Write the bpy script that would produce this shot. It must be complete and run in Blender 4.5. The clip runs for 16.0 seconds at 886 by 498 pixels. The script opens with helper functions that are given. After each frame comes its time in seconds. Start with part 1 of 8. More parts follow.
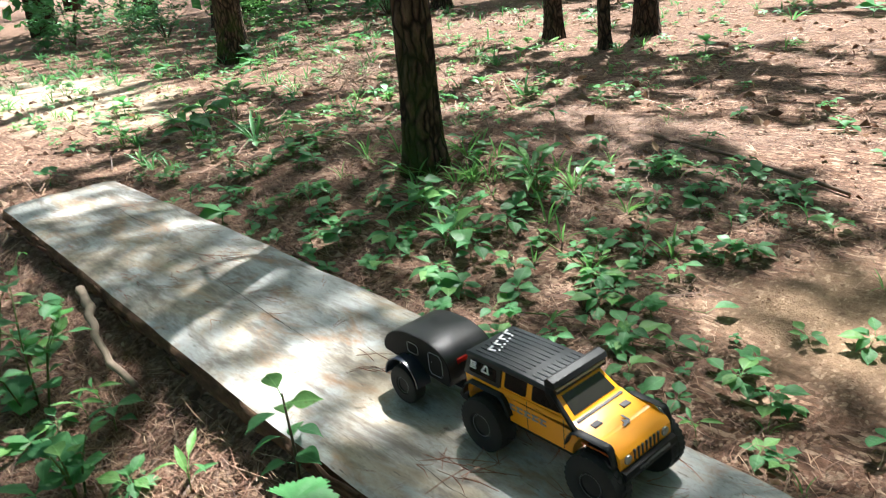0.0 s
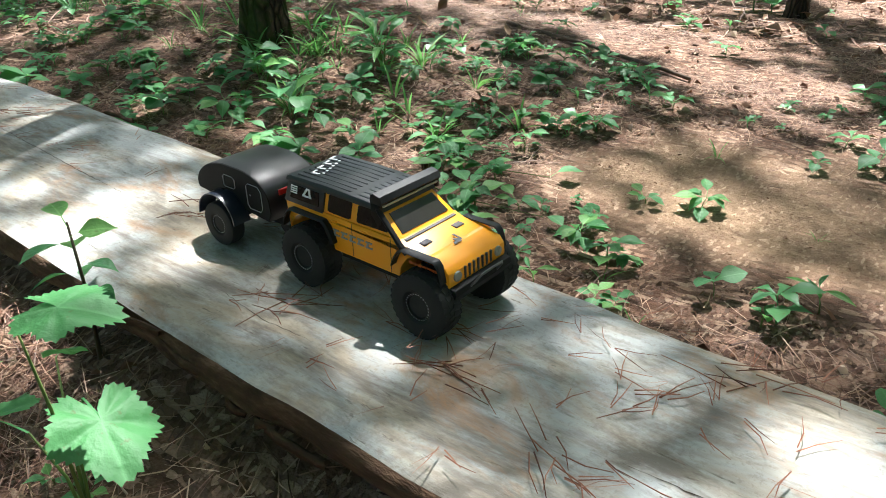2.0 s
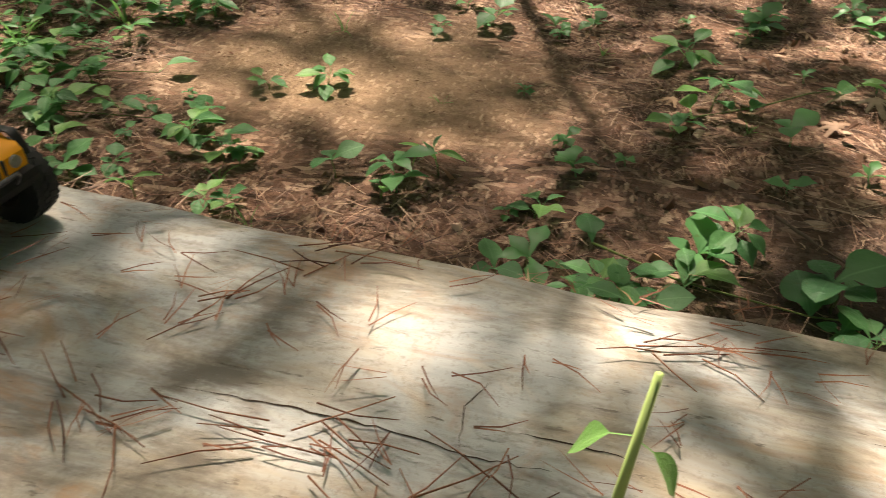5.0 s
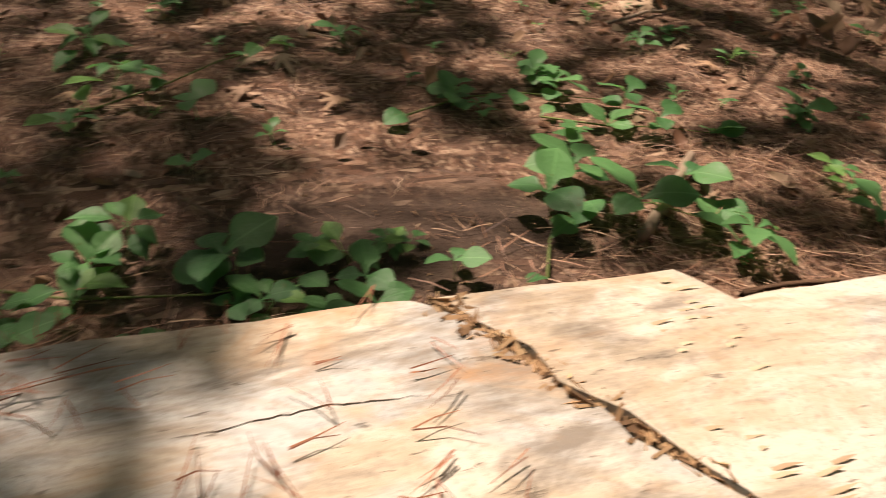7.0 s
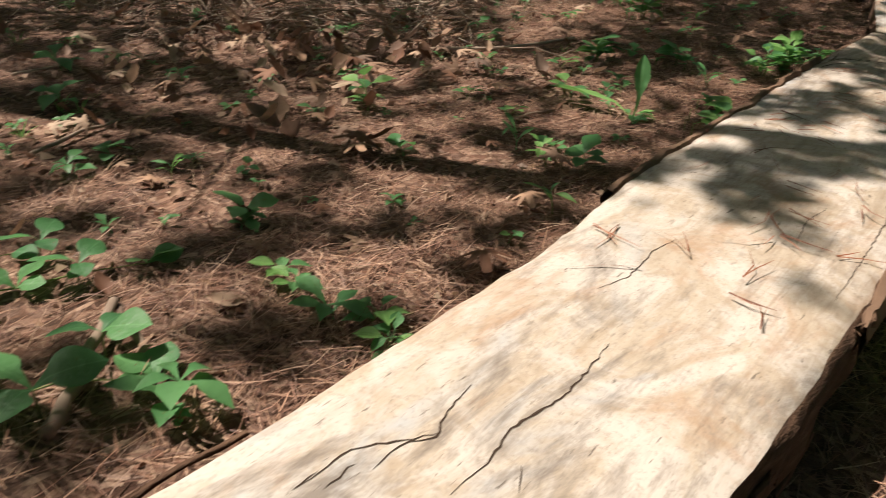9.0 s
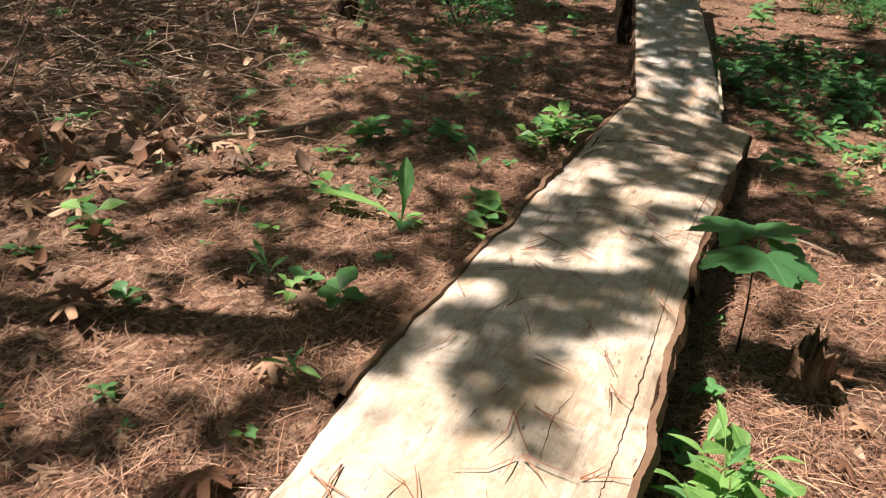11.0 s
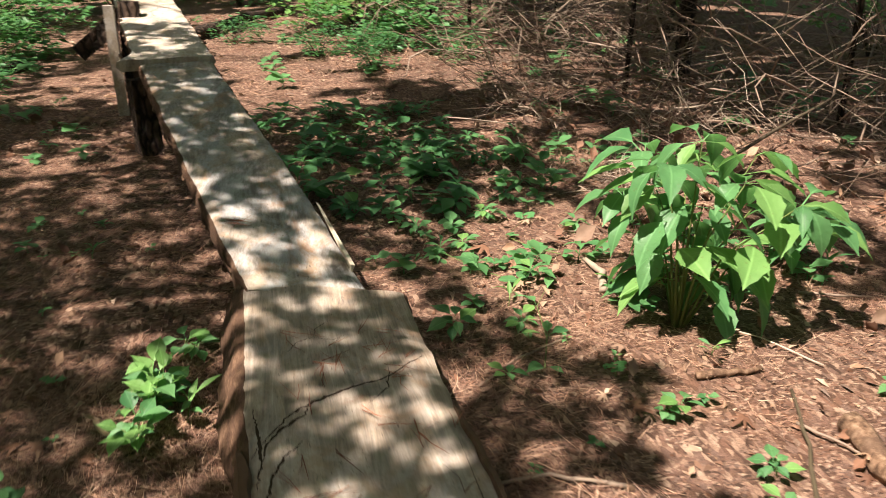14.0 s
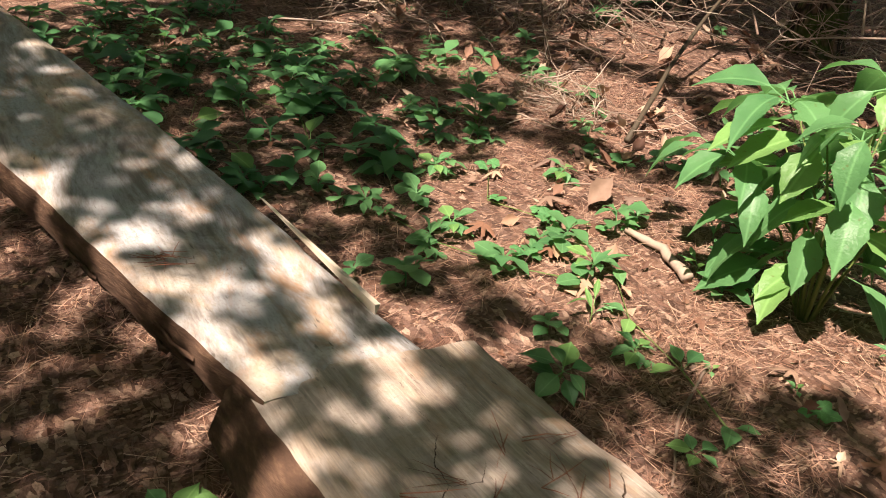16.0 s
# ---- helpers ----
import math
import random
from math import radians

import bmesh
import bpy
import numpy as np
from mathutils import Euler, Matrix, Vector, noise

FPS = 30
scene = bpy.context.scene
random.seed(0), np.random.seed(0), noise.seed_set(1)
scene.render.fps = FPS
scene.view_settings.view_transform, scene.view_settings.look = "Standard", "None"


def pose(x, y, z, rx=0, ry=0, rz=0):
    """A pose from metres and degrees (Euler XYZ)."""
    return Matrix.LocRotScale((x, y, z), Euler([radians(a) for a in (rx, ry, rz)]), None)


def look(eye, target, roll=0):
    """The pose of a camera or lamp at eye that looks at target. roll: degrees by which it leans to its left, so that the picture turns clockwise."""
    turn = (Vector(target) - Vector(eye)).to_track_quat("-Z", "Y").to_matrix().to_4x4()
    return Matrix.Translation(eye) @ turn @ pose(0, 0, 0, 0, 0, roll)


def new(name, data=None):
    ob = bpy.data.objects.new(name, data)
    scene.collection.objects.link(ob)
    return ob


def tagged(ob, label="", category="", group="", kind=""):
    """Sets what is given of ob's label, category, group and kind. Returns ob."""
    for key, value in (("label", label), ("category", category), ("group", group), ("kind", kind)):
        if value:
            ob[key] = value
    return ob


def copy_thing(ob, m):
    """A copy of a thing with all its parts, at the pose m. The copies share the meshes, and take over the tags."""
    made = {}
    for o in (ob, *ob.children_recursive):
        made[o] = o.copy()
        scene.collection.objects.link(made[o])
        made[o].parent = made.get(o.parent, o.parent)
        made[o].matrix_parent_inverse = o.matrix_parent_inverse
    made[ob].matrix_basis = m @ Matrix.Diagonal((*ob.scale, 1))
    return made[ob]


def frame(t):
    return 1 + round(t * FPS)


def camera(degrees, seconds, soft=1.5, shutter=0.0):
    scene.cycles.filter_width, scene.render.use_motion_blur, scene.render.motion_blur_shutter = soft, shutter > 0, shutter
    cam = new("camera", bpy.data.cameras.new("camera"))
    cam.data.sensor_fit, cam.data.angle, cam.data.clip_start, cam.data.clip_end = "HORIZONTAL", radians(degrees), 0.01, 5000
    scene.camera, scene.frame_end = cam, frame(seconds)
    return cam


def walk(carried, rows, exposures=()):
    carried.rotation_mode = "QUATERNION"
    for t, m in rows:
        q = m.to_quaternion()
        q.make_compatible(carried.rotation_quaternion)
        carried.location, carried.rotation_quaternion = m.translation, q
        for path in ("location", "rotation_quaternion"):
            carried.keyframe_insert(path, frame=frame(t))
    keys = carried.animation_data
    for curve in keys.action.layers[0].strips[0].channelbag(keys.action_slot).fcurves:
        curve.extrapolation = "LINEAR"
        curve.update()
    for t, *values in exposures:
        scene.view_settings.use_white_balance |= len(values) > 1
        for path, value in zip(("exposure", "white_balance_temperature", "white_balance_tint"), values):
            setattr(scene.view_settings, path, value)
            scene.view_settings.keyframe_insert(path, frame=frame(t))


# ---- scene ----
from mathutils.bvhtree import BVHTree
cam = camera(60.4, 16.0, soft=0.6, shutter=0.3)
PATH = [
    (0, (-0.8295, -0.3824, 0.5531), (-1.9031, 0.5056, -0.0027), -6.17),
    (0.5, (-0.8337, -0.364, 0.5008), (-1.8431, 0.5627, -0.1093), -4.11),
    (1, (-0.8403, -0.349, 0.4579), (-1.7658, 0.6305, -0.2009), -2.77),
    (1.5, (-0.8378, -0.3511, 0.4425), (-1.6991, 0.6658, -0.246), -1.06),
    (2, (-0.8303, -0.3506, 0.4363), (-1.6675, 0.6771, -0.2658), -0.89),
    (2.5, (-0.8254, -0.3376, 0.4224), (-1.6231, 0.7025, -0.3069), -1),
    (3, (-0.821, -0.3301, 0.4188), (-1.5778, 0.7162, -0.3444), -1.36),
    (3.2, (-0.8197, -0.3268, 0.4167), (-1.5577, 0.7266, -0.3551), -1.32),
    (5.3, (-0.7494, -0.2333, 0.3847), (-0.9903, 0.9677, -0.481), 1.8),
    (5.5, (-0.7434, -0.2293, 0.386), (-0.9308, 0.9825, -0.478), 2.04),
    (6, (-0.7184, -0.2217, 0.3887), (-0.7731, 1.0061, -0.4711), 2.77),
    (6.5, (-0.6746, -0.2192, 0.3892), (-0.524, 1, -0.4716), 3.79),
    (7, (-0.5891, -0.1988, 0.3772), (-0.1662, 0.9548, -0.4834), 4.48),
    (7.5, (-0.52, -0.1833, 0.3765), (0.0989, 0.8841, -0.4765), 4.19),
    (8, (-0.4888, -0.1851, 0.3768), (0.2603, 0.8262, -0.4394), 4.73),
    (8.5, (-0.4405, -0.1842, 0.3819), (0.4679, 0.75, -0.3612), 4.33),
    (9, (-0.3775, -0.1841, 0.3839), (0.6824, 0.6268, -0.3011), 3.73),
    (9.5, (-0.3325, -0.1761, 0.4068), (0.8114, 0.5306, -0.2583), 3.53),
    (10, (-0.26, -0.1609, 0.4962), (0.9045, 0.4713, -0.2069), 4.44),
    (10.2, (-0.2294, -0.1585, 0.5097), (0.9417, 0.4392, -0.2124), 4.81),
    (12.3, (-0.1189, -0.1761, 0.4953), (1.2371, 0.2539, 0.0196), 4.94),
    (12.5, (-0.0895, -0.1717, 0.5066), (1.2728, 0.2287, 0.0232), 4.81),
    (13, (-0.0059, -0.1231, 0.542), (1.3923, 0.0881, 0.0416), 4.07),
    (13.5, (0.1352, -0.0313, 0.5914), (1.5385, -0.1238, 0.0698), 2.54),
    (14, (0.456, 0.0971, 0.6401), (1.8086, -0.2134, 0.071), 0.38),
    (14.5, (0.6493, 0.2045, 0.6419), (1.9154, -0.2694, -0.0081), -1.26),
    (15, (0.809, 0.2985, 0.5947), (1.9526, -0.3815, -0.0979), 0.26),
    (15.5, (1.0123, 0.3345, 0.5768), (2.0995, -0.4132, -0.1365), 2.45),
    (16, (1.1377, 0.3624, 0.5922), (2.1659, -0.4187, -0.1711), 4.54),
]
walk(cam, [(t, look(eye, target, roll)) for t, eye, target, roll in PATH],
     exposures=[(0, 1.97, 5750, 9), (2, 2.05, 5650, 9), (3.2, 1.88, 5800, 9), (5.5, 1.42, 7500, 20), (6.5, 1.02, 7600, 26), (7, 0.74, 7500, 25), (7.8, 0.6, 6700, 18), (8.5, 0.57, 6500, 18), (10, 0.86, 6800, 23), (12.5, 1.33, 6800, 21), (14.5, 1.34, 6700, 22), (16, 1.34, 6900, 27)])  # EXPOSURES

# ---- light ----
LIGHT = Vector((0.22, -0.49, -1.0)).normalized()
sun_data = bpy.data.lights.new("sun", "SUN")
sun_data.energy, sun_data.angle, sun_data.color = 5.0, radians(0.53), (1.0, 0.93, 0.8)
sun = new("sun", sun_data)
sun.matrix_world = look((1.5, 4.0, 9.0), Vector((1.5, 4.0, 9.0)) + LIGHT)
world = bpy.data.worlds.new("sky")
scene.world = world
world.use_nodes = True
wn = world.node_tree
sky = wn.nodes.new("ShaderNodeTexSky")
sky.sky_type, sky.sun_disc = "NISHITA", False
sky.dust_density, sky.ozone_density = 4.0, 0.6
sky.sun_elevation = math.asin(-LIGHT.z)
sky.sun_rotation = math.atan2(-LIGHT.x, -LIGHT.y)
wn.nodes["Background"].inputs["Strength"].default_value = 0.05
wn.links.new(sky.outputs["Color"], wn.nodes["Background"].inputs["Color"])
rnd = random.Random(11)


# ---- materials ----
class Mat:
    """A node material with a few short helpers."""

    def __init__(self, name):
        self.m = bpy.data.materials.new(name)
        self.m.use_nodes = True
        self.t = self.m.node_tree
        self.b = self.t.nodes["Principled BSDF"]
        self.out = self.t.nodes["Material Output"]
        self.geo = self.t.nodes.new("ShaderNodeNewGeometry")
        self.co = self.t.nodes.new("ShaderNodeTexCoord")

    def link(self, a, b):
        self.t.links.new(a, b)

    def put(self, socket, value):
        if hasattr(value, "links"):
            self.link(value, socket)
        else:
            socket.default_value = value

    def space(self, scale=(1, 1, 1), world_space=True, turn=(0, 0, 0)):
        n = self.t.nodes.new("ShaderNodeMapping")
        self.link(self.geo.outputs["Position"] if world_space else self.co.outputs["Object"], n.inputs["Vector"])
        n.inputs["Scale"].default_value = scale
        n.inputs["Rotation"].default_value = turn
        return n.outputs["Vector"]

    def noise(self, scale, vec=None, detail=4.0, rough=0.55, distort=0.0):
        n = self.t.nodes.new("ShaderNodeTexNoise")
        n.inputs["Scale"].default_value, n.inputs["Detail"].default_value = scale, detail
        n.inputs["Roughness"].default_value, n.inputs["Distortion"].default_value = rough, distort
        self.link(vec if vec is not None else self.space(), n.inputs["Vector"])
        return n.outputs["Fac"]

    def cells(self, scale, vec=None, feature="F1"):
        n = self.t.nodes.new("ShaderNodeTexVoronoi")
        n.feature = feature
        n.inputs["Scale"].default_value = scale
        self.link(vec if vec is not None else self.space(), n.inputs["Vector"])
        return n.outputs["Distance"]

    def pieces(self, scale, vec=None):
        """Small flat pieces: a random number for each, and the way to its rim."""
        out = []
        for feature in ("F1", "DISTANCE_TO_EDGE"):
            n = self.t.nodes.new("ShaderNodeTexVoronoi")
            n.feature = feature
            n.inputs["Scale"].default_value = scale
            self.link(vec if vec is not None else self.space(), n.inputs["Vector"])
            out.append(n)
        x = self.t.nodes.new("ShaderNodeSeparateXYZ")
        self.link(out[0].outputs["Color"], x.inputs[0])
        return x.outputs["X"], out[1].outputs["Distance"]

    def warped(self, scale, amount, stretch=(1, 1, 1), turn=0.0):
        """Positions pushed about by noise, so that edges run unevenly."""
        n = self.t.nodes.new("ShaderNodeTexNoise")
        n.inputs["Scale"].default_value, n.inputs["Detail"].default_value = scale, 3
        self.link(self.space(stretch, turn=(0, 0, turn)), n.inputs["Vector"])
        v = self.t.nodes.new("ShaderNodeVectorMath")
        v.operation = "MULTIPLY_ADD"
        self.link(n.outputs["Color"], v.inputs[0])
        v.inputs[1].default_value = (amount, amount, amount)
        self.link(self.space(stretch, turn=(0, 0, turn)), v.inputs[2])
        return v.outputs[0]

    def ramp(self, fac, *stops):
        n = self.t.nodes.new("ShaderNodeValToRGB")
        e = n.color_ramp.elements
        while len(e) < len(stops):
            e.new(0.5)
        for k, (p, c) in zip(e, stops):
            k.position, k.color = p, (*c, 1) if hasattr(c, "__len__") else (c, c, c, 1)
        self.link(fac, n.inputs["Fac"])
        return n.outputs["Color"]

    def mix(self, fac, a, b, how="MIX"):
        n = self.t.nodes.new("ShaderNodeMix")
        n.data_type, n.blend_type = "RGBA", how
        for s, v in ((n.inputs[0], fac), (n.inputs[6], a), (n.inputs[7], b)):
            self.put(s, (*v, 1) if isinstance(v, tuple) and len(v) == 3 else v)
        return n.outputs[2]

    def math(self, op, a, b=0.0):
        n = self.t.nodes.new("ShaderNodeMath")
        n.operation = op
        self.put(n.inputs[0], a)
        self.put(n.inputs[1], b)
        return n.outputs[0]

    def axis(self, which, world_space=True):
        n = self.t.nodes.new("ShaderNodeSeparateXYZ")
        self.link(self.geo.outputs["Position"] if world_space else self.co.outputs["Object"], n.inputs[0])
        return n.outputs["XYZ".index(which)]

    def island(self):
        return self.geo.outputs["Random Per Island"]

    def random(self):
        n = self.t.nodes.new("ShaderNodeObjectInfo")
        return n.outputs["Random"]

    def bump(self, height, strength=0.5, distance=0.004):
        n = self.t.nodes.new("ShaderNodeBump")
        n.inputs["Strength"].default_value, n.inputs["Distance"].default_value = strength, distance
        self.link(height, n.inputs["Height"])
        self.link(n.outputs["Normal"], self.b.inputs["Normal"])
        return self

    def done(self, colour, rough=0.7, metal=0.0, spec=None):
        self.put(self.b.inputs["Base Color"], (*colour, 1) if isinstance(colour, tuple) else colour)
        self.put(self.b.inputs["Roughness"], rough)
        self.put(self.b.inputs["Metallic"], metal)
        if spec is not None:
            self.b.inputs["Specular IOR Level"].default_value = spec
        return self.m


def glow_through(k, colour, share):
    """Lets light through a thin leaf."""
    tr = k.t.nodes.new("ShaderNodeBsdfTranslucent")
    k.put(tr.inputs["Color"], colour)
    mx = k.t.nodes.new("ShaderNodeMixShader")
    mx.inputs[0].default_value = share
    k.link(k.b.outputs[0], mx.inputs[1])
    k.link(tr.outputs[0], mx.inputs[2])
    k.link(mx.outputs[0], k.out.inputs["Surface"])


def ground_material():
    k = Mat("forest_floor")
    mid = k.noise(9, detail=5, rough=0.65)
    fine = k.noise(70, detail=4, rough=0.7)
    fib_a = k.noise(60, k.space((1, 0.25, 1), turn=(0, 0, 0.5)), detail=4, rough=0.65, distort=1.6)
    fib_b = k.noise(60, k.space((0.25, 1, 1), turn=(0, 0, 0.9)), detail=4, rough=0.65, distort=1.6)
    duff = k.ramp(mid, (0.3, (0.028, 0.015, 0.01)), (0.5, (0.125, 0.064, 0.036)), (0.72, (0.31, 0.17, 0.097)))
    duff = k.mix(0.3, duff, k.ramp(k.math("MULTIPLY", fib_a, fib_b), (0.16, (0.026, 0.014, 0.009)), (0.27, (0.165, 0.086, 0.048)), (0.4, (0.42, 0.265, 0.16))))
    duff = k.mix(k.ramp(k.noise(2.4, detail=6, rough=0.65, distort=0.6), (0.47, 0.0), (0.6, 0.8)), duff, k.mix(fine, (0.045, 0.028, 0.02), (0.17, 0.105, 0.075)))
    # crumbled bark, leaf scraps and bits of needle, packed at three sizes, crevice shade painted between
    tones = ((0.0, (0.028, 0.017, 0.013)), (0.25, (0.095, 0.052, 0.036)), (0.45, (0.19, 0.102, 0.07)), (0.62, (0.15, 0.1, 0.08)), (0.8, (0.32, 0.195, 0.135)), (1.0, (0.5, 0.36, 0.26)))
    pick_a, _ = k.pieces(44, k.warped(30, 0.02, (1.0, 0.55, 1), 0.6))
    pick_b, rim_b = k.pieces(120, k.warped(70, 0.009, (0.45, 1.0, 1), -0.5))
    pick_c, rim_c = k.pieces(260, k.warped(120, 0.004, (1.0, 0.5, 1), 1.2))
    small = k.mix(k.ramp(rim_b, (0.0, 0.3), (0.1, 0.0)), k.ramp(pick_b, *tones), (0.022, 0.013, 0.009))
    coarse = k.mix(0.55, k.ramp(pick_a, *tones), small)
    dust = k.mix(k.ramp(rim_c, (0.0, 0.3), (0.12, 0.0)), k.ramp(pick_c, *tones), (0.03, 0.018, 0.012))
    scraps = k.mix(k.ramp(k.noise(24, detail=3), (0.44, 0.0), (0.56, 1.0)), dust, small)
    scraps = k.mix(k.ramp(k.noise(11, detail=4), (0.54, 0.0), (0.64, 0.35)), scraps, coarse)
    duff = k.mix(0.72, duff, scraps)
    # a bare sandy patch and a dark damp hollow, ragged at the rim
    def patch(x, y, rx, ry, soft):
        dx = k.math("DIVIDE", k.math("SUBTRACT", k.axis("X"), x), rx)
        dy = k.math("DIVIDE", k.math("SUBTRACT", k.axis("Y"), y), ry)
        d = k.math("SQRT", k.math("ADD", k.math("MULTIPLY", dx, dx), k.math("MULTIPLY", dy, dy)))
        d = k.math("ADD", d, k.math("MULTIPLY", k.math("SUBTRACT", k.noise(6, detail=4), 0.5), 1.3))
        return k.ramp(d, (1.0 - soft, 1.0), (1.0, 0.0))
    sand = k.mix(k.ramp(pick_c, (0.7, 0.0), (0.75, 0.6)), k.ramp(fine, (0.3, (0.25, 0.16, 0.095)), (0.7, (0.4, 0.275, 0.17))), k.ramp(pick_c, (0.75, (0.14, 0.08, 0.05)), (1.0, (0.55, 0.4, 0.26))))
    col = k.mix(k.math("MULTIPLY", patch(-1.12, 0.66, 0.36, 0.23, 0.6), 0.72), duff, sand)
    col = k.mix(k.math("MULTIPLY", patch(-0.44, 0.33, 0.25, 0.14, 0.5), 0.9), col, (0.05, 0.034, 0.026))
    col = k.mix(k.math("MULTIPLY", patch(-1.75, 1.1, 0.5, 0.25, 0.6), 0.7), col, (0.09, 0.06, 0.045))
    col = k.mix(k.math("MULTIPLY", patch(0.5, 0.25, 0.28, 0.14, 0.6), 0.5), col, (0.2, 0.125, 0.08))
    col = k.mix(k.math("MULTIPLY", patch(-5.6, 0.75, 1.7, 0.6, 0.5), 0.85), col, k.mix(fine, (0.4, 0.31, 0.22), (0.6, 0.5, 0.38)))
    grit = k.math("ADD", k.math("MULTIPLY", k.noise(210, detail=3, rough=0.7), 0.8), k.math("MULTIPLY", pick_c, 0.25))
    k.bump(k.math("ADD", k.math("MULTIPLY", fine, 0.7), k.math("ADD", grit, k.math("MULTIPLY", k.math("ADD", fib_a, fib_b), 0.3))), 0.9, 0.006)
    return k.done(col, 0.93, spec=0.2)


def wood_top_material(name, warm):
    """Weathered sawn board: blue-grey and tan patches, smudges, short saw nicks and growth arcs."""
    k = Mat(name)
    grain = k.noise(9, k.space((2.0, 8, 6), turn=(0, 0, 0.05)), detail=7, rough=0.62, distort=1.2)
    speck = k.noise(240, detail=3, rough=0.7)
    patch = k.noise(6.5, k.space((0.8, 1.4, 1)), detail=6, rough=0.62, distort=0.8)
    patch2 = k.noise(10, k.space((0.9, 1.2, 1), turn=(0, 0, 0.7)), detail=6, rough=0.66, distort=1.4)
    cool = k.ramp(grain, (0.25, (0.33, 0.34, 0.335)), (0.5, (0.41, 0.42, 0.41)), (0.8, (0.48, 0.48, 0.46)))
    tan = k.ramp(grain, (0.25, (0.34, 0.27, 0.19)), (0.5, (0.42, 0.355, 0.27)), (0.8, (0.49, 0.43, 0.345)))
    col = k.mix(k.ramp(patch, (0.47 - warm, 0.0), (0.6 - warm, 1.0)), cool, tan)
    col = k.mix(k.ramp(patch2, (0.53 - 0.7 * warm, 0.0), (0.66 - 0.7 * warm, 0.85)), col, (0.53, 0.49, 0.43))
    # grey-brown dirt rubbed in, streaky at its rim
    smear = k.noise(7.5, k.space((0.75, 1.7, 1), turn=(0, 0, -0.35)), detail=7, rough=0.7, distort=0.9)
    dirt = k.math("ADD", smear, k.math("MULTIPLY", k.math("SUBTRACT", k.noise(34, k.space((0.6, 3.2, 1), turn=(0, 0, -0.35)), detail=4, rough=0.7), 0.5), 0.42))
    col = k.mix(k.ramp(dirt, (0.37 - 0.4 * warm, 0.85), (0.55 - 0.4 * warm, 0.0)), col, (0.16, 0.135, 0.11))
    # weathered streaks along the grain
    streak = k.noise(6, k.space((0.9, 13, 1), turn=(0, 0, 0.03)), detail=7, rough=0.72, distort=1.1)
    hold = k.ramp(k.noise(5.5, k.space((0.7, 1.3, 1)), detail=4), (0.42, 0.0), (0.62, 1.0))
    col = k.mix(k.math("MULTIPLY", k.ramp(streak, (0.36, 0.5 if warm else 0.22), (0.52, 0.0)), hold), col, (0.21, 0.155, 0.105))
    if warm:
        trodden = k.math("ADD", k.axis("X"), k.math("MULTIPLY", k.math("SUBTRACT", k.noise(7, detail=5, rough=0.7), 0.5), 1.1))
        trodden = k.math("MULTIPLY", k.ramp(k.math("MULTIPLY", trodden, 0.5), (0.42, 0.0), (0.62, 0.5)), k.ramp(k.math("MULTIPLY", k.axis("X"), 0.5), (0.95, 1.0), (1.0, 0.0)))
        col = k.mix(trodden, col, k.ramp(streak, (0.38, (0.09, 0.065, 0.045)), (0.5, (0.25, 0.185, 0.13)), (0.64, (0.46, 0.38, 0.29))))
    # rust-orange where bark and needles have lain
    rust = k.noise(8, k.space((1, 1.8, 1), turn=(0, 0, 0.2)), detail=6, rough=0.7, distort=0.6)
    col = k.mix(k.ramp(rust, (0.54, 0.0), (0.7, 0.55 if warm else 0.85)), col, (0.36, 0.2, 0.1))
    # growth arcs
    ring = k.t.nodes.new("ShaderNodeTexWave")
    ring.wave_type, ring.rings_direction = "RINGS", "Z"
    ring.inputs["Scale"].default_value, ring.inputs["Distortion"].default_value = 17, 5
    ring.inputs["Detail"].default_value, ring.inputs["Detail Scale"].default_value = 3, 1.2
    far = k.t.nodes.new("ShaderNodeMapping")
    k.link(k.geo.outputs["Position"], far.inputs["Vector"])
    far.inputs["Location"].default_value, far.inputs["Scale"].default_value = (0.62, 0.05, 0), (0.8, 1.7, 1)
    k.link(far.outputs["Vector"], ring.inputs["Vector"])
    arc = k.math("MULTIPLY", k.ramp(ring.outputs["Fac"], (0.0, 0.25), (0.4, 0.0)), k.ramp(k.noise(4, detail=3), (0.5, 0.0), (0.66, 1.0)))
    col = k.mix(arc, col, (0.27, 0.19, 0.12))
    # short dark nicks from the saw, in swarms
    nick = k.noise(46, k.space((1.1, 4.2, 1), turn=(0, 0, 0.45)), detail=3, rough=0.6)
    nick2 = k.noise(52, k.space((1.0, 4.6, 1), turn=(0, 0, -0.5)), detail=3, rough=0.6)
    swarm = k.noise(5.2, detail=3)
    nicks = k.math("ADD", k.math("MULTIPLY", k.ramp(nick, (0.29, 0.7), (0.36, 0.0)), k.ramp(swarm, (0.46, 0.0), (0.58, 1.0))), k.math("MULTIPLY", k.ramp(nick2, (0.29, 0.7), (0.36, 0.0)), k.ramp(swarm, (0.42, 1.0), (0.52, 0.0))))
    col = k.mix(nicks, col, (0.1, 0.08, 0.06))
    col = k.mix(k.ramp(speck, (0.36, 0.35), (0.46, 0.0)), col, (0.22, 0.18, 0.14))
    relief = k.math("ADD", k.math("MULTIPLY", grain, 0.6), k.math("MULTIPLY", speck, 0.35))
    k.bump(k.math("SUBTRACT", relief, k.math("MULTIPLY", nicks, 0.6)), 0.5, 0.0025)
    return k.done(col, k.ramp(patch2, (0.3, 0.6), (0.7, 0.85)), spec=0.3)


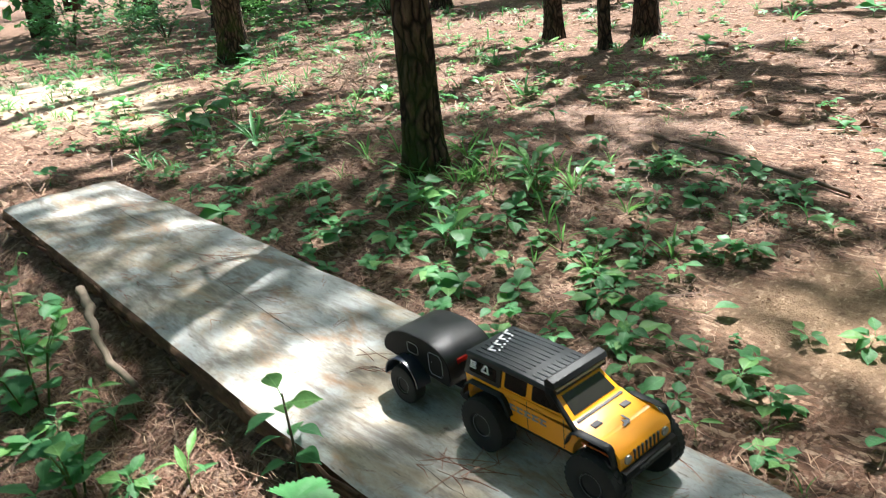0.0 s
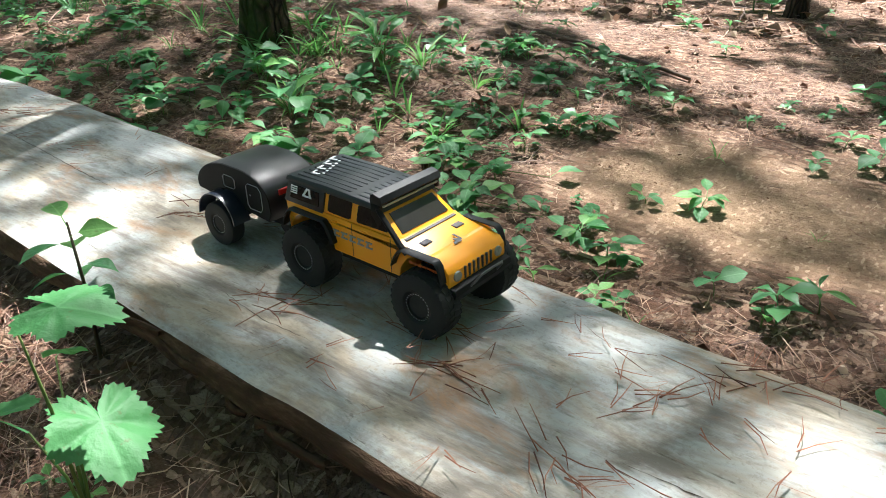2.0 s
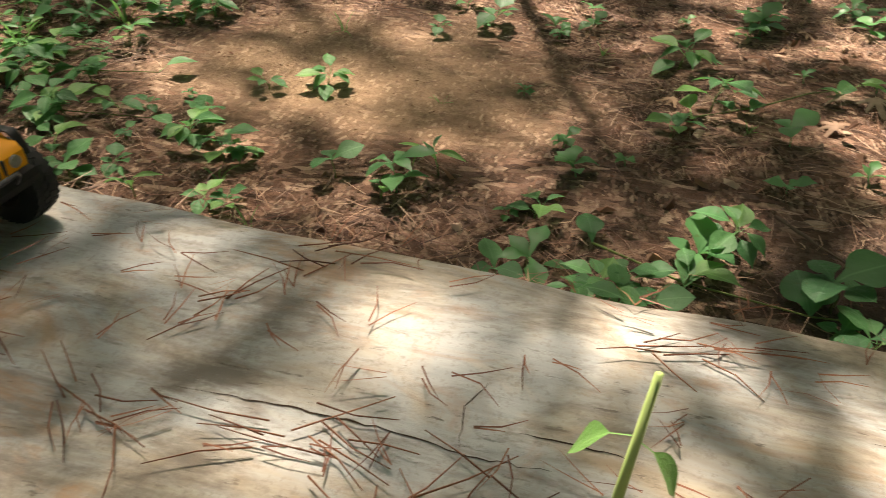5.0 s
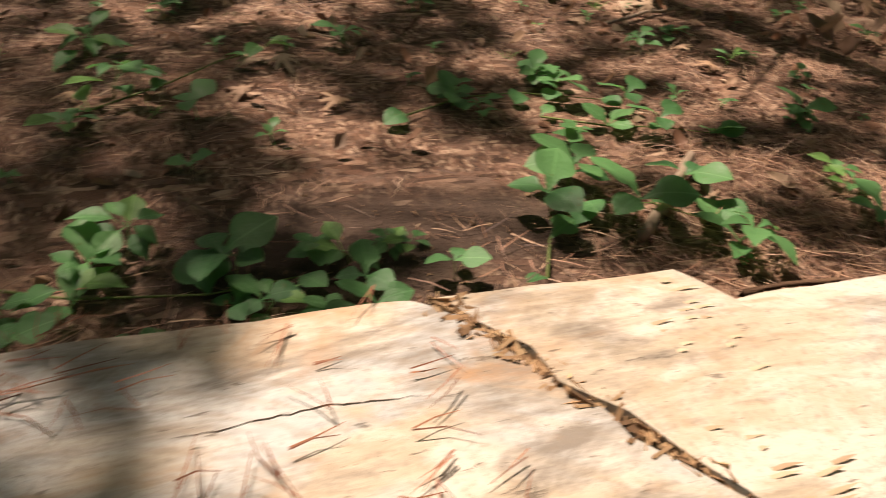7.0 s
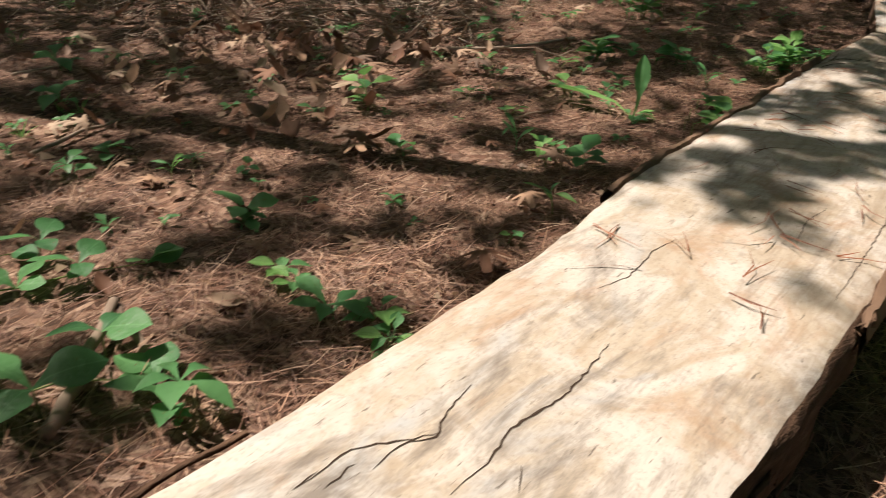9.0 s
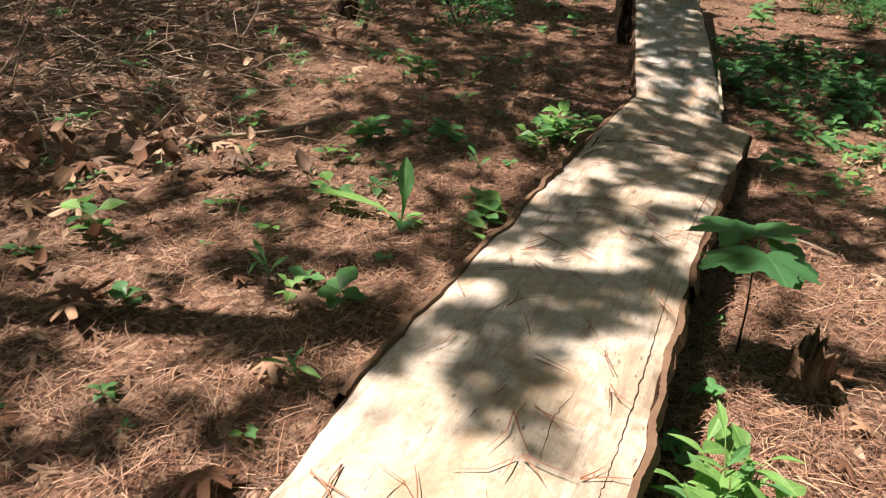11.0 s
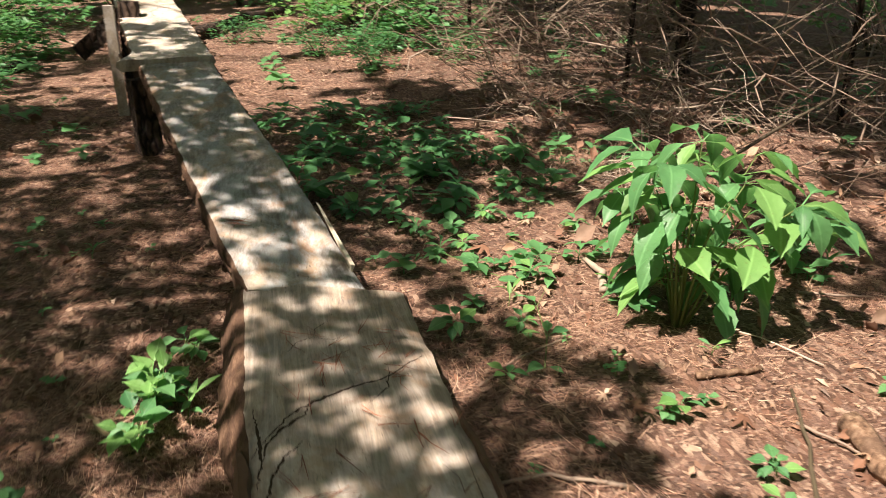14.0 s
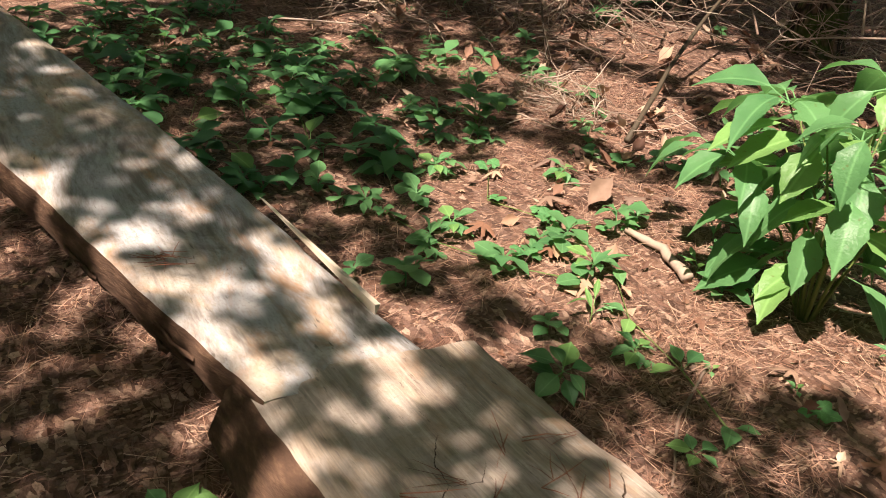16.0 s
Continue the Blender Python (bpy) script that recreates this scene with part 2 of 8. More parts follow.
def bark_edge_material():
    k = Mat("bark_edge")
    a = k.noise(60, k.space((0.5, 1, 1.4)), detail=5, rough=0.7)
    b = k.noise(14, detail=3)
    col = k.mix(b, k.ramp(a, (0.3, (0.022, 0.013, 0.009)), (0.52, (0.11, 0.062, 0.037)), (0.76, (0.33, 0.21, 0.13))), (0.08, 0.047, 0.03))
    k.bump(a, 0.9, 0.006)
    return k.done(col, 0.9, spec=0.2)


def trunk_material(name, dark, light, moss=0.0):
    """Furrowed bark: long scaly plates, pale on their faces, almost black between."""
    k = Mat(name)
    warp = k.noise(8, detail=3)
    v = k.t.nodes.new("ShaderNodeVectorMath")
    v.operation = "MULTIPLY_ADD"
    k.link(warp, v.inputs[0])
    v.inputs[1].default_value = (0.05, 0.05, 0.09)
    k.link(k.geo.outputs["Position"], v.inputs[2])
    m = k.t.nodes.new("ShaderNodeMapping")
    k.link(v.outputs[0], m.inputs["Vector"])
    m.inputs["Scale"].default_value = (1.0, 1.0, 0.3)
    plates = k.cells(46, m.outputs["Vector"], "DISTANCE_TO_EDGE")
    a = k.noise(70, k.space((1, 1, 0.4)), detail=6, rough=0.7)
    face = k.ramp(a, (0.3, tuple(c * 0.35 for c in light)), (0.55, light), (0.78, tuple(min(1, c * 1.9) for c in light)))
    col = k.mix(k.ramp(plates, (0.03, 0.0), (0.2, 1.0)), dark, face)
    if moss:
        g = k.math("MULTIPLY", k.ramp(k.axis("Z"), (0.1, 1.0), (0.42, 0.0)), k.ramp(k.noise(14), (0.45, 0.0), (0.6, moss)))
        col = k.mix(g, col, (0.06, 0.085, 0.02))
    k.bump(k.math("ADD", k.ramp(plates, (0.0, 0.0), (0.3, 1.0)), k.math("MULTIPLY", a, 0.6)), 1.0, 0.012)
    return k.done(col, 0.92, spec=0.2)


def leaf_material(name, a, b, gloss=0.42, share=0.38):
    """A thin leaf: two greens that vary from leaf to leaf, paler veins, and light that passes through."""
    k = Mat(name)
    pick = k.math("FRACT", k.math("ADD", k.random(), k.island()))
    col = k.mix(pick, a, b)
    col = k.mix(k.ramp(k.noise(22, detail=4), (0.35, 0.0), (0.75, 0.35)), col, tuple(min(1.0, 1.6 * c) for c in b))
    # puckered blade, a pale midrib and a few brown specks
    blade = k.space(world_space=False)
    rib = k.ramp(k.math("ABSOLUTE", k.axis("Y", False)), (0.0, 0.45), (0.03, 0.0))
    col = k.mix(rib, col, tuple(min(1.0, 1.9 * c + 0.02) for c in b))
    col = k.mix(k.ramp(k.noise(150, detail=2), (0.66, 0.0), (0.74, 0.5)), col, (0.13, 0.1, 0.03))
    k.bump(k.math("ADD", k.noise(7, blade, detail=4, rough=0.6), k.math("MULTIPLY", k.noise(160, detail=2), 0.4)), 0.45, 0.003)
    m = k.done(col, gloss, spec=0.32)
    glow_through(k, k.mix(0.5, col, (0.17, 0.46, 0.1), "MIX"), share)
    return m


def litter_material(name, *cols, rough=0.75, translucent=0.0):
    k = Mat(name)
    n = len(cols)
    pick = k.math("FRACT", k.math("ADD", k.random(), k.island()))
    col = k.ramp(pick, *[(i / max(1, n - 1), c) for i, c in enumerate(cols)])
    col = k.mix(k.ramp(k.noise(60), (0.35, 0.0), (0.8, 0.4)), col, tuple(c * 0.5 for c in cols[0]))
    m = k.done(col, rough, spec=0.3)
    if translucent:
        glow_through(k, col, translucent)
    return m


def plain(name, colour, rough, metal=0.0, wear=0.25, scale=90, spec=0.5, coat=0.0):
    """A made surface: faint mottling, scuffs and dust over one colour."""
    k = Mat(name)
    v = k.space(world_space=False)
    n = k.noise(scale, v, detail=5, rough=0.65)
    dust = k.noise(scale * 0.25, v, detail=4)
    col = k.mix(k.ramp(n, (0.45, 0.0), (0.8, wear)), colour, tuple(0.7 * c + 0.018 for c in colour))
    col = k.mix(k.ramp(dust, (0.55, 0.0), (0.8, wear * 0.3)), col, (0.2, 0.16, 0.12))
    k.bump(n, 0.12, 0.0006)
    k.b.inputs["Coat Weight"].default_value = coat
    return k.done(col, k.ramp(dust, (0.3, rough), (0.8, min(1.0, rough + 0.18))), metal, spec)


M_GROUND = ground_material()
M_WOOD_A = wood_top_material("weathered_board_grey", 0.0)
M_WOOD_B = wood_top_material("weathered_board_tan", 0.14)
M_BARK = bark_edge_material()


def rotten_material():
    """Soft brown wood with long upright fibres."""
    k = Mat("rotten_wood")
    fib = k.noise(120, k.space((1, 1, 0.16)), detail=5, rough=0.7)
    col = k.ramp(fib, (0.32, (0.05, 0.028, 0.018)), (0.5, (0.19, 0.115, 0.07)), (0.7, (0.36, 0.245, 0.16)))
    col = k.mix(k.ramp(k.noise(22), (0.45, 0.0), (0.65, 0.6)), col, (0.09, 0.055, 0.038))
    k.bump(fib, 1.0, 0.004)
    return k.done(col, 0.92, spec=0.2)


M_ROTTEN = rotten_material()
M_TRUNK = trunk_material("pine_bark", (0.025, 0.017, 0.013), (0.16, 0.1, 0.07), 0.9)
M_TRUNK_D = trunk_material("dark_bark", (0.02, 0.015, 0.012), (0.11, 0.075, 0.055))
M_TWIG = litter_material("twig_bark", (0.1, 0.065, 0.045), (0.26, 0.19, 0.14), (0.36, 0.29, 0.22), rough=0.85)
M_BRUSH = litter_material("dry_brush", (0.2, 0.14, 0.1), (0.36, 0.28, 0.21), (0.5, 0.42, 0.33), rough=0.85)
M_NEEDLE = litter_material("dry_needles", (0.065, 0.032, 0.023), (0.19, 0.094, 0.06), (0.34, 0.182, 0.118), (0.23, 0.155, 0.118), (0.44, 0.262, 0.165), (0.55, 0.39, 0.27), rough=0.6)
M_NEEDLE_RED = litter_material("fresh_dry_needles", (0.12, 0.044, 0.026), (0.26, 0.096, 0.05), (0.34, 0.15, 0.085), rough=0.5)
M_DEAD = litter_material("dead_leaves", (0.1, 0.05, 0.032), (0.26, 0.13, 0.075), (0.2, 0.14, 0.105), (0.42, 0.26, 0.16), (0.56, 0.43, 0.31), rough=0.7, translucent=0.15)
M_LEAF = leaf_material("leaf_green", (0.065, 0.2, 0.075), (0.11, 0.27, 0.1))
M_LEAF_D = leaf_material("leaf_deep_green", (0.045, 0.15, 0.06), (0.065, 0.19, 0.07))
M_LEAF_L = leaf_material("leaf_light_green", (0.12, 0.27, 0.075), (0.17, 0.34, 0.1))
M_GRAPE = leaf_material("leaf_grape", (0.085, 0.26, 0.095), (0.1, 0.29, 0.1), 0.5)
M_GRASS = leaf_material("grass_blade", (0.07, 0.17, 0.03), (0.13, 0.24, 0.05), 0.5)
M_STEM = litter_material("green_stem", (0.1, 0.15, 0.04), (0.16, 0.22, 0.06), rough=0.6)
M_STEM_D = litter_material("woody_stem", (0.045, 0.035, 0.025), (0.09, 0.07, 0.04), rough=0.7)
M_PINE = leaf_material("pine_foliage", (0.06, 0.11, 0.03), (0.09, 0.15, 0.04), 0.55, 0.3)


# ---- mesh helpers ----
def value_noise(x, y, seed=0):
    """Smooth noise from -1 to 1 on arrays."""
    x, y = np.asarray(x, float), np.asarray(y, float)
    i, j = np.floor(x).astype(np.int64), np.floor(y).astype(np.int64)
    u, v = x - i, y - j
    u, v = u * u * (3 - 2 * u), v * v * (3 - 2 * v)

    def h(a, b):
        n = (a * 374761393 + b * 668265263 + seed * 974711) & 0x7FFFFFFF
        n = ((n ^ (n >> 13)) * 1274126177) & 0x7FFFFFFF
        return ((n ^ (n >> 16)) & 0xFFFF) / 32767.5 - 1.0
    return (h(i, j) * (1 - u) + h(i + 1, j) * u) * (1 - v) + (h(i, j + 1) * (1 - u) + h(i + 1, j + 1) * u) * v


def step(a, b, x):
    t = np.clip((np.asarray(x, float) - a) / (b - a), 0, 1)
    return t * t * (3 - 2 * t)


def ground_z(x, y):
    """Height of the forest floor."""
    x, y = np.asarray(x, float), np.asarray(y, float)
    z = 0.016 * value_noise(x * 1.7, y * 1.7, 1) + 0.008 * value_noise(x * 5, y * 5, 2) + 0.004 * value_noise(x * 13, y * 13, 3)
    z = z + 0.10 * np.exp(-(((x + 2.5) / 0.75) ** 2 + ((y - 0.85) / 0.5) ** 2)) - 0.01
    far = np.hypot(x, y)
    z = z + 0.25 * step(5, 25, far) * value_noise(x * 0.12, y * 0.12, 5)
    # the ridge of earth that carries the boards
    d = y - 0.045
    wide = 0.075 + 0.105 * (1 - step(-0.75, -0.3, x))
    ridge = np.exp(-(d / wide) ** 4) * step(-3.2, -2.6, x) * (1 - step(1.6, 1.75, x))
    z = z * (1 - ridge) + 0.05 * ridge
    z = z + 0.042 * np.exp(-((x + 0.41 - 0.5 * (0.02 - y)) / 0.05) ** 4 - ((y - 0.02) / 0.1) ** 4)
    return z


def gz(x, y):
    return float(ground_z(np.array([x]), np.array([y]))[0])


def mesh_from(name, verts, faces, mats, smooth=False, index=None):
    me = bpy.data.meshes.new(name)
    me.from_pydata([tuple(v) for v in verts] if not isinstance(verts, np.ndarray) else verts.tolist(), [], faces if isinstance(faces, list) else faces.tolist())
    for m in mats if isinstance(mats, (list, tuple)) else [mats]:
        me.materials.append(m)
    if index is not None:
        me.polygons.foreach_set("material_index", index)
    if smooth:
        me.polygons.foreach_set("use_smooth", [True] * len(me.polygons))
    me.update()
    return me


def put_mesh(name, me, parent=None, label="", m=None):
    ob = new(name, me)
    if parent is not None:
        ob.parent = parent
    if m is not None:
        ob.matrix_basis = m
    if label:
        tagged(ob, label)
    return ob


def part(name, bm, material, parent, label="", smooth=True, m=None):
    """Links a bmesh as one mesh object under a thing or a part."""
    me = bpy.data.meshes.new(name)
    bmesh.ops.recalc_face_normals(bm, faces=bm.faces[:])
    bm.to_mesh(me)
    bm.free()
    for k in material if isinstance(material, (list, tuple)) else [material]:
        me.materials.append(k)
    if smooth:
        me.polygons.foreach_set("use_smooth", [True] * len(me.polygons))
        me.set_sharp_from_angle(angle=radians(38))
    return put_mesh(name, me, parent, label, m)


def tube_data(points, radii, sides=6, cap=True):
    """Vertices and faces of a tapered tube along points."""
    pts = [Vector(p) for p in points]
    vs, fs = [], []
    up = Vector((0, 0, 1))
    for i, p in enumerate(pts):
        d = (pts[min(i + 1, len(pts) - 1)] - pts[max(i - 1, 0)]).normalized()
        a = d.cross(up if abs(d.z) < 0.9 else Vector((1, 0, 0))).normalized()
        b = d.cross(a)
        for s in range(sides):
            w = 2 * math.pi * s / sides
            vs.append(p + (a * math.cos(w) + b * math.sin(w)) * radii[i])
    for i in range(len(pts) - 1):
        for s in range(sides):
            q = (s + 1) % sides
            fs.append((i * sides + s, i * sides + q, (i + 1) * sides + q, (i + 1) * sides + s))
    if cap:
        fs.append(tuple(range(sides))[::-1])
        fs.append(tuple((len(pts) - 1) * sides + s for s in range(sides)))
    return [tuple(v) for v in vs], fs


class Heap:
    """Gathers pieces into one mesh."""

    def __init__(self):
        self.v, self.f = [], []

    def add(self, vs, fs):
        o = len(self.v)
        self.v.extend(vs)
        self.f.extend(tuple(i + o for i in face) for face in fs)

    def tube(self, points, radii, sides=5):
        self.add(*tube_data(points, radii, sides))

    def mesh(self, name, mat, smooth=True):
        return mesh_from(name, self.v, self.f, mat, smooth)


def thing(name, at=None):
    ob = new(name)
    ob.empty_display_size = 0.05
    if at is not None:
        ob.matrix_basis = at if isinstance(at, Matrix) else Matrix.Translation(at)
    return ob


# ---- ground ----
def build_ground():
    def line(a, b, fine, reach):
        core = np.arange(a, b + fine / 2, fine)
        grow = [fine * 1.35]
        while sum(grow) < reach:
            grow.append(grow[-1] * 1.28)
        out = np.cumsum(grow)
        return np.concatenate([(a - out)[::-1], core, b + out])
    xs, ys = line(-3.4, 3.4, 0.03, 400), line(-1.3, 2.0, 0.035, 400)
    ys = np.unique(np.round(np.concatenate([ys[(ys < -0.36) | (ys > 0.38)], np.arange(-0.36, 0.381, 0.014)]), 5))
    X, Y = np.meshgrid(xs, ys, indexing="ij")
    Z = ground_z(X, Y)
    v = np.stack([X, Y, Z], -1).reshape(-1, 3)
    n, m = len(xs), len(ys)
    i, j = np.meshgrid(np.arange(n - 1), np.arange(m - 1), indexing="ij")
    a = (i * m + j).ravel()
    f = np.stack([a, a + m, a + m + 1, a + 1], -1)
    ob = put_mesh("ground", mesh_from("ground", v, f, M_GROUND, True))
    tagged(ob, "reddish brown forest soil with bare sandy patches", "ground", kind="structure")


build_ground()


# ---- boardwalk ----
def plank(name, label, x0, x1, y_right, y_left, z_top, thick, mat, seed, bite=0.006, end_skew=(0.0, 0.0), turn=None, flare=lambda x: 0.0):
    """A thick slab with two wany edges: board and bark along both sides. flare: how far its left side swells out below."""
    root = thing(name, turn)
    nx, nw = int((x1 - x0) / 0.012), 18
    us = np.linspace(0, 1, nx)
    rows = []
    for u in us:
        xm = x0 + (x1 - x0) * u
        wob = bite * (value_noise(xm * 9, 0.5, seed) + 0.6 * value_noise(xm * 27, 3.5, seed + 1) + 0.35 * value_noise(xm * 70, 8.5, seed + 5))
        wob2 = bite * (value_noise(xm * 9, 7.5, seed + 2) + 0.6 * value_noise(xm * 27, 9.5, seed + 3) + 0.35 * value_noise(xm * 70, 4.5, seed + 6))
        rows.append((xm, y_right(xm) + float(wob), y_left(xm) + float(wob2)))
    vs, fs, idx = [], [], []
    # ring of each cross-section: top from right to left, then the two sides and the underside
    ring = nw + 7
    for (xm, yr, yl), u in zip(rows, us):
        for k in range(nw + 1):
            w = k / nw
            y = yr + (yl - yr) * w
            x = xm
            if u < 0.1:
                x += (end_skew[0] * w + 0.01 * float(value_noise(w * 9, 1.5, seed + 8))) * (1 - u / 0.1)
            if u > 0.9:
                x += (end_skew[1] * w + 0.01 * float(value_noise(w * 9, 5.5, seed + 9))) * (u - 0.9) / 0.1
            e = min(w, 1 - w)
            dip = 0.0045 * math.exp(-e * 22)
            z = z_top(x, w) - dip + 0.0016 * float(value_noise(x * 12, w * 6, seed + 4)) + 0.0007 * float(value_noise(x * 8, w * 60, seed + 7))
            vs.append((x, y, z))
        z0, z1 = z_top(xm, 0), z_top(xm, 1)
        xr, xl = vs[-nw - 1][0], vs[-1][0]
        n1 = 0.004 * float(value_noise(xm * 22, 2.2, seed + 11))
        n2 = 0.004 * float(value_noise(xm * 22, 6.2, seed + 12))
        fl = flare(xm)
        vs += [(xl, yl + 0.004 + fl * 0.25 + n1, z1 - 0.012), (xl, yl + 0.005 + fl + n2, z1 - thick * 0.6), (xl, yl - 0.008 + fl + n1, z1 - thick),
               (xr, yr + 0.008 + n2, z0 - thick), (xr, yr - 0.005 + n1, z0 - thick * 0.6), (xr, yr - 0.004 + n2, z0 - 0.012)]
    for i in range(nx - 1):
        for k in range(ring):
            q = (k + 1) % ring
            fs.append((i * ring + k, (i + 1) * ring + k, (i + 1) * ring + q, i * ring + q))
            idx.append(0 if k < nw else 1)
    fs.append(tuple(range(ring))[::-1][::-1])
    fs.append(tuple((nx - 1) * ring + k for k in range(ring))[::-1])
    idx += [0, 0]
    me = mesh_from("board", vs, fs, [mat, M_BARK], True, idx)
    me.set_sharp_from_angle(angle=radians(45))
    put_mesh("board", me, root, "weathered sawn wood with grey and tan stains")
    # loose curls of bark along the two edges
    h = Heap()
    r = random.Random(seed)
    for i in range(int((x1 - x0) * 14)):
        xm, yr, yl = rows[r.randrange(nx - 6)]
        side = r.random() < 0.6
        y, s = (yr, -1) if side else (yl, 1)
        ln, wd = r.uniform(0.02, 0.09), r.uniform(0.004, 0.009)
        z = z_top(xm, 0 if side else 1) - r.uniform(0.004, thick * 0.8)
        o = r.uniform(0.003, 0.007) * s
        strip = []
        for k in range(5):
            t = k / 4
            bend = math.sin(t * math.pi) * r.uniform(0.0, 0.006) * s
            strip += [(xm + ln * t, y + o + bend, z + wd / 2 + r.uniform(-.002, .002)), (xm + ln * t, y + o + bend + s * 0.002, z - wd / 2 + r.uniform(-.002, .002)), (xm + ln * t, y + o + bend - s * 0.004, z)]
        fc = []
        for k in range(4):
            for a, b in ((0, 1), (1, 2), (2, 0)):
                fc.append((k * 3 + a, k * 3 + b, k * 3 + 3 + b, k * 3 + 3 + a))
        h.add(strip, fc)
    ob = put_mesh("bark", h.mesh("bark", M_BARK), root, "dark flaking bark")
    tagged(ob, kind="stuff")
    tagged(root, label, "plank", "planks of the boardwalk")
    return root, me


def lerp_table(*pairs):
    xs, ys = [p[0] for p in pairs], [p[1] for p in pairs]
    return lambda x: float(np.interp(x, xs, ys))


grey_plank, grey_mesh = plank("plank", "long weathered grey plank with dark bark edges on bare soil", -2.77, -0.347,
      lerp_table((-2.77, -0.068), (-2.3, -0.073), (-1.5, -0.092), (-1.05, -0.093), (-0.3, -0.095)),
      lerp_table((-2.77, 0.185), (-2.2, 0.19), (-1.63, 0.182), (-1.2, 0.162), (-1.0, 0.15), (-0.3, 0.138)),
      lambda x, w: 0.094 + 0.0 * w, 0.042, M_WOOD_A, 3, 0.0013, (0.01, -0.128))
tan_plank, tan_mesh = plank("plank", "sunlit tan plank with wany bark edges and cracks", -0.336, 1.685,
      lerp_table((-0.25, -0.118), (0.1, -0.13), (0.35, -0.13), (0.75, -0.11), (1.1, -0.108), (1.64, -0.112)),
      lerp_table((-0.336, 0.137), (-0.238, 0.131), (-0.229, 0.093), (-0.05, 0.094), (0.13, 0.1), (0.3, 0.118), (0.48, 0.13), (0.81, 0.138), (1.13, 0.15), (1.64, 0.166)),
      lambda x, w: 0.096 - float(step(0.9, 1.62, x)) * (0.012 + 0.038 * (1 - w)), 0.1, M_WOOD_B, 23, 0.0045, (-0.128, 0.03), flare=lambda x: 0.035 * float(step(1.05, 1.4, x)))
ramp, _ = plank("plank", "sloping weathered plank rising to a wooden post", -0.03, 1.36,
      lambda x: -0.105, lambda x: 0.108,
      lambda x, w: -0.012 * math.sin(x * 2.3) - 0.04 * (1 - w) * math.exp(-(x / 0.3) ** 2), 0.075, M_WOOD_A, 41, 0.003, (0.02, 0.03),
      Matrix.Translation((1.70, 0.055, 0.088)) @ Matrix.Rotation(math.radians(13.6), 4, "Z") @ Matrix.Rotation(-0.138, 4, "Y"))
plank("plank", "pale far plank resting on post and logs", 0.0, 1.26,
      lambda x: -0.115, lambda x: 0.118 + 0.05 * math.exp(-(x / 0.07) ** 2),
      lambda x, w: 0.0, 0.035, M_WOOD_B, 57, 0.003, (0.0, 0.0),
      Matrix.Translation((2.99, 0.372, 0.288)) @ Matrix.Rotation(math.radians(11.6), 4, "Z") @ Matrix.Rotation(-0.1, 4, "Y"))
bm = bmesh.new()
tip = [bm.verts.new(p) for p in ((0.05, -0.097, -0.026), (0.05, -0.107, -0.03), (0.285, -0.113, -0.012), (0.288, -0.107, -0.008), (0.05, -0.1, -0.045))]
for f in ((0, 3, 2, 1), (1, 2, 4), (4, 2, 3), (4, 3, 0), (0, 1, 4)):
    bm.faces.new([tip[i] for i in f])
part("splinter", bm, litter_material("fresh_split_wood", (0.62, 0.52, 0.38), (0.7, 0.62, 0.48)), ramp, "pale freshly split splinter", smooth=False)

# the joint between the two planks: packed with wood chips, and a row of saw nicks behind it
def joint():
    r = random.Random(31)
    h = Heap()
    def at(t):
        return -0.342 - 0.126 * t, -0.09 + 0.222 * t
    for k in range(24):
        (x0, y0), (x1, y1) = at(k / 24), at((k + 1) / 24)
        z0, z1 = 0.087 + r.uniform(-.004, .003), 0.087 + r.uniform(-.004, .003)
        h.tube([(x0, y0, z0 - 0.006), (x1, y1, z1 - 0.006)], [0.0095, 0.0095], 6)
    for k in range(420):
        x, y = at(r.uniform(0.0, 1.0) ** 0.8)
        x += r.gauss(0, 0.0055)
        a, ln = r.gauss(1.1, 0.9), r.uniform(0.004, 0.017)
        p = Vector((x, y, 0.0925 + r.uniform(-0.004, 0.003)))
        d = Vector((math.cos(a), math.sin(a), r.gauss(0, 0.25))) * ln
        h.tube([p - d / 2, p + d / 2], [r.uniform(0.0006, 0.0019)] * 2, 3)
    tagged(put_mesh("wood_chips", h.mesh("wood_chips", litter_material("crumbled_wood", (0.14, 0.08, 0.045), (0.36, 0.22, 0.12), (0.55, 0.38, 0.22), rough=0.9), False)), "brown chips and crumbs packed between two planks", "wood chips", kind="stuff")


joint()


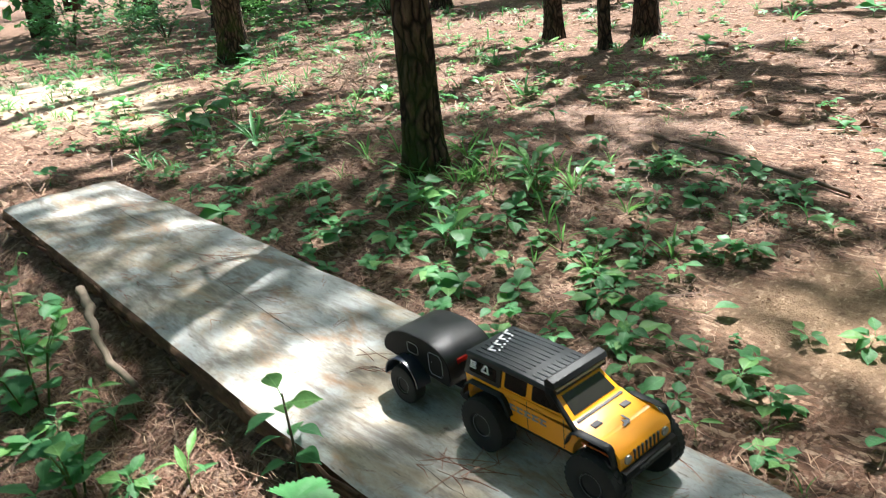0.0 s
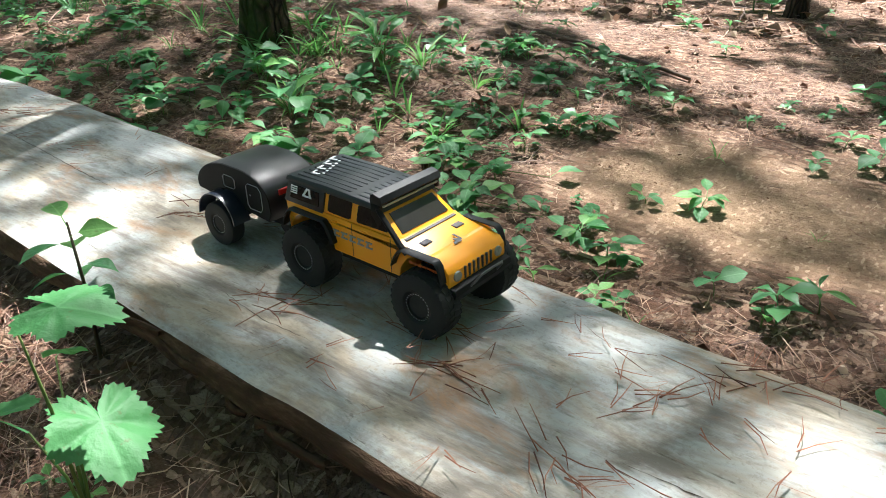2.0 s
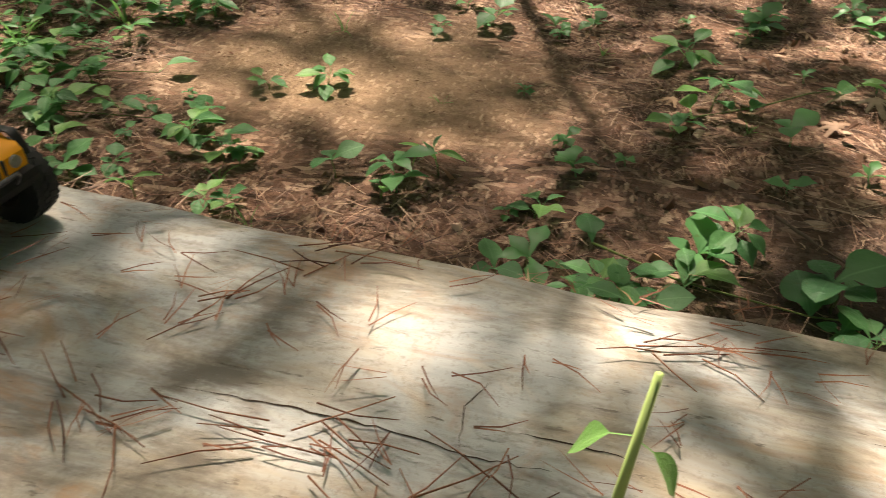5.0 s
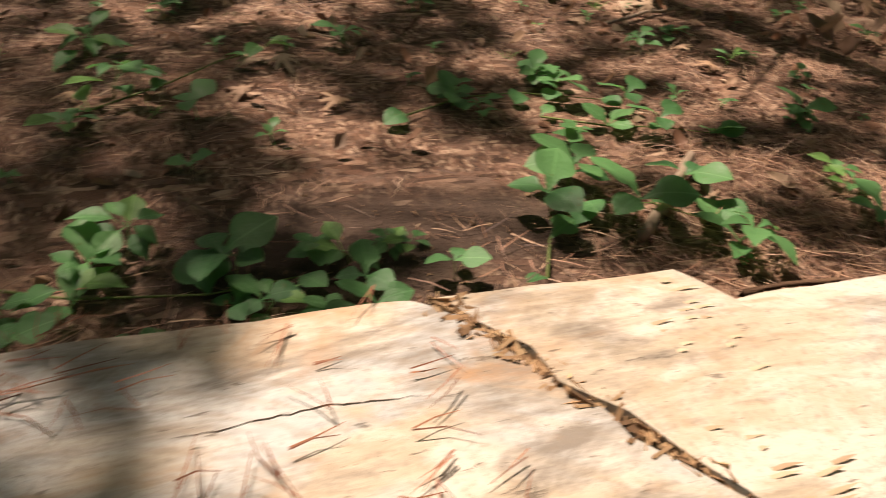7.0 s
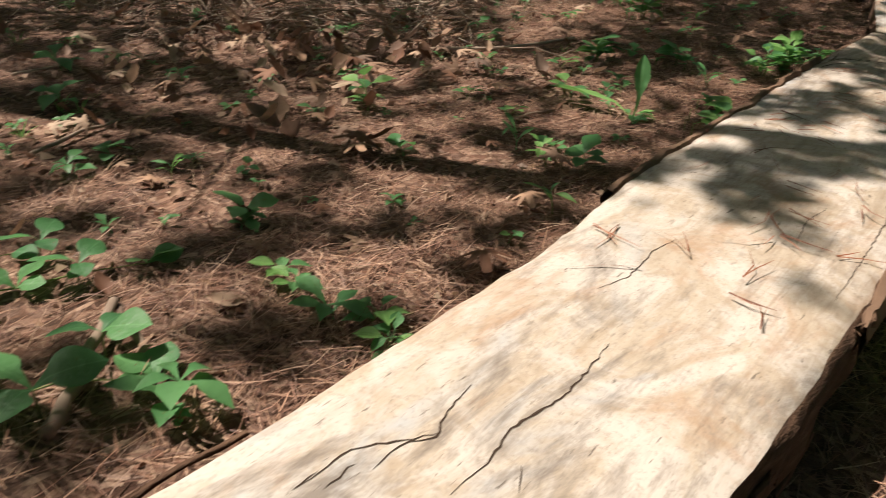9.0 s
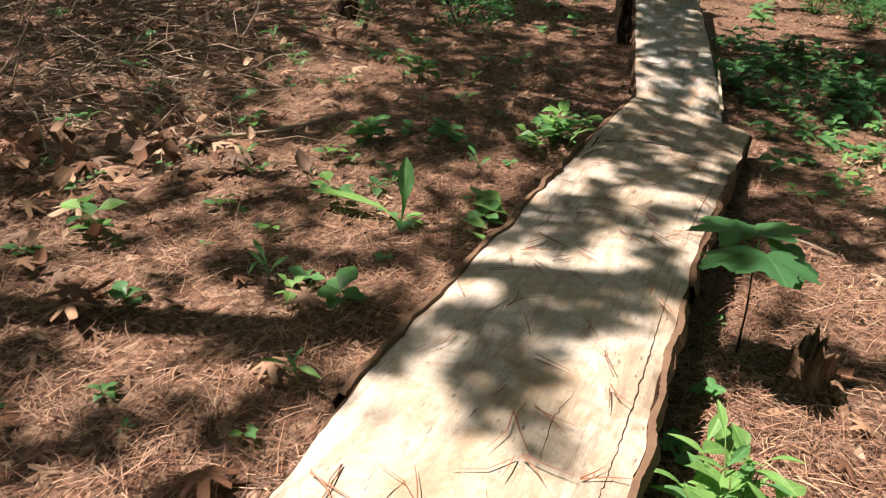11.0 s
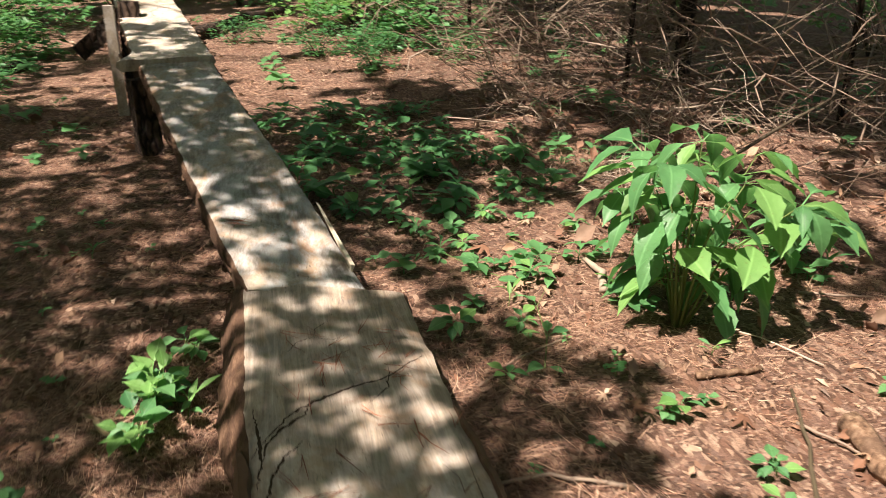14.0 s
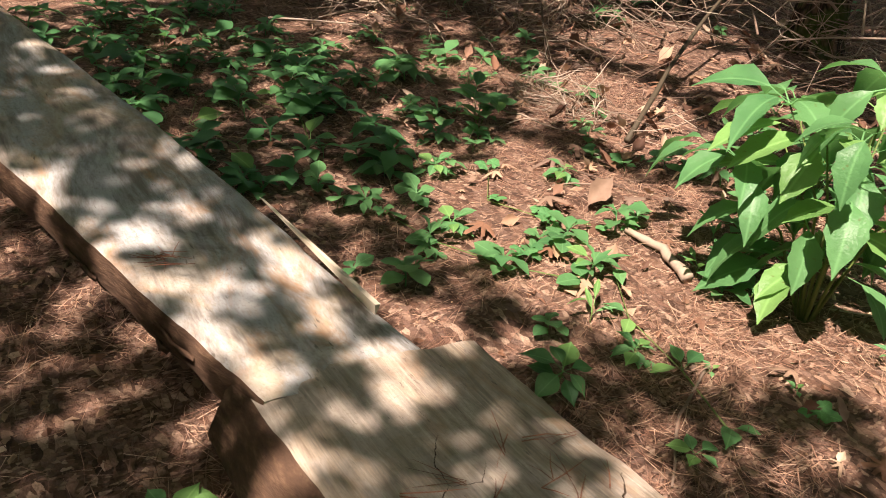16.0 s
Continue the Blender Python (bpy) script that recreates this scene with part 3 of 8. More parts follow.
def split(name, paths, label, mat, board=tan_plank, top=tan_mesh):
    """Narrow splits in a plank, laid on as flat strips painted with their inner shade; they widen and taper as they
    wander.
    """
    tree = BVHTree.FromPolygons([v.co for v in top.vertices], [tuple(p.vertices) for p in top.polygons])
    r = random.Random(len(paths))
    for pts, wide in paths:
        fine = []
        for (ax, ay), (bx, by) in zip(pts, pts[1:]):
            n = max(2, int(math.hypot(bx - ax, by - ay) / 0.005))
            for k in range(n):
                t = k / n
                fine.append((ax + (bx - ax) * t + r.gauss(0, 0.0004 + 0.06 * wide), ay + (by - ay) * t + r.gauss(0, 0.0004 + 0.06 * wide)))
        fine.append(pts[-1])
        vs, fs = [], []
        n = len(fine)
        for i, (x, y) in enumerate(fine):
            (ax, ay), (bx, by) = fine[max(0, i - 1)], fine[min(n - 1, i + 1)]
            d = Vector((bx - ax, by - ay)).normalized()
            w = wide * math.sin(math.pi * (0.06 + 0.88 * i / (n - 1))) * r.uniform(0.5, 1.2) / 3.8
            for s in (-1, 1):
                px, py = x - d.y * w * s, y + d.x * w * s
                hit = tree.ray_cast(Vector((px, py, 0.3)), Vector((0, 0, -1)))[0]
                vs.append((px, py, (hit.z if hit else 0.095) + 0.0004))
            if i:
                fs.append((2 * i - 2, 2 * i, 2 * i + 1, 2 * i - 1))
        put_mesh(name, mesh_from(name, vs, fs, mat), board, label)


# colour of the shade down inside a split, for flat strips on the board
SPLIT_SHADE = plain("split_shade", (0.05, 0.034, 0.024), 0.95, wear=0.1, spec=0.1)
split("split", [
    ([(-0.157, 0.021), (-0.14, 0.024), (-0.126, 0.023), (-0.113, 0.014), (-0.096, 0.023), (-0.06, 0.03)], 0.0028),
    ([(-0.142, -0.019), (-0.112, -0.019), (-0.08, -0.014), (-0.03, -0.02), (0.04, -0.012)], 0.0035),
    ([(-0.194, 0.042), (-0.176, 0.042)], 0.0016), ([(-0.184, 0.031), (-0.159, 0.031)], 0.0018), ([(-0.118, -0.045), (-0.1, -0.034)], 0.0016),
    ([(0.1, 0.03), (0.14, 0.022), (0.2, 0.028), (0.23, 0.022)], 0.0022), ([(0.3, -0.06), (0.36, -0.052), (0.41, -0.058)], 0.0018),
    ([(1.19, 0.135), (1.224, 0.13), (1.253, 0.11), (1.28, 0.085), (1.3, 0.08)], 0.01), ([(1.14, 0.143), (1.19, 0.138), (1.25, 0.142), (1.3, 0.148)], 0.008), ([(1.2, 0.15), (1.25, 0.122), (1.288, 0.097), (1.34, 0.03), (1.367, -0.03), (1.439, -0.1)], 0.009), ([(1.1, 0.135), (1.15, 0.128), (1.19, 0.112), (1.22, 0.09)], 0.008), ([(0.22, -0.113), (0.35, -0.112), (0.5, -0.106), (0.62, -0.1), (0.72, -0.095)], 0.0025), ([(0.8, -0.092), (0.95, -0.09), (1.1, -0.092), (1.2, -0.095)], 0.0025), ([(1.45, 0.1), (1.48, 0.088), (1.5, 0.06)], 0.003), ([(1.5, 0.06), (1.53, 0.055), (1.56, 0.03)], 0.0025), ([(1.5, 0.06), (1.49, 0.03), (1.51, 0.01)], 0.0025), ([(1.3, 0.0), (1.34, -0.03), (1.4, -0.04)], 0.005), ([(-0.193, 0.041), (-0.154, 0.041), (-0.132, 0.028), (-0.108, 0.015)], 0.003)], "drying split, its inner shade laid on as a dark strip", SPLIT_SHADE)
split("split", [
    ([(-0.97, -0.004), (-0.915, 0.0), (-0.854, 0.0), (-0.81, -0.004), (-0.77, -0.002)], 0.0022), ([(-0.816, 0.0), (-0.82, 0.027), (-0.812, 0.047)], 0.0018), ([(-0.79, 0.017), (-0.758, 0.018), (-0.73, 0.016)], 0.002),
    ([(-1.99, 0.06), (-1.9, 0.053), (-1.828, 0.049), (-1.7, 0.04), (-1.6, 0.036)], 0.002), ([(-1.34, -0.03), (-1.28, -0.036), (-1.22, -0.032)], 0.0014), ([(-0.62, 0.06), (-0.55, 0.064), (-0.5, 0.06)], 0.0018), ([(-2.5, 0.1), (-2.4, 0.094), (-2.3, 0.096)], 0.002)], "drying split, its inner shade laid on as a dark strip", SPLIT_SHADE, grey_plank, grey_mesh)


def bark_rim(x0, x1, w, seed, high, label):
    """A wavering strip of bark left along one edge of the tan plank."""
    tree = BVHTree.FromPolygons([v.co for v in tan_mesh.vertices], [tuple(p.vertices) for p in tan_mesh.polygons])
    edge = max if w else min
    vs, fs = [], []
    n = int((x1 - x0) / 0.006)
    for i in range(n + 1):
        x = x0 + (x1 - x0) * i / n
        y = edge(v.co.y for v in tan_mesh.vertices if abs(v.co.x - x) < 0.012 and v.co.z > 0.07 - 0.05 * float(step(1.0, 1.6, x)))
        s = 1 if w else -1
        worn = float(np.clip(0.75 + 0.8 * value_noise(x * 8, 0.3, seed), 0.15, 1.2)) * min(1.0, 8 * i / n, 8 * (n - i) / n)
        thin = (0.004 + 0.006 * worn) * (1.0 if w else 0.5)
        hit = tree.ray_cast(Vector((x, y - s * 0.012, 0.3)), Vector((0, 0, -1)))[0]
        z = hit.z if hit else 0.09
        top = high * worn + 0.0015 * float(value_noise(x * 60, 2.2, seed))
        j = 0.002 * float(value_noise(x * 45, 5.2, seed))
        vs += [(x, y - s * (thin + j), z - 0.004), (x, y - s * (thin * 0.6 + j), z + top), (x, y + s * 0.003, z + top * 0.55), (x, y + s * (0.008 + j), z - 0.012), (x, y + s * 0.004, z - 0.03)]
        if i:
            b, c = 5 * (i - 1), 5 * i
            fs += [(b + k, c + k, c + k + 1, b + k + 1) for k in range(4)] + [(b + 4, c + 4, c, b)]
    put_mesh("bark_strip", mesh_from("bark_strip", vs, fs, M_PEEL), tan_plank, label)


M_PEEL = litter_material("peeling_bark", (0.12, 0.07, 0.042), (0.2, 0.125, 0.08), rough=0.9)
bark_rim(0.3, 0.92, 1, 71, 0.007, "raised brown strip of bark")
bark_rim(0.9, 1.22, 1, 72, 0.009, "raised brown strip of bark")
bark_rim(0.2, 0.66, 0, 73, 0.003, "thin brown strip of bark")
bark_rim(0.7, 1.3, 0, 74, 0.004, "thin brown strip of bark")
nick_paths = []
for i in range(44):
    t = i / 43
    x, y = -0.312 - 0.03 * math.sin(t * 3.0) + rnd.uniform(-0.011, 0.011), 0.118 - 0.2 * t + rnd.uniform(-0.003, 0.003)
    if rnd.random() < 0.3:
        continue
    ln = rnd.uniform(0.006, 0.022) * (1.6 if i % 7 == 3 else 1)
    nick_paths.append(([(x - ln * 0.5, y), (x, y + rnd.uniform(-0.0006, 0.0006)), (x + ln * 0.5, y - rnd.uniform(0.0, 0.002))], rnd.uniform(0.0008, 0.0018)))
M_SHRED = litter_material("torn_wood", (0.42, 0.31, 0.2), (0.55, 0.44, 0.31), (0.3, 0.2, 0.12), rough=0.85)
for path, wide in nick_paths:
    for k in range(rnd.choice((0, 1, 1, 2))):
        (ax, ay), (bx, by) = path[0], path[-1]
        ox, oy, up = rnd.gauss(0.0, 0.012), rnd.uniform(-0.003, 0.003), rnd.uniform(0.0008, 0.0026)
        h = Heap()
        h.add([(ax + ox, ay + oy - 0.0012, 0.0955), (ax + ox, ay + oy + 0.0012, 0.0955), (0.5 * (ax + bx) + ox, ay + oy - 0.0014, 0.0965 + up * 0.4), (0.5 * (ax + bx) + ox, ay + oy + 0.0012, 0.0965 + up * 0.55), (bx + ox, by + oy + 0.0004, 0.0965 + up)], [(0, 2, 3, 1), (2, 4, 3)])
        put_mesh("wood_shred", h.mesh("wood_shred", M_SHRED, False), tan_plank, "torn pale shred of wood")


# ---- support under the far planks ----
def build_support():
    root = thing("plank_support")
    def slab(name, w, d, h, at, tilt, mat, label):
        bm = bmesh.new()
        bmesh.ops.create_cube(bm, size=1.0)
        for v in bm.verts:
            v.co.x *= w * (1.0 + 0.2 * (v.co.z < 0))
            v.co.y *= d
            v.co.z = (v.co.z + 0.5) * h
        bmesh.ops.subdivide_edges(bm, edges=bm.edges[:], cuts=3, use_grid_fill=True)
        for v in bm.verts:
            v.co += Vector((noise.noise(v.co * 18), noise.noise(v.co * 21 + Vector((5, 0, 0))), 0)) * 0.006
        part(name, bm, mat, root, label, m=Matrix.Translation(at) @ Euler(tilt).to_matrix().to_4x4())
    slab("post", 0.045, 0.035, 0.40, (3.56, 0.645, 0.0), (0.0, 0.02, 0.12), M_WOOD_B, "pale split wooden post")
    slab("log", 0.06, 0.075, 0.42, (3.62, 0.595, -0.01), (0.02, 0.06, 0.1), M_TRUNK_D, "dark bark-covered log end")
    slab("brace", 0.05, 0.06, 0.26, (3.66, 0.79, 0.22), (0.9, 0.0, 0.1), M_TRUNK_D, "dark broken wood brace")
    slab("crossbeam", 0.08, 0.24, 0.05, (3.04, 0.365, 0.175), (0.0, 0.0, 0.2), M_TRUNK_D, "dark log under the plank")
    slab("prop", 0.075, 0.08, 0.2, (3.05, 0.27, -0.02), (0.0, 0.0, 0.2), M_TRUNK_D, "short upright log")
    slab("prop", 0.06, 0.07, 0.24, (3.03, 0.49, -0.02), (0.0, 0.0, 0.4), M_TRUNK_D, "short upright log")
    slab("prop", 0.12, 0.12, 0.33, (4.0, 0.53, -0.02), (0.0, 0.0, 0.4), M_TRUNK_D, "short upright log")
    tagged(root, "rough posts and logs that hold the raised planks", "post")


build_support()


# ---- toy truck ----
M_YELLOW = plain("yellow_plastic", (0.94, 0.37, 0.007), 0.32, wear=0.03, spec=0.4, coat=0.2)
M_ROOF = plain("black_roof", (0.014, 0.016, 0.02), 0.33, wear=0.25, spec=0.5)
M_BLACK = plain("black_plastic", (0.011, 0.011, 0.012), 0.6, wear=0.25, spec=0.2)
M_GLOSS = plain("glossy_black", (0.009, 0.01, 0.012), 0.42, wear=0.2, spec=0.3)
M_TYRE = plain("tyre_rubber", (0.011, 0.011, 0.012), 0.7, wear=0.4, scale=60)
M_RIM = plain("black_rim", (0.012, 0.012, 0.013), 0.3)
M_STEEL = plain("bare_steel", (0.55, 0.55, 0.56), 0.3, 1.0, wear=0.2)
M_RED = plain("red_plastic", (0.62, 0.012, 0.008), 0.35, wear=0.1)
M_WINDOW = plain("smoked_window", (0.006, 0.006, 0.006), 0.16, wear=0.08, spec=0.16)
M_DECAL_G = plain("grey_print", (0.33, 0.33, 0.34), 0.45, wear=0.3)
M_DECAL_W = plain("white_print", (0.7, 0.71, 0.72), 0.45, wear=0.3)
M_DECAL_K = plain("dark_print", (0.05, 0.045, 0.05), 0.45)
M_AMBER = plain("orange_print", (0.55, 0.1, 0.01), 0.45)
M_TRAILER = plain("dark_trailer_shell", (0.014, 0.012, 0.013), 0.3, wear=0.3, scale=140, spec=0.6)
M_FENDER = plain("blue_black_fender", (0.016, 0.022, 0.04), 0.25, wear=0.3, spec=0.6)


def box(bm, lo, hi, bevel=0.0, segs=2):
    r = bmesh.ops.create_cube(bm, size=1.0)
    for v in r["verts"]:
        v.co = Vector([(lo[i] + hi[i]) / 2 + v.co[i] * (hi[i] - lo[i]) for i in range(3)])
    if bevel:
        es = list({e for v in r["verts"] for e in v.link_edges})
        bmesh.ops.bevel(bm, geom=es, offset=bevel, segments=segs, affect="EDGES", profile=0.6)


def prism(bm, outline, y0, y1, top_in=0.0, z_split=None, bevel=0.0):
    """An outline in x and z, drawn out from y0 to y1; above z_split the sides lean in."""
    lean = lambda z, s: 0.0 if z_split is None or z <= z_split else s * top_in * (z - z_split)
    a = [bm.verts.new((x, y0 + lean(z, 1), z)) for x, z in outline]
    b = [bm.verts.new((x, y1 + lean(z, -1), z)) for x, z in outline]
    fa, fb = bm.faces.new(a), bm.faces.new(b[::-1])
    n = len(outline)
    for i in range(n):
        bm.faces.new((a[i], b[i], b[(i + 1) % n], a[(i + 1) % n]))
    bm.normal_update()
    if bevel:
        es = [e for e in bm.edges if e.calc_face_angle(0.0) > 0.5 and (e in fa.edges or e in fb.edges)]
        bmesh.ops.bevel(bm, geom=es, offset=bevel, segments=2, affect="EDGES", profile=0.6)


def lathe(bm, profile, sides, axis_point=(0, 0, 0)):
    """Turns (radius, y) pairs round the y axis."""
    rings = []
    for r, y in profile:
        rings.append([bm.verts.new((axis_point[0] + r * math.cos(2 * math.pi * s / sides), axis_point[1] + y, axis_point[2] + r * math.sin(2 * math.pi * s / sides))) for s in range(sides)])
    for a, b in zip(rings, rings[1:]):
        for s in range(sides):
            q = (s + 1) % sides
            bm.faces.new((a[s], a[q], b[q], b[s]))
    bm.faces.new(rings[0][::-1])
    bm.faces.new(rings[-1])


def add_tube(bm, pts, radius, sides=8):
    vs, fs = tube_data(pts, [radius] * len(pts), sides)
    made = [bm.verts.new(v) for v in vs]
    for f in fs:
        bm.faces.new([made[i] for i in f])


def wheel(parent, at, radius, width, outer, knobs=True):
    """Tyre with tread blocks, and a rim of its own. outer: +1 or -1, the side that faces out."""
    bm = bmesh.new()
    w = width / 2
    prof = [(radius * 0.4, -w * 0.7), (radius * 0.5, -w * 0.95), (radius * 0.84, -w), (radius * 0.95, -w * 0.86), (radius * 0.985, -w * 0.5),
            (radius * 0.985, w * 0.5), (radius * 0.95, w * 0.86), (radius * 0.84, w), (radius * 0.5, w * 0.95), (radius * 0.4, w * 0.7)]
    lathe(bm, prof, 40)
    ty = part("wheel", bm, M_TYRE, parent, "black knobbly rubber tyre", m=Matrix.Translation(at))
    if knobs:
        bm = bmesh.new()
        n = 30
        for k in range(n):
            a = 2 * math.pi * k / n
            for j, y in enumerate((-0.66, -0.2, 0.25, 0.68)):
                b = a + (j % 2) * math.pi / n
                blk = bmesh.ops.create_cube(bm, size=1.0)["verts"]
                m = Matrix.Rotation(-b, 4, "Y") @ Matrix.Translation((radius * (0.985 if abs(y) < 0.5 else 0.955), y * w, 0)) @ Matrix.Rotation(0.35 if j % 2 else -0.3, 4, "X") @ Matrix.Diagonal((radius * 0.035, w * 0.42, radius * 0.14, 1))
                bmesh.ops.transform(bm, matrix=m, verts=blk)
        tagged(part("tread", bm, M_TYRE, ty), kind="stuff")
    rim = bmesh.new()
    o = outer
    lathe(rim, [(radius * 0.41, -w * 0.6 * o), (radius * 0.425, w * 0.8 * o), (radius * 0.37, w * 0.84 * o), (radius * 0.32, w * 0.5 * o), (radius * 0.18, w * 0.34 * o), (radius * 0.12, w * 0.55 * o), (radius * 0.05, w * 0.58 * o)], 32)
    for k in range(8):
        a = 2 * math.pi * k / 8
        sp = bmesh.ops.create_cube(rim, size=1.0)["verts"]
        bmesh.ops.transform(rim, matrix=Matrix.Rotation(-a, 4, "Y") @ Matrix.Translation((radius * 0.22, w * 0.5 * o, 0)) @ Matrix.Diagonal((radius * 0.24, w * 0.12, radius * 0.09, 1)), verts=sp)
    part("rim", rim, M_RIM, ty, "black spoked rim")
    bolts = bmesh.new()
    for k in range(26):
        a = 2 * math.pi * k / 26
        bmesh.ops.create_icosphere(bolts, subdivisions=1, radius=radius * 0.017, matrix=Matrix.Translation((radius * 0.39 * math.cos(a), w * 0.84 * o, radius * 0.39 * math.sin(a))))
    tagged(part("bead_ring", bolts, M_STEEL, ty, "ring of small steel bolts"), kind="stuff")
    return ty


def decal(name, bars, mat, parent, m, label, thick=0.0004):
    """Flat print made of plain bars: (x, y, width, height, slant)."""
    bm = bmesh.new()
    for x, y, w, h, s in bars:
        lo = [bm.verts.new((x + dx * w + s * dy * h, y + dy * h, 0)) for dx, dy in ((0, 0), (1, 0), (1, 1), (0, 1))]
        hi = [bm.verts.new(v.co + Vector((0, 0, thick))) for v in lo]
        bm.faces.new(hi)
        for i in range(4):
            bm.faces.new((lo[i], lo[(i + 1) % 4], hi[(i + 1) % 4], hi[i]))
    return part(name, bm, mat, parent, label, smooth=False, m=m)


def reshape(ob, rule):
    m = ob.matrix_basis
    back = m.inverted()
    for v in ob.data.vertices:
        v.co = back @ rule(m @ v.co)


def build_truck(m):
    root = thing("toy_truck", m)
    HW = 0.036
    RA, FA, R = 0.0, 0.131, 0.0285
    # lower tub with wheel cut-outs, doors' waist and hood in one outline
    def arch(cx, r, z0):
        return [(cx + r * math.cos(a), z0 + r * 0.95 * math.sin(a)) for a in np.linspace(math.pi, 0, 9)]
    base = 0.041
    out = [(-0.029, 0.05), (-0.031, 0.074)] + [(0.102, 0.0745), (0.108, 0.072), (0.16, 0.0655), (0.1675, 0.06), (0.169, 0.05), (0.166, base)]
    lower = list(reversed(arch(FA, 0.029, base))) + list(reversed(arch(RA, 0.0275, base)))
    bm = bmesh.new()
    prism(bm, out + lower, -HW, HW, bevel=0.0022)
    body = part("body", bm, M_YELLOW, root, "glossy yellow body shell")
    # cabin: pillars round dark glass, under a black roof
    bm = bmesh.new()
    prism(bm, [(-0.0295, 0.0735), (-0.026, 0.1005), (0.079, 0.1005), (0.103, 0.0735)], -HW + 0.0015, HW - 0.0015, 0.18, 0.0735, 0.002)
    part("cabin", bm, M_YELLOW, root, "yellow window frames")
    bm = bmesh.new()
    prism(bm, [(-0.0325, 0.0725), (-0.029, 0.1015), (0.0165, 0.1015), (0.0165, 0.0725)], -HW - 0.0006, HW + 0.0006, 0.18, 0.0735, 0.002)
    part("rear_top", bm, M_ROOF, root, "black rear hard top")
    bm = bmesh.new()
    prism(bm, [(-0.031, 0.0985), (-0.031, 0.1035), (-0.027, 0.1058), (0.02, 0.107), (0.072, 0.1058), (0.082, 0.1025), (0.083, 0.0985)], -HW + 0.0025, HW - 0.0025, 0.3, 0.1, 0.002)
    for k in range(9):
        y = -0.026 + 0.0065 * k
        box(bm, (-0.022, y - 0.0014, 0.1052), (0.043, y + 0.0014, 0.1074), 0.0008, 1)
        box(bm, (0.051, y - 0.0014, 0.105), (0.073, y + 0.0014, 0.1068), 0.0008, 1)
    roof = part("roof", bm, M_ROOF, root, "black ribbed hard-top roof")
    # windows
    def pane(name, pts, side, proud=0.0007):
        bm = bmesh.new()
        z0 = 0.0735
        y = lambda z: side * (HW - 0.0015 - 0.18 * (z - z0)) + side * proud
        a = [bm.verts.new((x, y(z), z)) for x, z in pts]
        b = [bm.verts.new((x, y(z) - side * 0.0015, z)) for x, z in pts]
        bm.faces.new(a)
        bm.faces.new(b[::-1])
        for i in range(len(pts)):
            bm.faces.new((a[i], a[(i + 1) % len(pts)], b[(i + 1) % len(pts)], b[i]))
        part(name, bm, M_WINDOW, root, "dark smoked side window" if name == "window" else "dark rear quarter window", smooth=False)
    for side in (-1, 1):
        pane("window", [(0.021, 0.078), (0.021, 0.096), (0.0235, 0.0975), (0.046, 0.0975), (0.048, 0.096), (0.048, 0.078), (0.046, 0.0768), (0.0235, 0.0768)], side)
        pane("window", [(0.055, 0.0785), (0.055, 0.096), (0.057, 0.0975), (0.074, 0.0975), (0.077, 0.096), (0.09, 0.0805), (0.0885, 0.078), (0.057, 0.077)], side)
        pane("quarter_window", [(-0.024, 0.0795), (-0.022, 0.0955), (0.0105, 0.0955), (0.0115, 0.0795)], side, 0.0028)
        wall = Matrix.Translation((0, side * (HW + 0.0004), 0)) @ (Matrix.Rotation(math.pi / 2, 4, "X") if side < 0 else Matrix.Rotation(math.pi, 4, "Z") @ Matrix.Rotation(math.pi / 2, 4, "X"))
        s = 1 if side < 0 else -1
        fx = lambda x, w: x if side < 0 else -x - w
        decal("door_print", [(fx(0.028 + 0.0095 * k, 0.0075), 0.0565, 0.0075, 0.0016, 0.4) for k in range(5)] + [(fx(0.0285 + 0.0095 * k, 0.0022), 0.0575, 0.0022, 0.004, 0.4) for k in range(5)] + [(fx(0.028 + 0.0095 * k, 0.0075), 0.0612, 0.0075, 0.0016, 0.4) for k in range(5)], M_DECAL_G, root, wall, "grey slanted printed bars")
        decal("hood_print", [(fx(0.113 + 0.0046 * k, 0.0036), 0.0585, 0.0036, 0.0022, 0.2) for k in range(8)], M_AMBER, root, wall, "small orange printed bars")
        wall2 = Matrix.Translation((0, side * 0.0012, 0)) @ wall
        tilt = Matrix.Translation((0, 0, 0.087)) @ Matrix.Rotation(side * 0.17, 4, "X") @ Matrix.Translation((0, -side * 0.0009, -0.087))
        decal("window_print", [(fx(-0.021, 0.008), 0.0815 + 0.0026 * k, 0.008, 0.0015, 0.0) for k in range(4)] + [(fx(-0.006, 0.011), 0.0815, 0.011, 0.002, 0.0), (fx(-0.006, 0.002), 0.083, 0.0025, 0.009, 0.45 * s), (fx(0.002, 0.002), 0.083, 0.0022, 0.009, -0.2 * s)], M_DECAL_W, root, tilt @ wall2, "white printed bars and triangle")
        # handles, hinges, mirrors
        for x in (0.026, 0.06):
            bm = bmesh.new()
            box(bm, (x, side * HW - 0.001, 0.0685), (x + 0.0075, side * HW + 0.0018, 0.0707), 0.0007, 1)
            part("door_handle", bm, M_YELLOW, root)
        for x in (0.0505, 0.0935):
            bm = bmesh.new()
            box(bm, (x, side * HW - 0.0004, 0.043), (x + 0.0003, side * HW + 0.00012, 0.0735))
            part("door_seam", bm, M_DECAL_K, root, "dark seam between two doors", smooth=False)
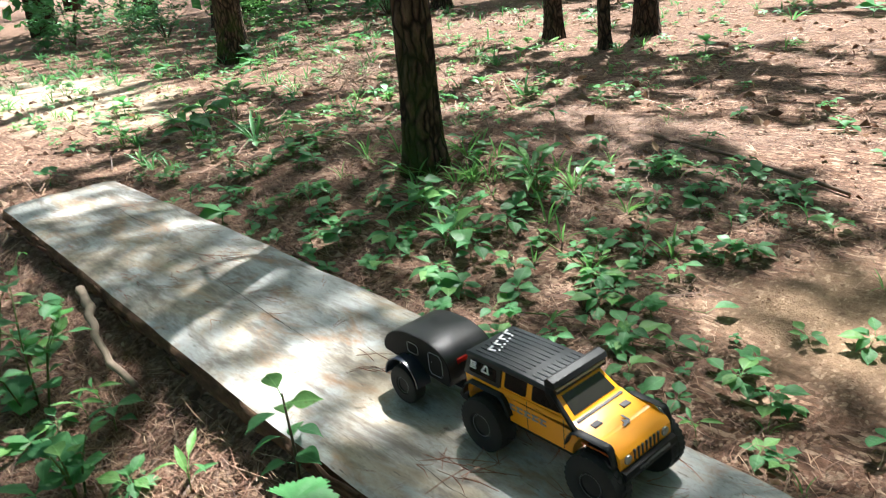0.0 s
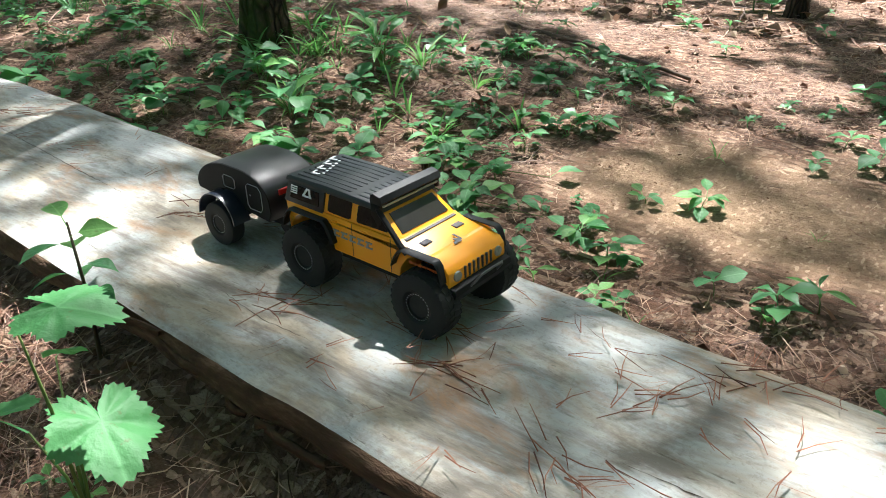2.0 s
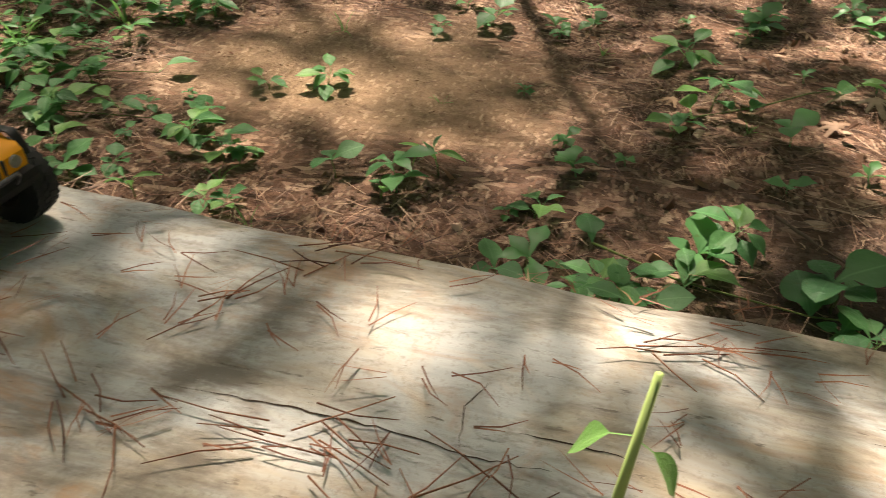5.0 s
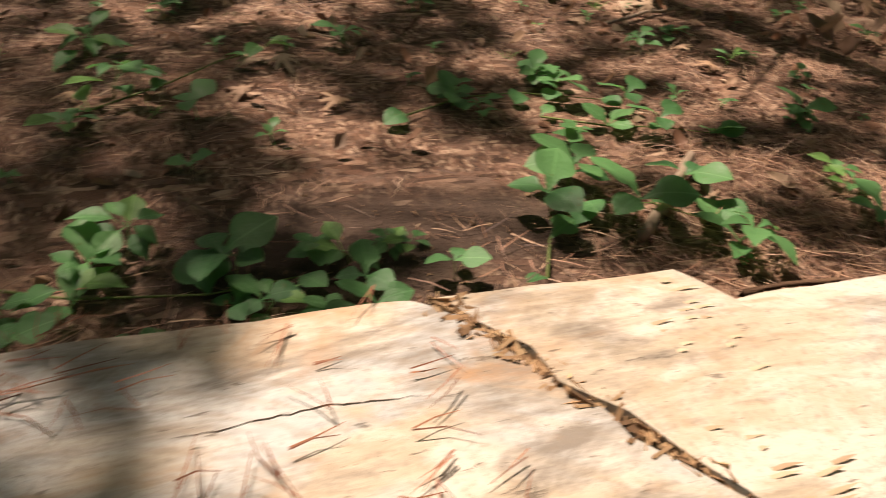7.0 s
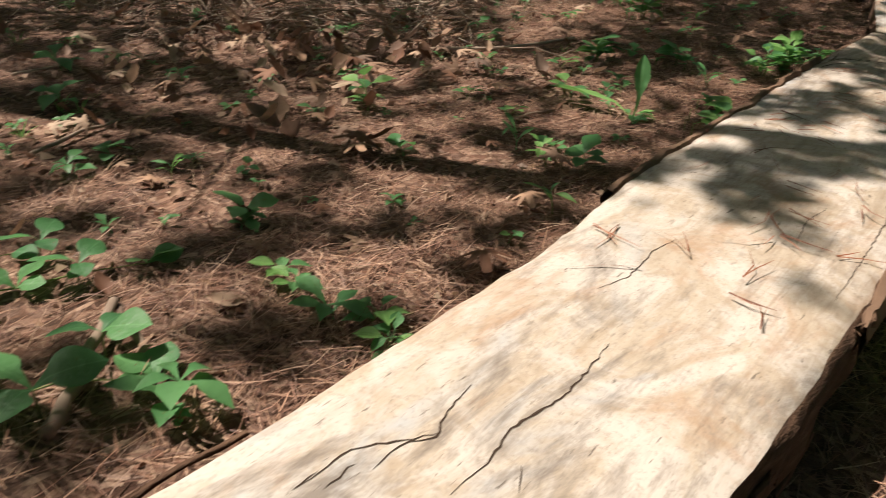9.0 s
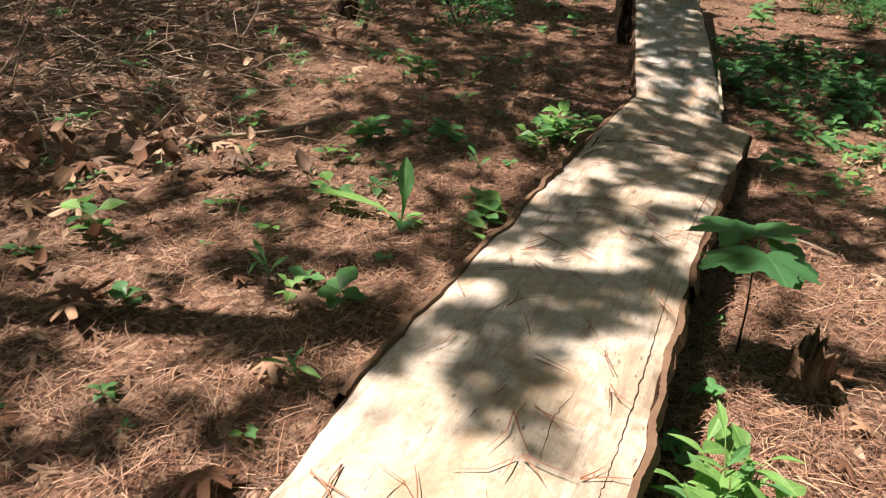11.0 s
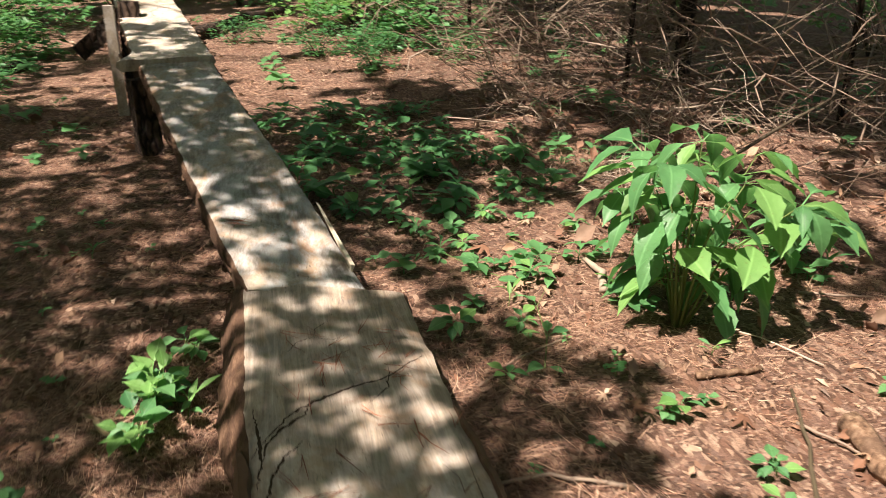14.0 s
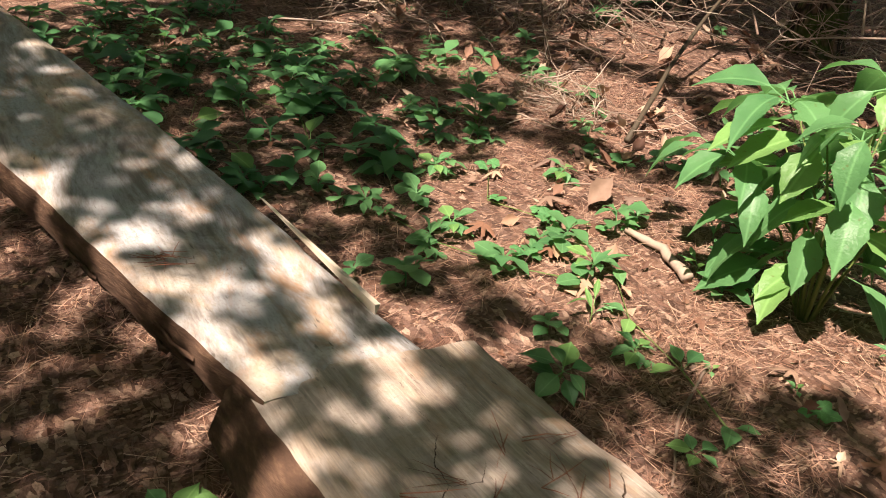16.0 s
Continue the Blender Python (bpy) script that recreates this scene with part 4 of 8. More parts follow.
        # flared fenders
        for cx, span in ((RA, 0.032), (FA, 0.034)):
            bm = bmesh.new()
            ring = []
            for a in (np.linspace(math.pi * 0.93, 0.22, 13) if cx == RA else np.linspace(math.pi * 0.9, 0.3, 13)):
                c, sn = math.cos(a), math.sin(a)
                row = []
                for rr, yy in ((0.0, 0.0), (0.0004, 0.0062), (-0.001, 0.008), (-0.0018, 0.0074), (-0.0012, 0.0)):
                    row.append(bm.verts.new((cx + (span + rr) * c * 1.02, side * (HW - 0.001 + yy), base + 0.001 + (span + rr) * min(sn * 1.15, 0.86))))
                ring.append(row)
            for r0, r1 in zip(ring, ring[1:]):
                for k in range(5):
                    bm.faces.new((r0[k], r0[(k + 1) % 5], r1[(k + 1) % 5], r1[k]))
            bm.faces.new(ring[0])
            bm.faces.new(ring[-1][::-1])
            part("fender", bm, M_GLOSS, root, "glossy black flared fender")
        bm = bmesh.new()
        box(bm, (0.033, side * HW * 0.86 - 0.003, 0.0355), (0.103, side * HW * 0.86 + 0.003, 0.0415), 0.0015, 1)
        part("rock_slider", bm, M_BLACK, root)
    # windscreen and rear window
    bm = bmesh.new()
    def sloped(x0, z0, x1, z1, w0, w1, off):
        n = Vector((z1 - z0, 0, -(x1 - x0))).normalized() * off
        a = [bm.verts.new(Vector(p) + n) for p in ((x0, -w0, z0), (x0, w0, z0), (x1, w1, z1), (x1, -w1, z1))]
        b = [bm.verts.new(v.co - n * 1.6) for v in a]
        bm.faces.new(a)
        bm.faces.new(b[::-1])
        for i in range(4):
            bm.faces.new((a[i], a[(i + 1) % 4], b[(i + 1) % 4], b[i]))
    sloped(0.0994, 0.0775, 0.0838, 0.0952, 0.0282, 0.0258, 0.0008)
    part("windscreen", bm, plain("windscreen_glass", (0.022, 0.02, 0.018), 0.1, wear=0.2, spec=0.5), root, "dark smoked windscreen", smooth=False)
    bm = bmesh.new()
    sloped(-0.0317, 0.0785, -0.0298, 0.097, 0.029, 0.0265, -0.0009)
    part("rear_window", bm, M_WINDOW, root, "dark smoked rear window", smooth=False)
    bm = bmesh.new()
    box(bm, (0.1005, -0.031, 0.0725), (0.1065, 0.031, 0.0739), 0.0004, 1)
    for s in (-1, 1):
        box(bm, (0.113, s * 0.02 - 0.005, 0.0695), (0.1195, s * 0.02 + 0.005, 0.0716), 0.0004, 1)
    part("cowl", bm, M_DECAL_K, root, "dark cowl strip and hood vents")
    decal("hood_mark", [(0.128, -0.002, 0.008, 0.004, 0.6), (0.134, -0.006, 0.004, 0.011, -0.3), (0.124, 0.003, 0.007, 0.002, 0.2)], M_DECAL_K, root, Matrix.Translation((0.0, 0, 0.0695)) @ Matrix.Translation((0.135, 0, 0)) @ Matrix.Rotation(0.125, 4, "Y") @ Matrix.Translation((-0.135, 0, 0)), "dark printed mark on the hood")
    for k in range(7):
        bm = bmesh.new()
        y = -0.0165 + 0.0055 * k
        box(bm, (0.166, y - 0.0012, 0.0495), (0.1696, y + 0.0012, 0.0605), 0.0005, 1)
        part("grille_slot", bm, M_DECAL_K, root, "dark upright grille slot")
    for s in (-1, 1):
        bm = bmesh.new()
        bmesh.ops.create_cone(bm, cap_ends=True, segments=20, radius1=0.0046, radius2=0.0042, depth=0.004, matrix=Matrix.Translation((0.1685, s * 0.026, 0.0555)) @ Matrix.Rotation(math.pi / 2, 4, "Y"))
        part("headlight", bm, plain("headlight_glass", (0.3, 0.28, 0.25), 0.15, wear=0.1), root, "round headlight")
        bm = bmesh.new()
        box(bm, (-0.0335, s * 0.0305 - 0.0035, 0.052), (-0.0285, s * 0.0305 + 0.0035, 0.0635), 0.001, 1)
        part("tail_light", bm, M_RED, root, "red tail light")
    # bumpers, hoop, snorkel, light bar
    bm = bmesh.new()
    prism(bm, [(0.1655, 0.037), (0.168, 0.049), (0.178, 0.048), (0.18, 0.043), (0.176, 0.037)], -0.036, 0.036, bevel=0.0015)
    part("front_bumper", bm, M_BLACK, root, "black front bumper")
    bm = bmesh.new()
    add_tube(bm, [(0.178, -0.017, 0.044), (0.188, -0.016, 0.052), (0.192, -0.013, 0.056), (0.193, 0.0, 0.057), (0.192, 0.013, 0.056), (0.188, 0.016, 0.052), (0.178, 0.017, 0.044)], 0.0012)
    part("bumper_hoop", bm, plain("grey_wire", (0.16, 0.16, 0.165), 0.4, 0.8, wear=0.2), root, "bent grey wire hoop")
    bm = bmesh.new()
    prism(bm, [(-0.03, 0.038), (-0.03, 0.047), (-0.041, 0.047), (-0.043, 0.042), (-0.039, 0.038)], -0.036, 0.036, bevel=0.0015)
    part("rear_bumper", bm, M_BLACK, root, "black rear bumper")
    bm = bmesh.new()
    add_tube(bm, [(0.112, -0.0372, 0.066), (0.107, -0.0385, 0.072), (0.094, -0.037, 0.088), (0.084, -0.036, 0.101), (0.082, -0.036, 0.106)], 0.0024)
    part("snorkel", bm, M_BLACK, root, "black snorkel along the pillar")
    bm = bmesh.new()
    prism(bm, [(0.073, 0.1085), (0.0735, 0.119), (0.077, 0.1218), (0.084, 0.1195), (0.0865, 0.113), (0.0845, 0.1085), (0.079, 0.107)], -0.036, 0.036, bevel=0.0009)
    bar = part("light_bar", bm, M_GLOSS, root, "black roof light bar")
    bm = bmesh.new()
    box(bm, (0.0828, -0.033, 0.106), (0.0858, 0.033, 0.1086), 0.0006, 1)
    part("lens_strip", bm, plain("pale_lens", (0.5, 0.46, 0.36), 0.2), bar, "pale lens strip")
    for s in (-1, 1):
        bm = bmesh.new()
        box(bm, (0.074, s * 0.0345 - 0.002, 0.099), (0.084, s * 0.0345 + 0.002, 0.11), 0.0008, 1)
        part("bracket", bm, M_BLACK, bar)
    decal("roof_print", [(-0.024 + 0.0 * k, -0.018 + 0.0115 * k, 0.0085, 0.0022, 0.0) for k in range(4)] + [(-0.024, -0.018 + 0.0115 * k, 0.0022, 0.0085, 0.15) for k in range(4)] + [(-0.0135, -0.016 + 0.006 * k, 0.0022, 0.0024, 0.0) for k in range(6)], M_DECAL_W, root, Matrix.Translation((0.004, 0.004, 0.1078)) @ Matrix.Rotation(0.35, 4, "Z"), "white printed bars and dots")
    # rear details
    bm = bmesh.new()
    prism(bm, [(-0.032, 0.062), (-0.0325, 0.08), (-0.043, 0.081), (-0.0455, 0.077), (-0.0445, 0.063)], 0.002, 0.026, bevel=0.0018)
    can = part("fuel_can", bm, M_RED, root, "bright red fuel can")
    bm = bmesh.new()
    box(bm, (-0.041, 0.008, 0.08), (-0.036, 0.02, 0.0835), 0.001, 1)
    part("cap", bm, M_RED, can)
    bm = bmesh.new()
    box(bm, (-0.0345, -0.02, 0.056), (-0.031, 0.0, 0.068), 0.001, 1)
    part("plate_mount", bm, M_BLACK, root, "black square carrier plate")
    # chassis, axles, wheels
    bm = bmesh.new()
    box(bm, (-0.03, -0.012, 0.03), (0.148, 0.012, 0.042), 0.003, 1)
    for x in (RA, FA):
        add_tube(bm, [(x, -0.04, R), (x, 0.04, R)], 0.004)
        bmesh.ops.create_uvsphere(bm, u_segments=12, v_segments=8, radius=0.009, matrix=Matrix.Translation((x, 0.006, R)))
    add_tube(bm, [(RA, 0.008, R), (FA, 0.008, R)], 0.0022)
    part("chassis", bm, M_BLACK, root, "black chassis with axles")
    for x in (RA, FA):
        for s in (-1, 1):
            wheel(root, (x, s * 0.0385, R), R, 0.0235, s)
    # true proportions: a low cabin and a short nose
    for ob in root.children:
        if ob.name.startswith(("wheel", "chassis")):
            continue
        reshape(ob, lambda p: Vector((p.x if p.x < 0.131 else 0.131 + (p.x - 0.131) * 0.58, p.y, p.z * 0.966 if p.z < 0.0735 else 0.071 + (p.z - 0.0735) * 0.7)))
        for sub in ob.children:
            reshape(sub, lambda p: Vector((p.x if p.x < 0.131 else 0.131 + (p.x - 0.131) * 0.58, p.y, p.z * 0.966 if p.z < 0.0735 else 0.071 + (p.z - 0.0735) * 0.7)))
    return tagged(root, "yellow toy off-road truck with black roof and big tyres", "toy truck")


def build_trailer(m):
    root = thing("toy_trailer", m)
    HW, z0 = 0.031, 0.036
    prof = [(0.05, z0), (0.054, 0.046), (0.053, 0.06)] + [(0.006 + 0.047 * math.cos(a), 0.058 + 0.031 * math.sin(a)) for a in np.linspace(0.15, 1.45, 7)]
    prof += [(-0.005 + 0.052 * math.cos(a), 0.05 + 0.039 * math.sin(a)) for a in np.linspace(1.7, 3.0, 8)] + [(-0.056, 0.05), (-0.055, 0.046)]
    bm = bmesh.new()
    prism(bm, prof, -HW, HW, bevel=0.0012)
    part("shell", bm, M_TRAILER, root, "dark metallic teardrop shell")
    for s in (-1, 1):
        bm = bmesh.new()
        inner = [(x * 0.985 + 0.0, 0.056 + (z - 0.056) * 0.97) for x, z in prof]
        a = [bm.verts.new((x, s * (HW + 0.0008), z)) for x, z in inner]
        b = [bm.verts.new((x, s * (HW - 0.001), z)) for x, z in inner]
        bm.faces.new(a)
        for i in range(len(a)):
            bm.faces.new((a[i], a[(i + 1) % len(a)], b[(i + 1) % len(a)], b[i]))
        part("side_panel", bm, M_BLACK, root, "matt black side panel", smooth=False)
        def frame_loop(name, cx, cz, w, h, label):
            bm = bmesh.new()
            pts = [(cx - w, cz - h * 0.7), (cx - w, cz + h * 0.8), (cx - w * 0.7, cz + h), (cx + w * 0.6, cz + h), (cx + w, cz + h * 0.6), (cx + w, cz - h * 0.7), (cx + w * 0.7, cz - h), (cx - w * 0.7, cz - h)]
            add_tube(bm, [(x, s * (HW + 0.001), z) for x, z in pts + pts[:1]], 0.0005, 5)
            return part(name, bm, M_DECAL_G, root, label)
        frame_loop("window_frame", -0.004, 0.068, 0.0085, 0.0075, "thin grey window outline")
        door = frame_loop("door_frame", 0.032, 0.059, 0.0105, 0.0155, "thin grey door outline")
        bm = bmesh.new()
        box(bm, (0.025, s * HW - 0.001, 0.0595), (0.027, s * HW + 0.002, 0.0615), 0.0005, 1)
        part("knob", bm, M_STEEL, door)
        bm = bmesh.new()
        ring = []
        for a in np.linspace(math.pi, 0, 13):
            c, sn = math.cos(a), math.sin(a)
            ring.append([bm.verts.new((-0.01 + r * c, s * y, 0.0285 + r * 0.95 * sn)) for r, y in ((0.0275, HW - 0.002), (0.0275, HW + 0.017), (0.0262, HW + 0.017), (0.0262, HW - 0.002))])
        for r0, r1 in zip(ring, ring[1:]):
            for k in range(4):
                bm.faces.new((r0[k], r0[(k + 1) % 4], r1[(k + 1) % 4], r1[k]))
        bm.faces.new(ring[0])
        bm.faces.new(ring[-1][::-1])
        part("fender", bm, M_FENDER, root, "glossy blue-black round fender")
        wheel(root, (-0.01, s * (HW + 0.0085), 0.0225), 0.0225, 0.016, s, False)
    bm = bmesh.new()
    add_tube(bm, [(-0.01, -HW - 0.004, 0.0225), (-0.01, HW + 0.004, 0.0225)], 0.003)
    box(bm, (-0.05, -0.012, 0.0225), (0.05, 0.012, 0.0375), 0.002, 1)
    part("axle", bm, M_BLACK, root)
    bm = bmesh.new()
    prism(bm, [(0.048, 0.038), (0.048, 0.046), (0.062, 0.05), (0.082, 0.046), (0.082, 0.043), (0.062, 0.044)], -0.0075, 0.0075, bevel=0.0008)
    hitch = part("hitch", bm, M_BLACK, root, "black bent hitch plate")
    bm = bmesh.new()
    bmesh.ops.create_uvsphere(bm, u_segments=14, v_segments=9, radius=0.0035, matrix=Matrix.Translation((0.08, 0, 0.0495)))
    part("ball", bm, M_STEEL, hitch, "steel hitch ball")
    bm = bmesh.new()
    box(bm, (0.0525, -0.02, 0.064), (0.0545, -0.005, 0.071), 0.0006, 1)
    part("marker_light", bm, M_RED, root, "small red light")
    for ob in root.children:
        if not ob.name.startswith(("wheel", "axle", "fender")):
            reshape(ob, lambda p: Vector((p.x, p.y, p.z if p.z < 0.045 else 0.045 + (p.z - 0.045) * 0.8)))
            for sub in ob.children:
                reshape(sub, lambda p: Vector((p.x, p.y, p.z if p.z < 0.045 else 0.045 + (p.z - 0.045) * 0.8)))
    return tagged(root, "black teardrop toy camping trailer hitched to the truck", "toy trailer")


TRUCK = Matrix.Translation((-1.290, 0.071, 0.0945)) @ Matrix.Rotation(-0.01, 4, "Z")
build_truck(TRUCK)
build_trailer(TRUCK @ Matrix.Translation((-0.115, 0.0, 0.0)) @ Matrix.Rotation(0.01, 4, "Z"))


# ---- trees and the crowns that break up the sunlight ----
TREES = [  # x, y, trunk radius, height, bark, lean
    (-2.21, 0.72, 0.045, 7.5, M_TRUNK, (0.01, 0.0)),
    (-5.5, 1.92, 0.085, 9.0, M_TRUNK, (0.0, 0.01)),
    (-3.83, 3.1, 0.052, 7.0, M_TRUNK_D, (0.01, 0.01)),
    (-3.22, 2.79, 0.032, 6.0, M_TRUNK_D, (-0.01, 0.0)),
    (-3.27, 3.22, 0.06, 7.0, M_TRUNK_D, (0.0, 0.01)),
    (-1.43, 2.0, 0.027, 3.4, M_TRUNK_D, (0.0, 0.0)),
    (0.05, 1.26, 0.04, 7.0, M_TRUNK_D, (0.01, 0.01)),
    (2.5, 1.48, 0.037, 6.5, M_TRUNK_D, (-0.01, 0.0)),
    (4.56, 2.4, 0.023, 5.5, M_TRUNK_D, (0.01, 0.0)),
    (5.67, 2.47, 0.023, 5.5, M_TRUNK_D, (0.0, 0.0)),
    (7.4, 3.0, 0.03, 6.0, M_TRUNK_D, (0.0, 0.0)),
    (8.6, -1.45, 0.043, 6.5, M_TRUNK_D, (0.01, 0.0)),
    (2.42, -2.02, 0.07, 7.0, M_TRUNK, (0.0, 0.0)),
    (3.9, -1.9, 0.04, 6.5, M_TRUNK_D, (0.0, 0.0)),
    (5.4, -2.6, 0.05, 6.5, M_TRUNK_D, (0.0, 0.0)),
    (-1.2, 4.2, 0.06, 7.5, M_TRUNK_D, (0.0, 0.0)),
    (0.8, 3.6, 0.055, 7.5, M_TRUNK_D, (0.0, 0.0)),
    (2.3, 4.3, 0.06, 7.5, M_TRUNK_D, (0.0, 0.0)),
    (3.6, 3.4, 0.045, 7.0, M_TRUNK_D, (0.0, 0.0)),
    (-2.9, 5.4, 0.06, 7.5, M_TRUNK_D, (0.0, 0.0)),
    (-6.5, 4.6, 0.08, 8.0, M_TRUNK_D, (0.0, 0.0)),
    (-8.6, 3.4, 0.09, 8.0, M_TRUNK_D, (0.0, 0.0)),
    (6.2, 5.0, 0.08, 8.0, M_TRUNK_D, (0.0, 0.0)),
    (9.5, 1.6, 0.08, 8.0, M_TRUNK_D, (0.0, 0.0)),
]
# openings in the leaf roof, as places on the ground that the sun reaches: x, y, half length, half width
GAPS = [(-0.44, -0.02, 0.16, 0.13), (0.42, 0.68, 0.2, 0.1), (0.2, 0.95, 0.14, 0.07), (0.75, 0.85, 0.1, 0.06), (-0.08, 0.0, 0.36, 0.22), (-0.36, 0.06, 0.14, 0.12), (0.14, 0.0, 0.14, 0.16), (0.45, 0.45, 0.11, 0.07), (0.56, 0.6, 0.09, 0.06),
        (2.0, -0.45, 0.22, 0.16), (-6.5, 0.6, 2.2, 1.2), (-3.4, 1.9, 0.7, 0.25), (-1.6, 1.5, 0.25, 0.2), (1.46, 0.28, 0.09, 0.05), (1.2, -0.55, 0.15, 0.12), (-4.6, 3.4, 0.8, 0.8), (1.52, -0.58, 0.2, 0.14), (0.36, -0.24, 0.17, 0.11), (2.35, -1.0, 0.22, 0.16), (0.6, -0.33, 0.14, 0.08), (1.0, -0.34, 0.14, 0.08), (1.75, -0.9, 0.12, 0.1), (2.4, 1.35, 0.15, 0.1), (1.7, 1.1, 0.2, 0.1),
        (1.84, 0.96, 0.25, 0.13), (1.46, 0.94, 0.14, 0.08), (0.8, 0.42, 0.08, 0.06), (3.0, 2.3, 0.8, 0.5), (0.92, -0.18, 0.07, 0.05), (0.8, -0.4, 0.09, 0.08), (1.23, -0.47, 0.12, 0.08), (2.0, -0.57, 0.17, 0.14), (1.79, -0.12, 0.07, 0.05), (2.08, -0.95, 0.1, 0.1), (2.71, -0.83, 0.12, 0.1),
        (0.55, 0.78, 0.08, 0.06), (0.66, 1.17, 0.11, 0.1), (0.13, 0.35, 0.06, 0.05), (0.47, -0.2, 0.18, 0.1), (0.22, -0.28, 0.2, 0.1), (1.62, -0.68, 0.3, 0.22), (1.25, -0.75, 0.16, 0.14), (0.97, -0.58, 0.16, 0.13), (1.85, -0.4, 0.26, 0.13), (1.47, -0.9, 0.16, 0.12), (1.2, -0.52, 0.12, 0.1), (2.2, -0.92, 0.25, 0.12), (-2.6, 1.4, 0.35, 0.2), (-1.3, 1.25, 0.2, 0.12), (0.1, 0.32, 0.07, 0.05), (-0.03, 0.4, 0.06, 0.04), (-0.02, 1.04, 0.14, 0.07), (-0.41, 0.44, 0.05, 0.05), (-0.67, 0.39, 0.06, 0.03), (-2.09, 1.81, 0.14, 0.12)]


def build_trees():
    n = len(TREES)
    trunks = np.array([(t[0], t[1]) for t in TREES])
    heaps = [Heap() for _ in TREES]
    r = random.Random(5)
    # one spray of foliage: narrow blades round a short twig
    sprays = []
    for s in range(6):
        vs, fs = [], []
        for k in range(9):
            d = Vector((r.gauss(0, 1), r.gauss(0, 1), r.gauss(0, 0.35))).normalized()
            side = d.cross(Vector((r.gauss(0, 0.4), r.gauss(0, 0.4), 1))).normalized()
            ln, wd = r.uniform(0.6, 1.1), r.uniform(0.16, 0.28)
            o = Vector((r.gauss(0, 0.25), r.gauss(0, 0.25), r.gauss(0, 0.1)))
            b = len(vs)
            for p in (o, o + d * ln * 0.5 + side * wd, o + d * ln, o + d * ln * 0.5 - side * wd):
                vs.append(tuple(p))
            fs.append((b, b + 1, b + 2, b + 3))
        sprays.append((np.array(vs), fs))
    tufts = []
    for s in range(5):
        vs, fs = [], []
        for k in range(4):
            d = Vector((r.gauss(0, 1), r.gauss(0, 1), r.gauss(0, 0.3))).normalized()
            side = d.cross(Vector((r.gauss(0, 0.3), r.gauss(0, 0.3), 1))).normalized()
            o = Vector((r.gauss(0, 0.3), r.gauss(0, 0.3), r.gauss(0, 0.1)))
            n = len(vs)
            for p in (o, o + d * 0.5 + side * 0.45, o + d, o + d * 0.5 - side * 0.45):
                vs.append(tuple(p))
            fs.append((n, n + 1, n + 2, n + 3))
        tufts.append((np.array(vs), fs))

    def spray(gx, gy, h, size, kinds=sprays):
        x, y = gx - 0.22 * h, gy + 0.49 * h
        k = int(np.argmin((trunks[:, 0] - x) ** 2 + (trunks[:, 1] - y) ** 2))
        vs, fs = r.choice(kinds)
        a = r.uniform(0, 6.283)
        c, s = math.cos(a), math.sin(a)
        v = vs * size
        heaps[k].add([(x + c * p[0] - s * p[1], y + s * p[0] + c * p[1], h + p[2]) for p in v], fs)
    # near the boards: small sprays, so that the light falls in flecks
    def cover(gx, gy):
        """How closed the boughs are over a spot: thin over the boards' bright stretch, closed over the thicket."""
        c = 0.1
        c += 0.42 * math.exp(-((gx + 1.5) / 0.75) ** 4 - ((gy - 0.1) / 0.35) ** 4)
        c -= 0.22 * math.exp(-((gx - 0.4) / 0.3) ** 4 - ((gy - 0.02) / 0.2) ** 4)
        c -= 0.08 * math.exp(-((gx - 0.95) / 0.5) ** 4 - ((gy - 0.02) / 0.22) ** 4)
        c -= 0.15 * math.exp(-((gx - 1.88) / 0.2) ** 2 - ((gy - 0.06) / 0.15) ** 2)
        c += 0.35 * math.exp(-((gx - 2.15) / 0.4) ** 4 - ((gy - 0.6) / 0.28) ** 4)
        c += 0.25 * math.exp(-((gx - 1.5) / 0.25) ** 4 - ((gy - 0.42) / 0.16) ** 4)
        c -= 0.5 * math.exp(-((gx - 0.4) / 0.24) ** 4 - ((gy + 0.28) / 0.13) ** 4)
        c -= 0.35 * math.exp(-((gx - 0.78) / 0.26) ** 4 - ((gy + 0.36) / 0.12) ** 4)
        c += 0.4 * math.exp(-((gx - 2.75) / 0.45) ** 4 - ((gy - 0.05) / 0.42) ** 4)
        c += 0.06 * math.exp(-((gx - 2.7) / 0.65) ** 4 - ((gy - 0.1) / 0.6) ** 4)
        c -= 0.26 * math.exp(-((gx + 0.35) / 0.6) ** 2 - ((gy - 0.7) / 0.4) ** 2)
        c += 0.3 * math.exp(-((gx - 2.36) / 0.3) ** 4 - ((gy - 0.05) / 0.16) ** 4)
        c += 0.06 * math.exp(-((gx - 1.48) / 0.2) ** 4 - ((gy - 0.0) / 0.12) ** 4)
        c -= 0.18 * math.exp(-((gx - 0.05) / 0.5) ** 4 - ((gy - 0.62) / 0.33) ** 4)
        c -= 0.15 * math.exp(-((gx - 0.75) / 0.35) ** 4 - ((gy - 0.7) / 0.2) ** 4)
        # one bough throws a band of shade across the litter
        c += 0.9 * math.exp(-((gx - 0.68 + 0.5 * (gy - 0.4)) / 0.032) ** 4 - ((gy - 0.42) / 0.2) ** 4)
        c += 0.06 * math.exp(-((gx - 0.48) / 0.14) ** 4 - ((gy - 0.4) / 0.2) ** 4)
        c -= 0.2 * math.exp(-((gx - 0.95) / 0.3) ** 4 - ((gy - 0.85) / 0.28) ** 4)
        return c

    N = 34000
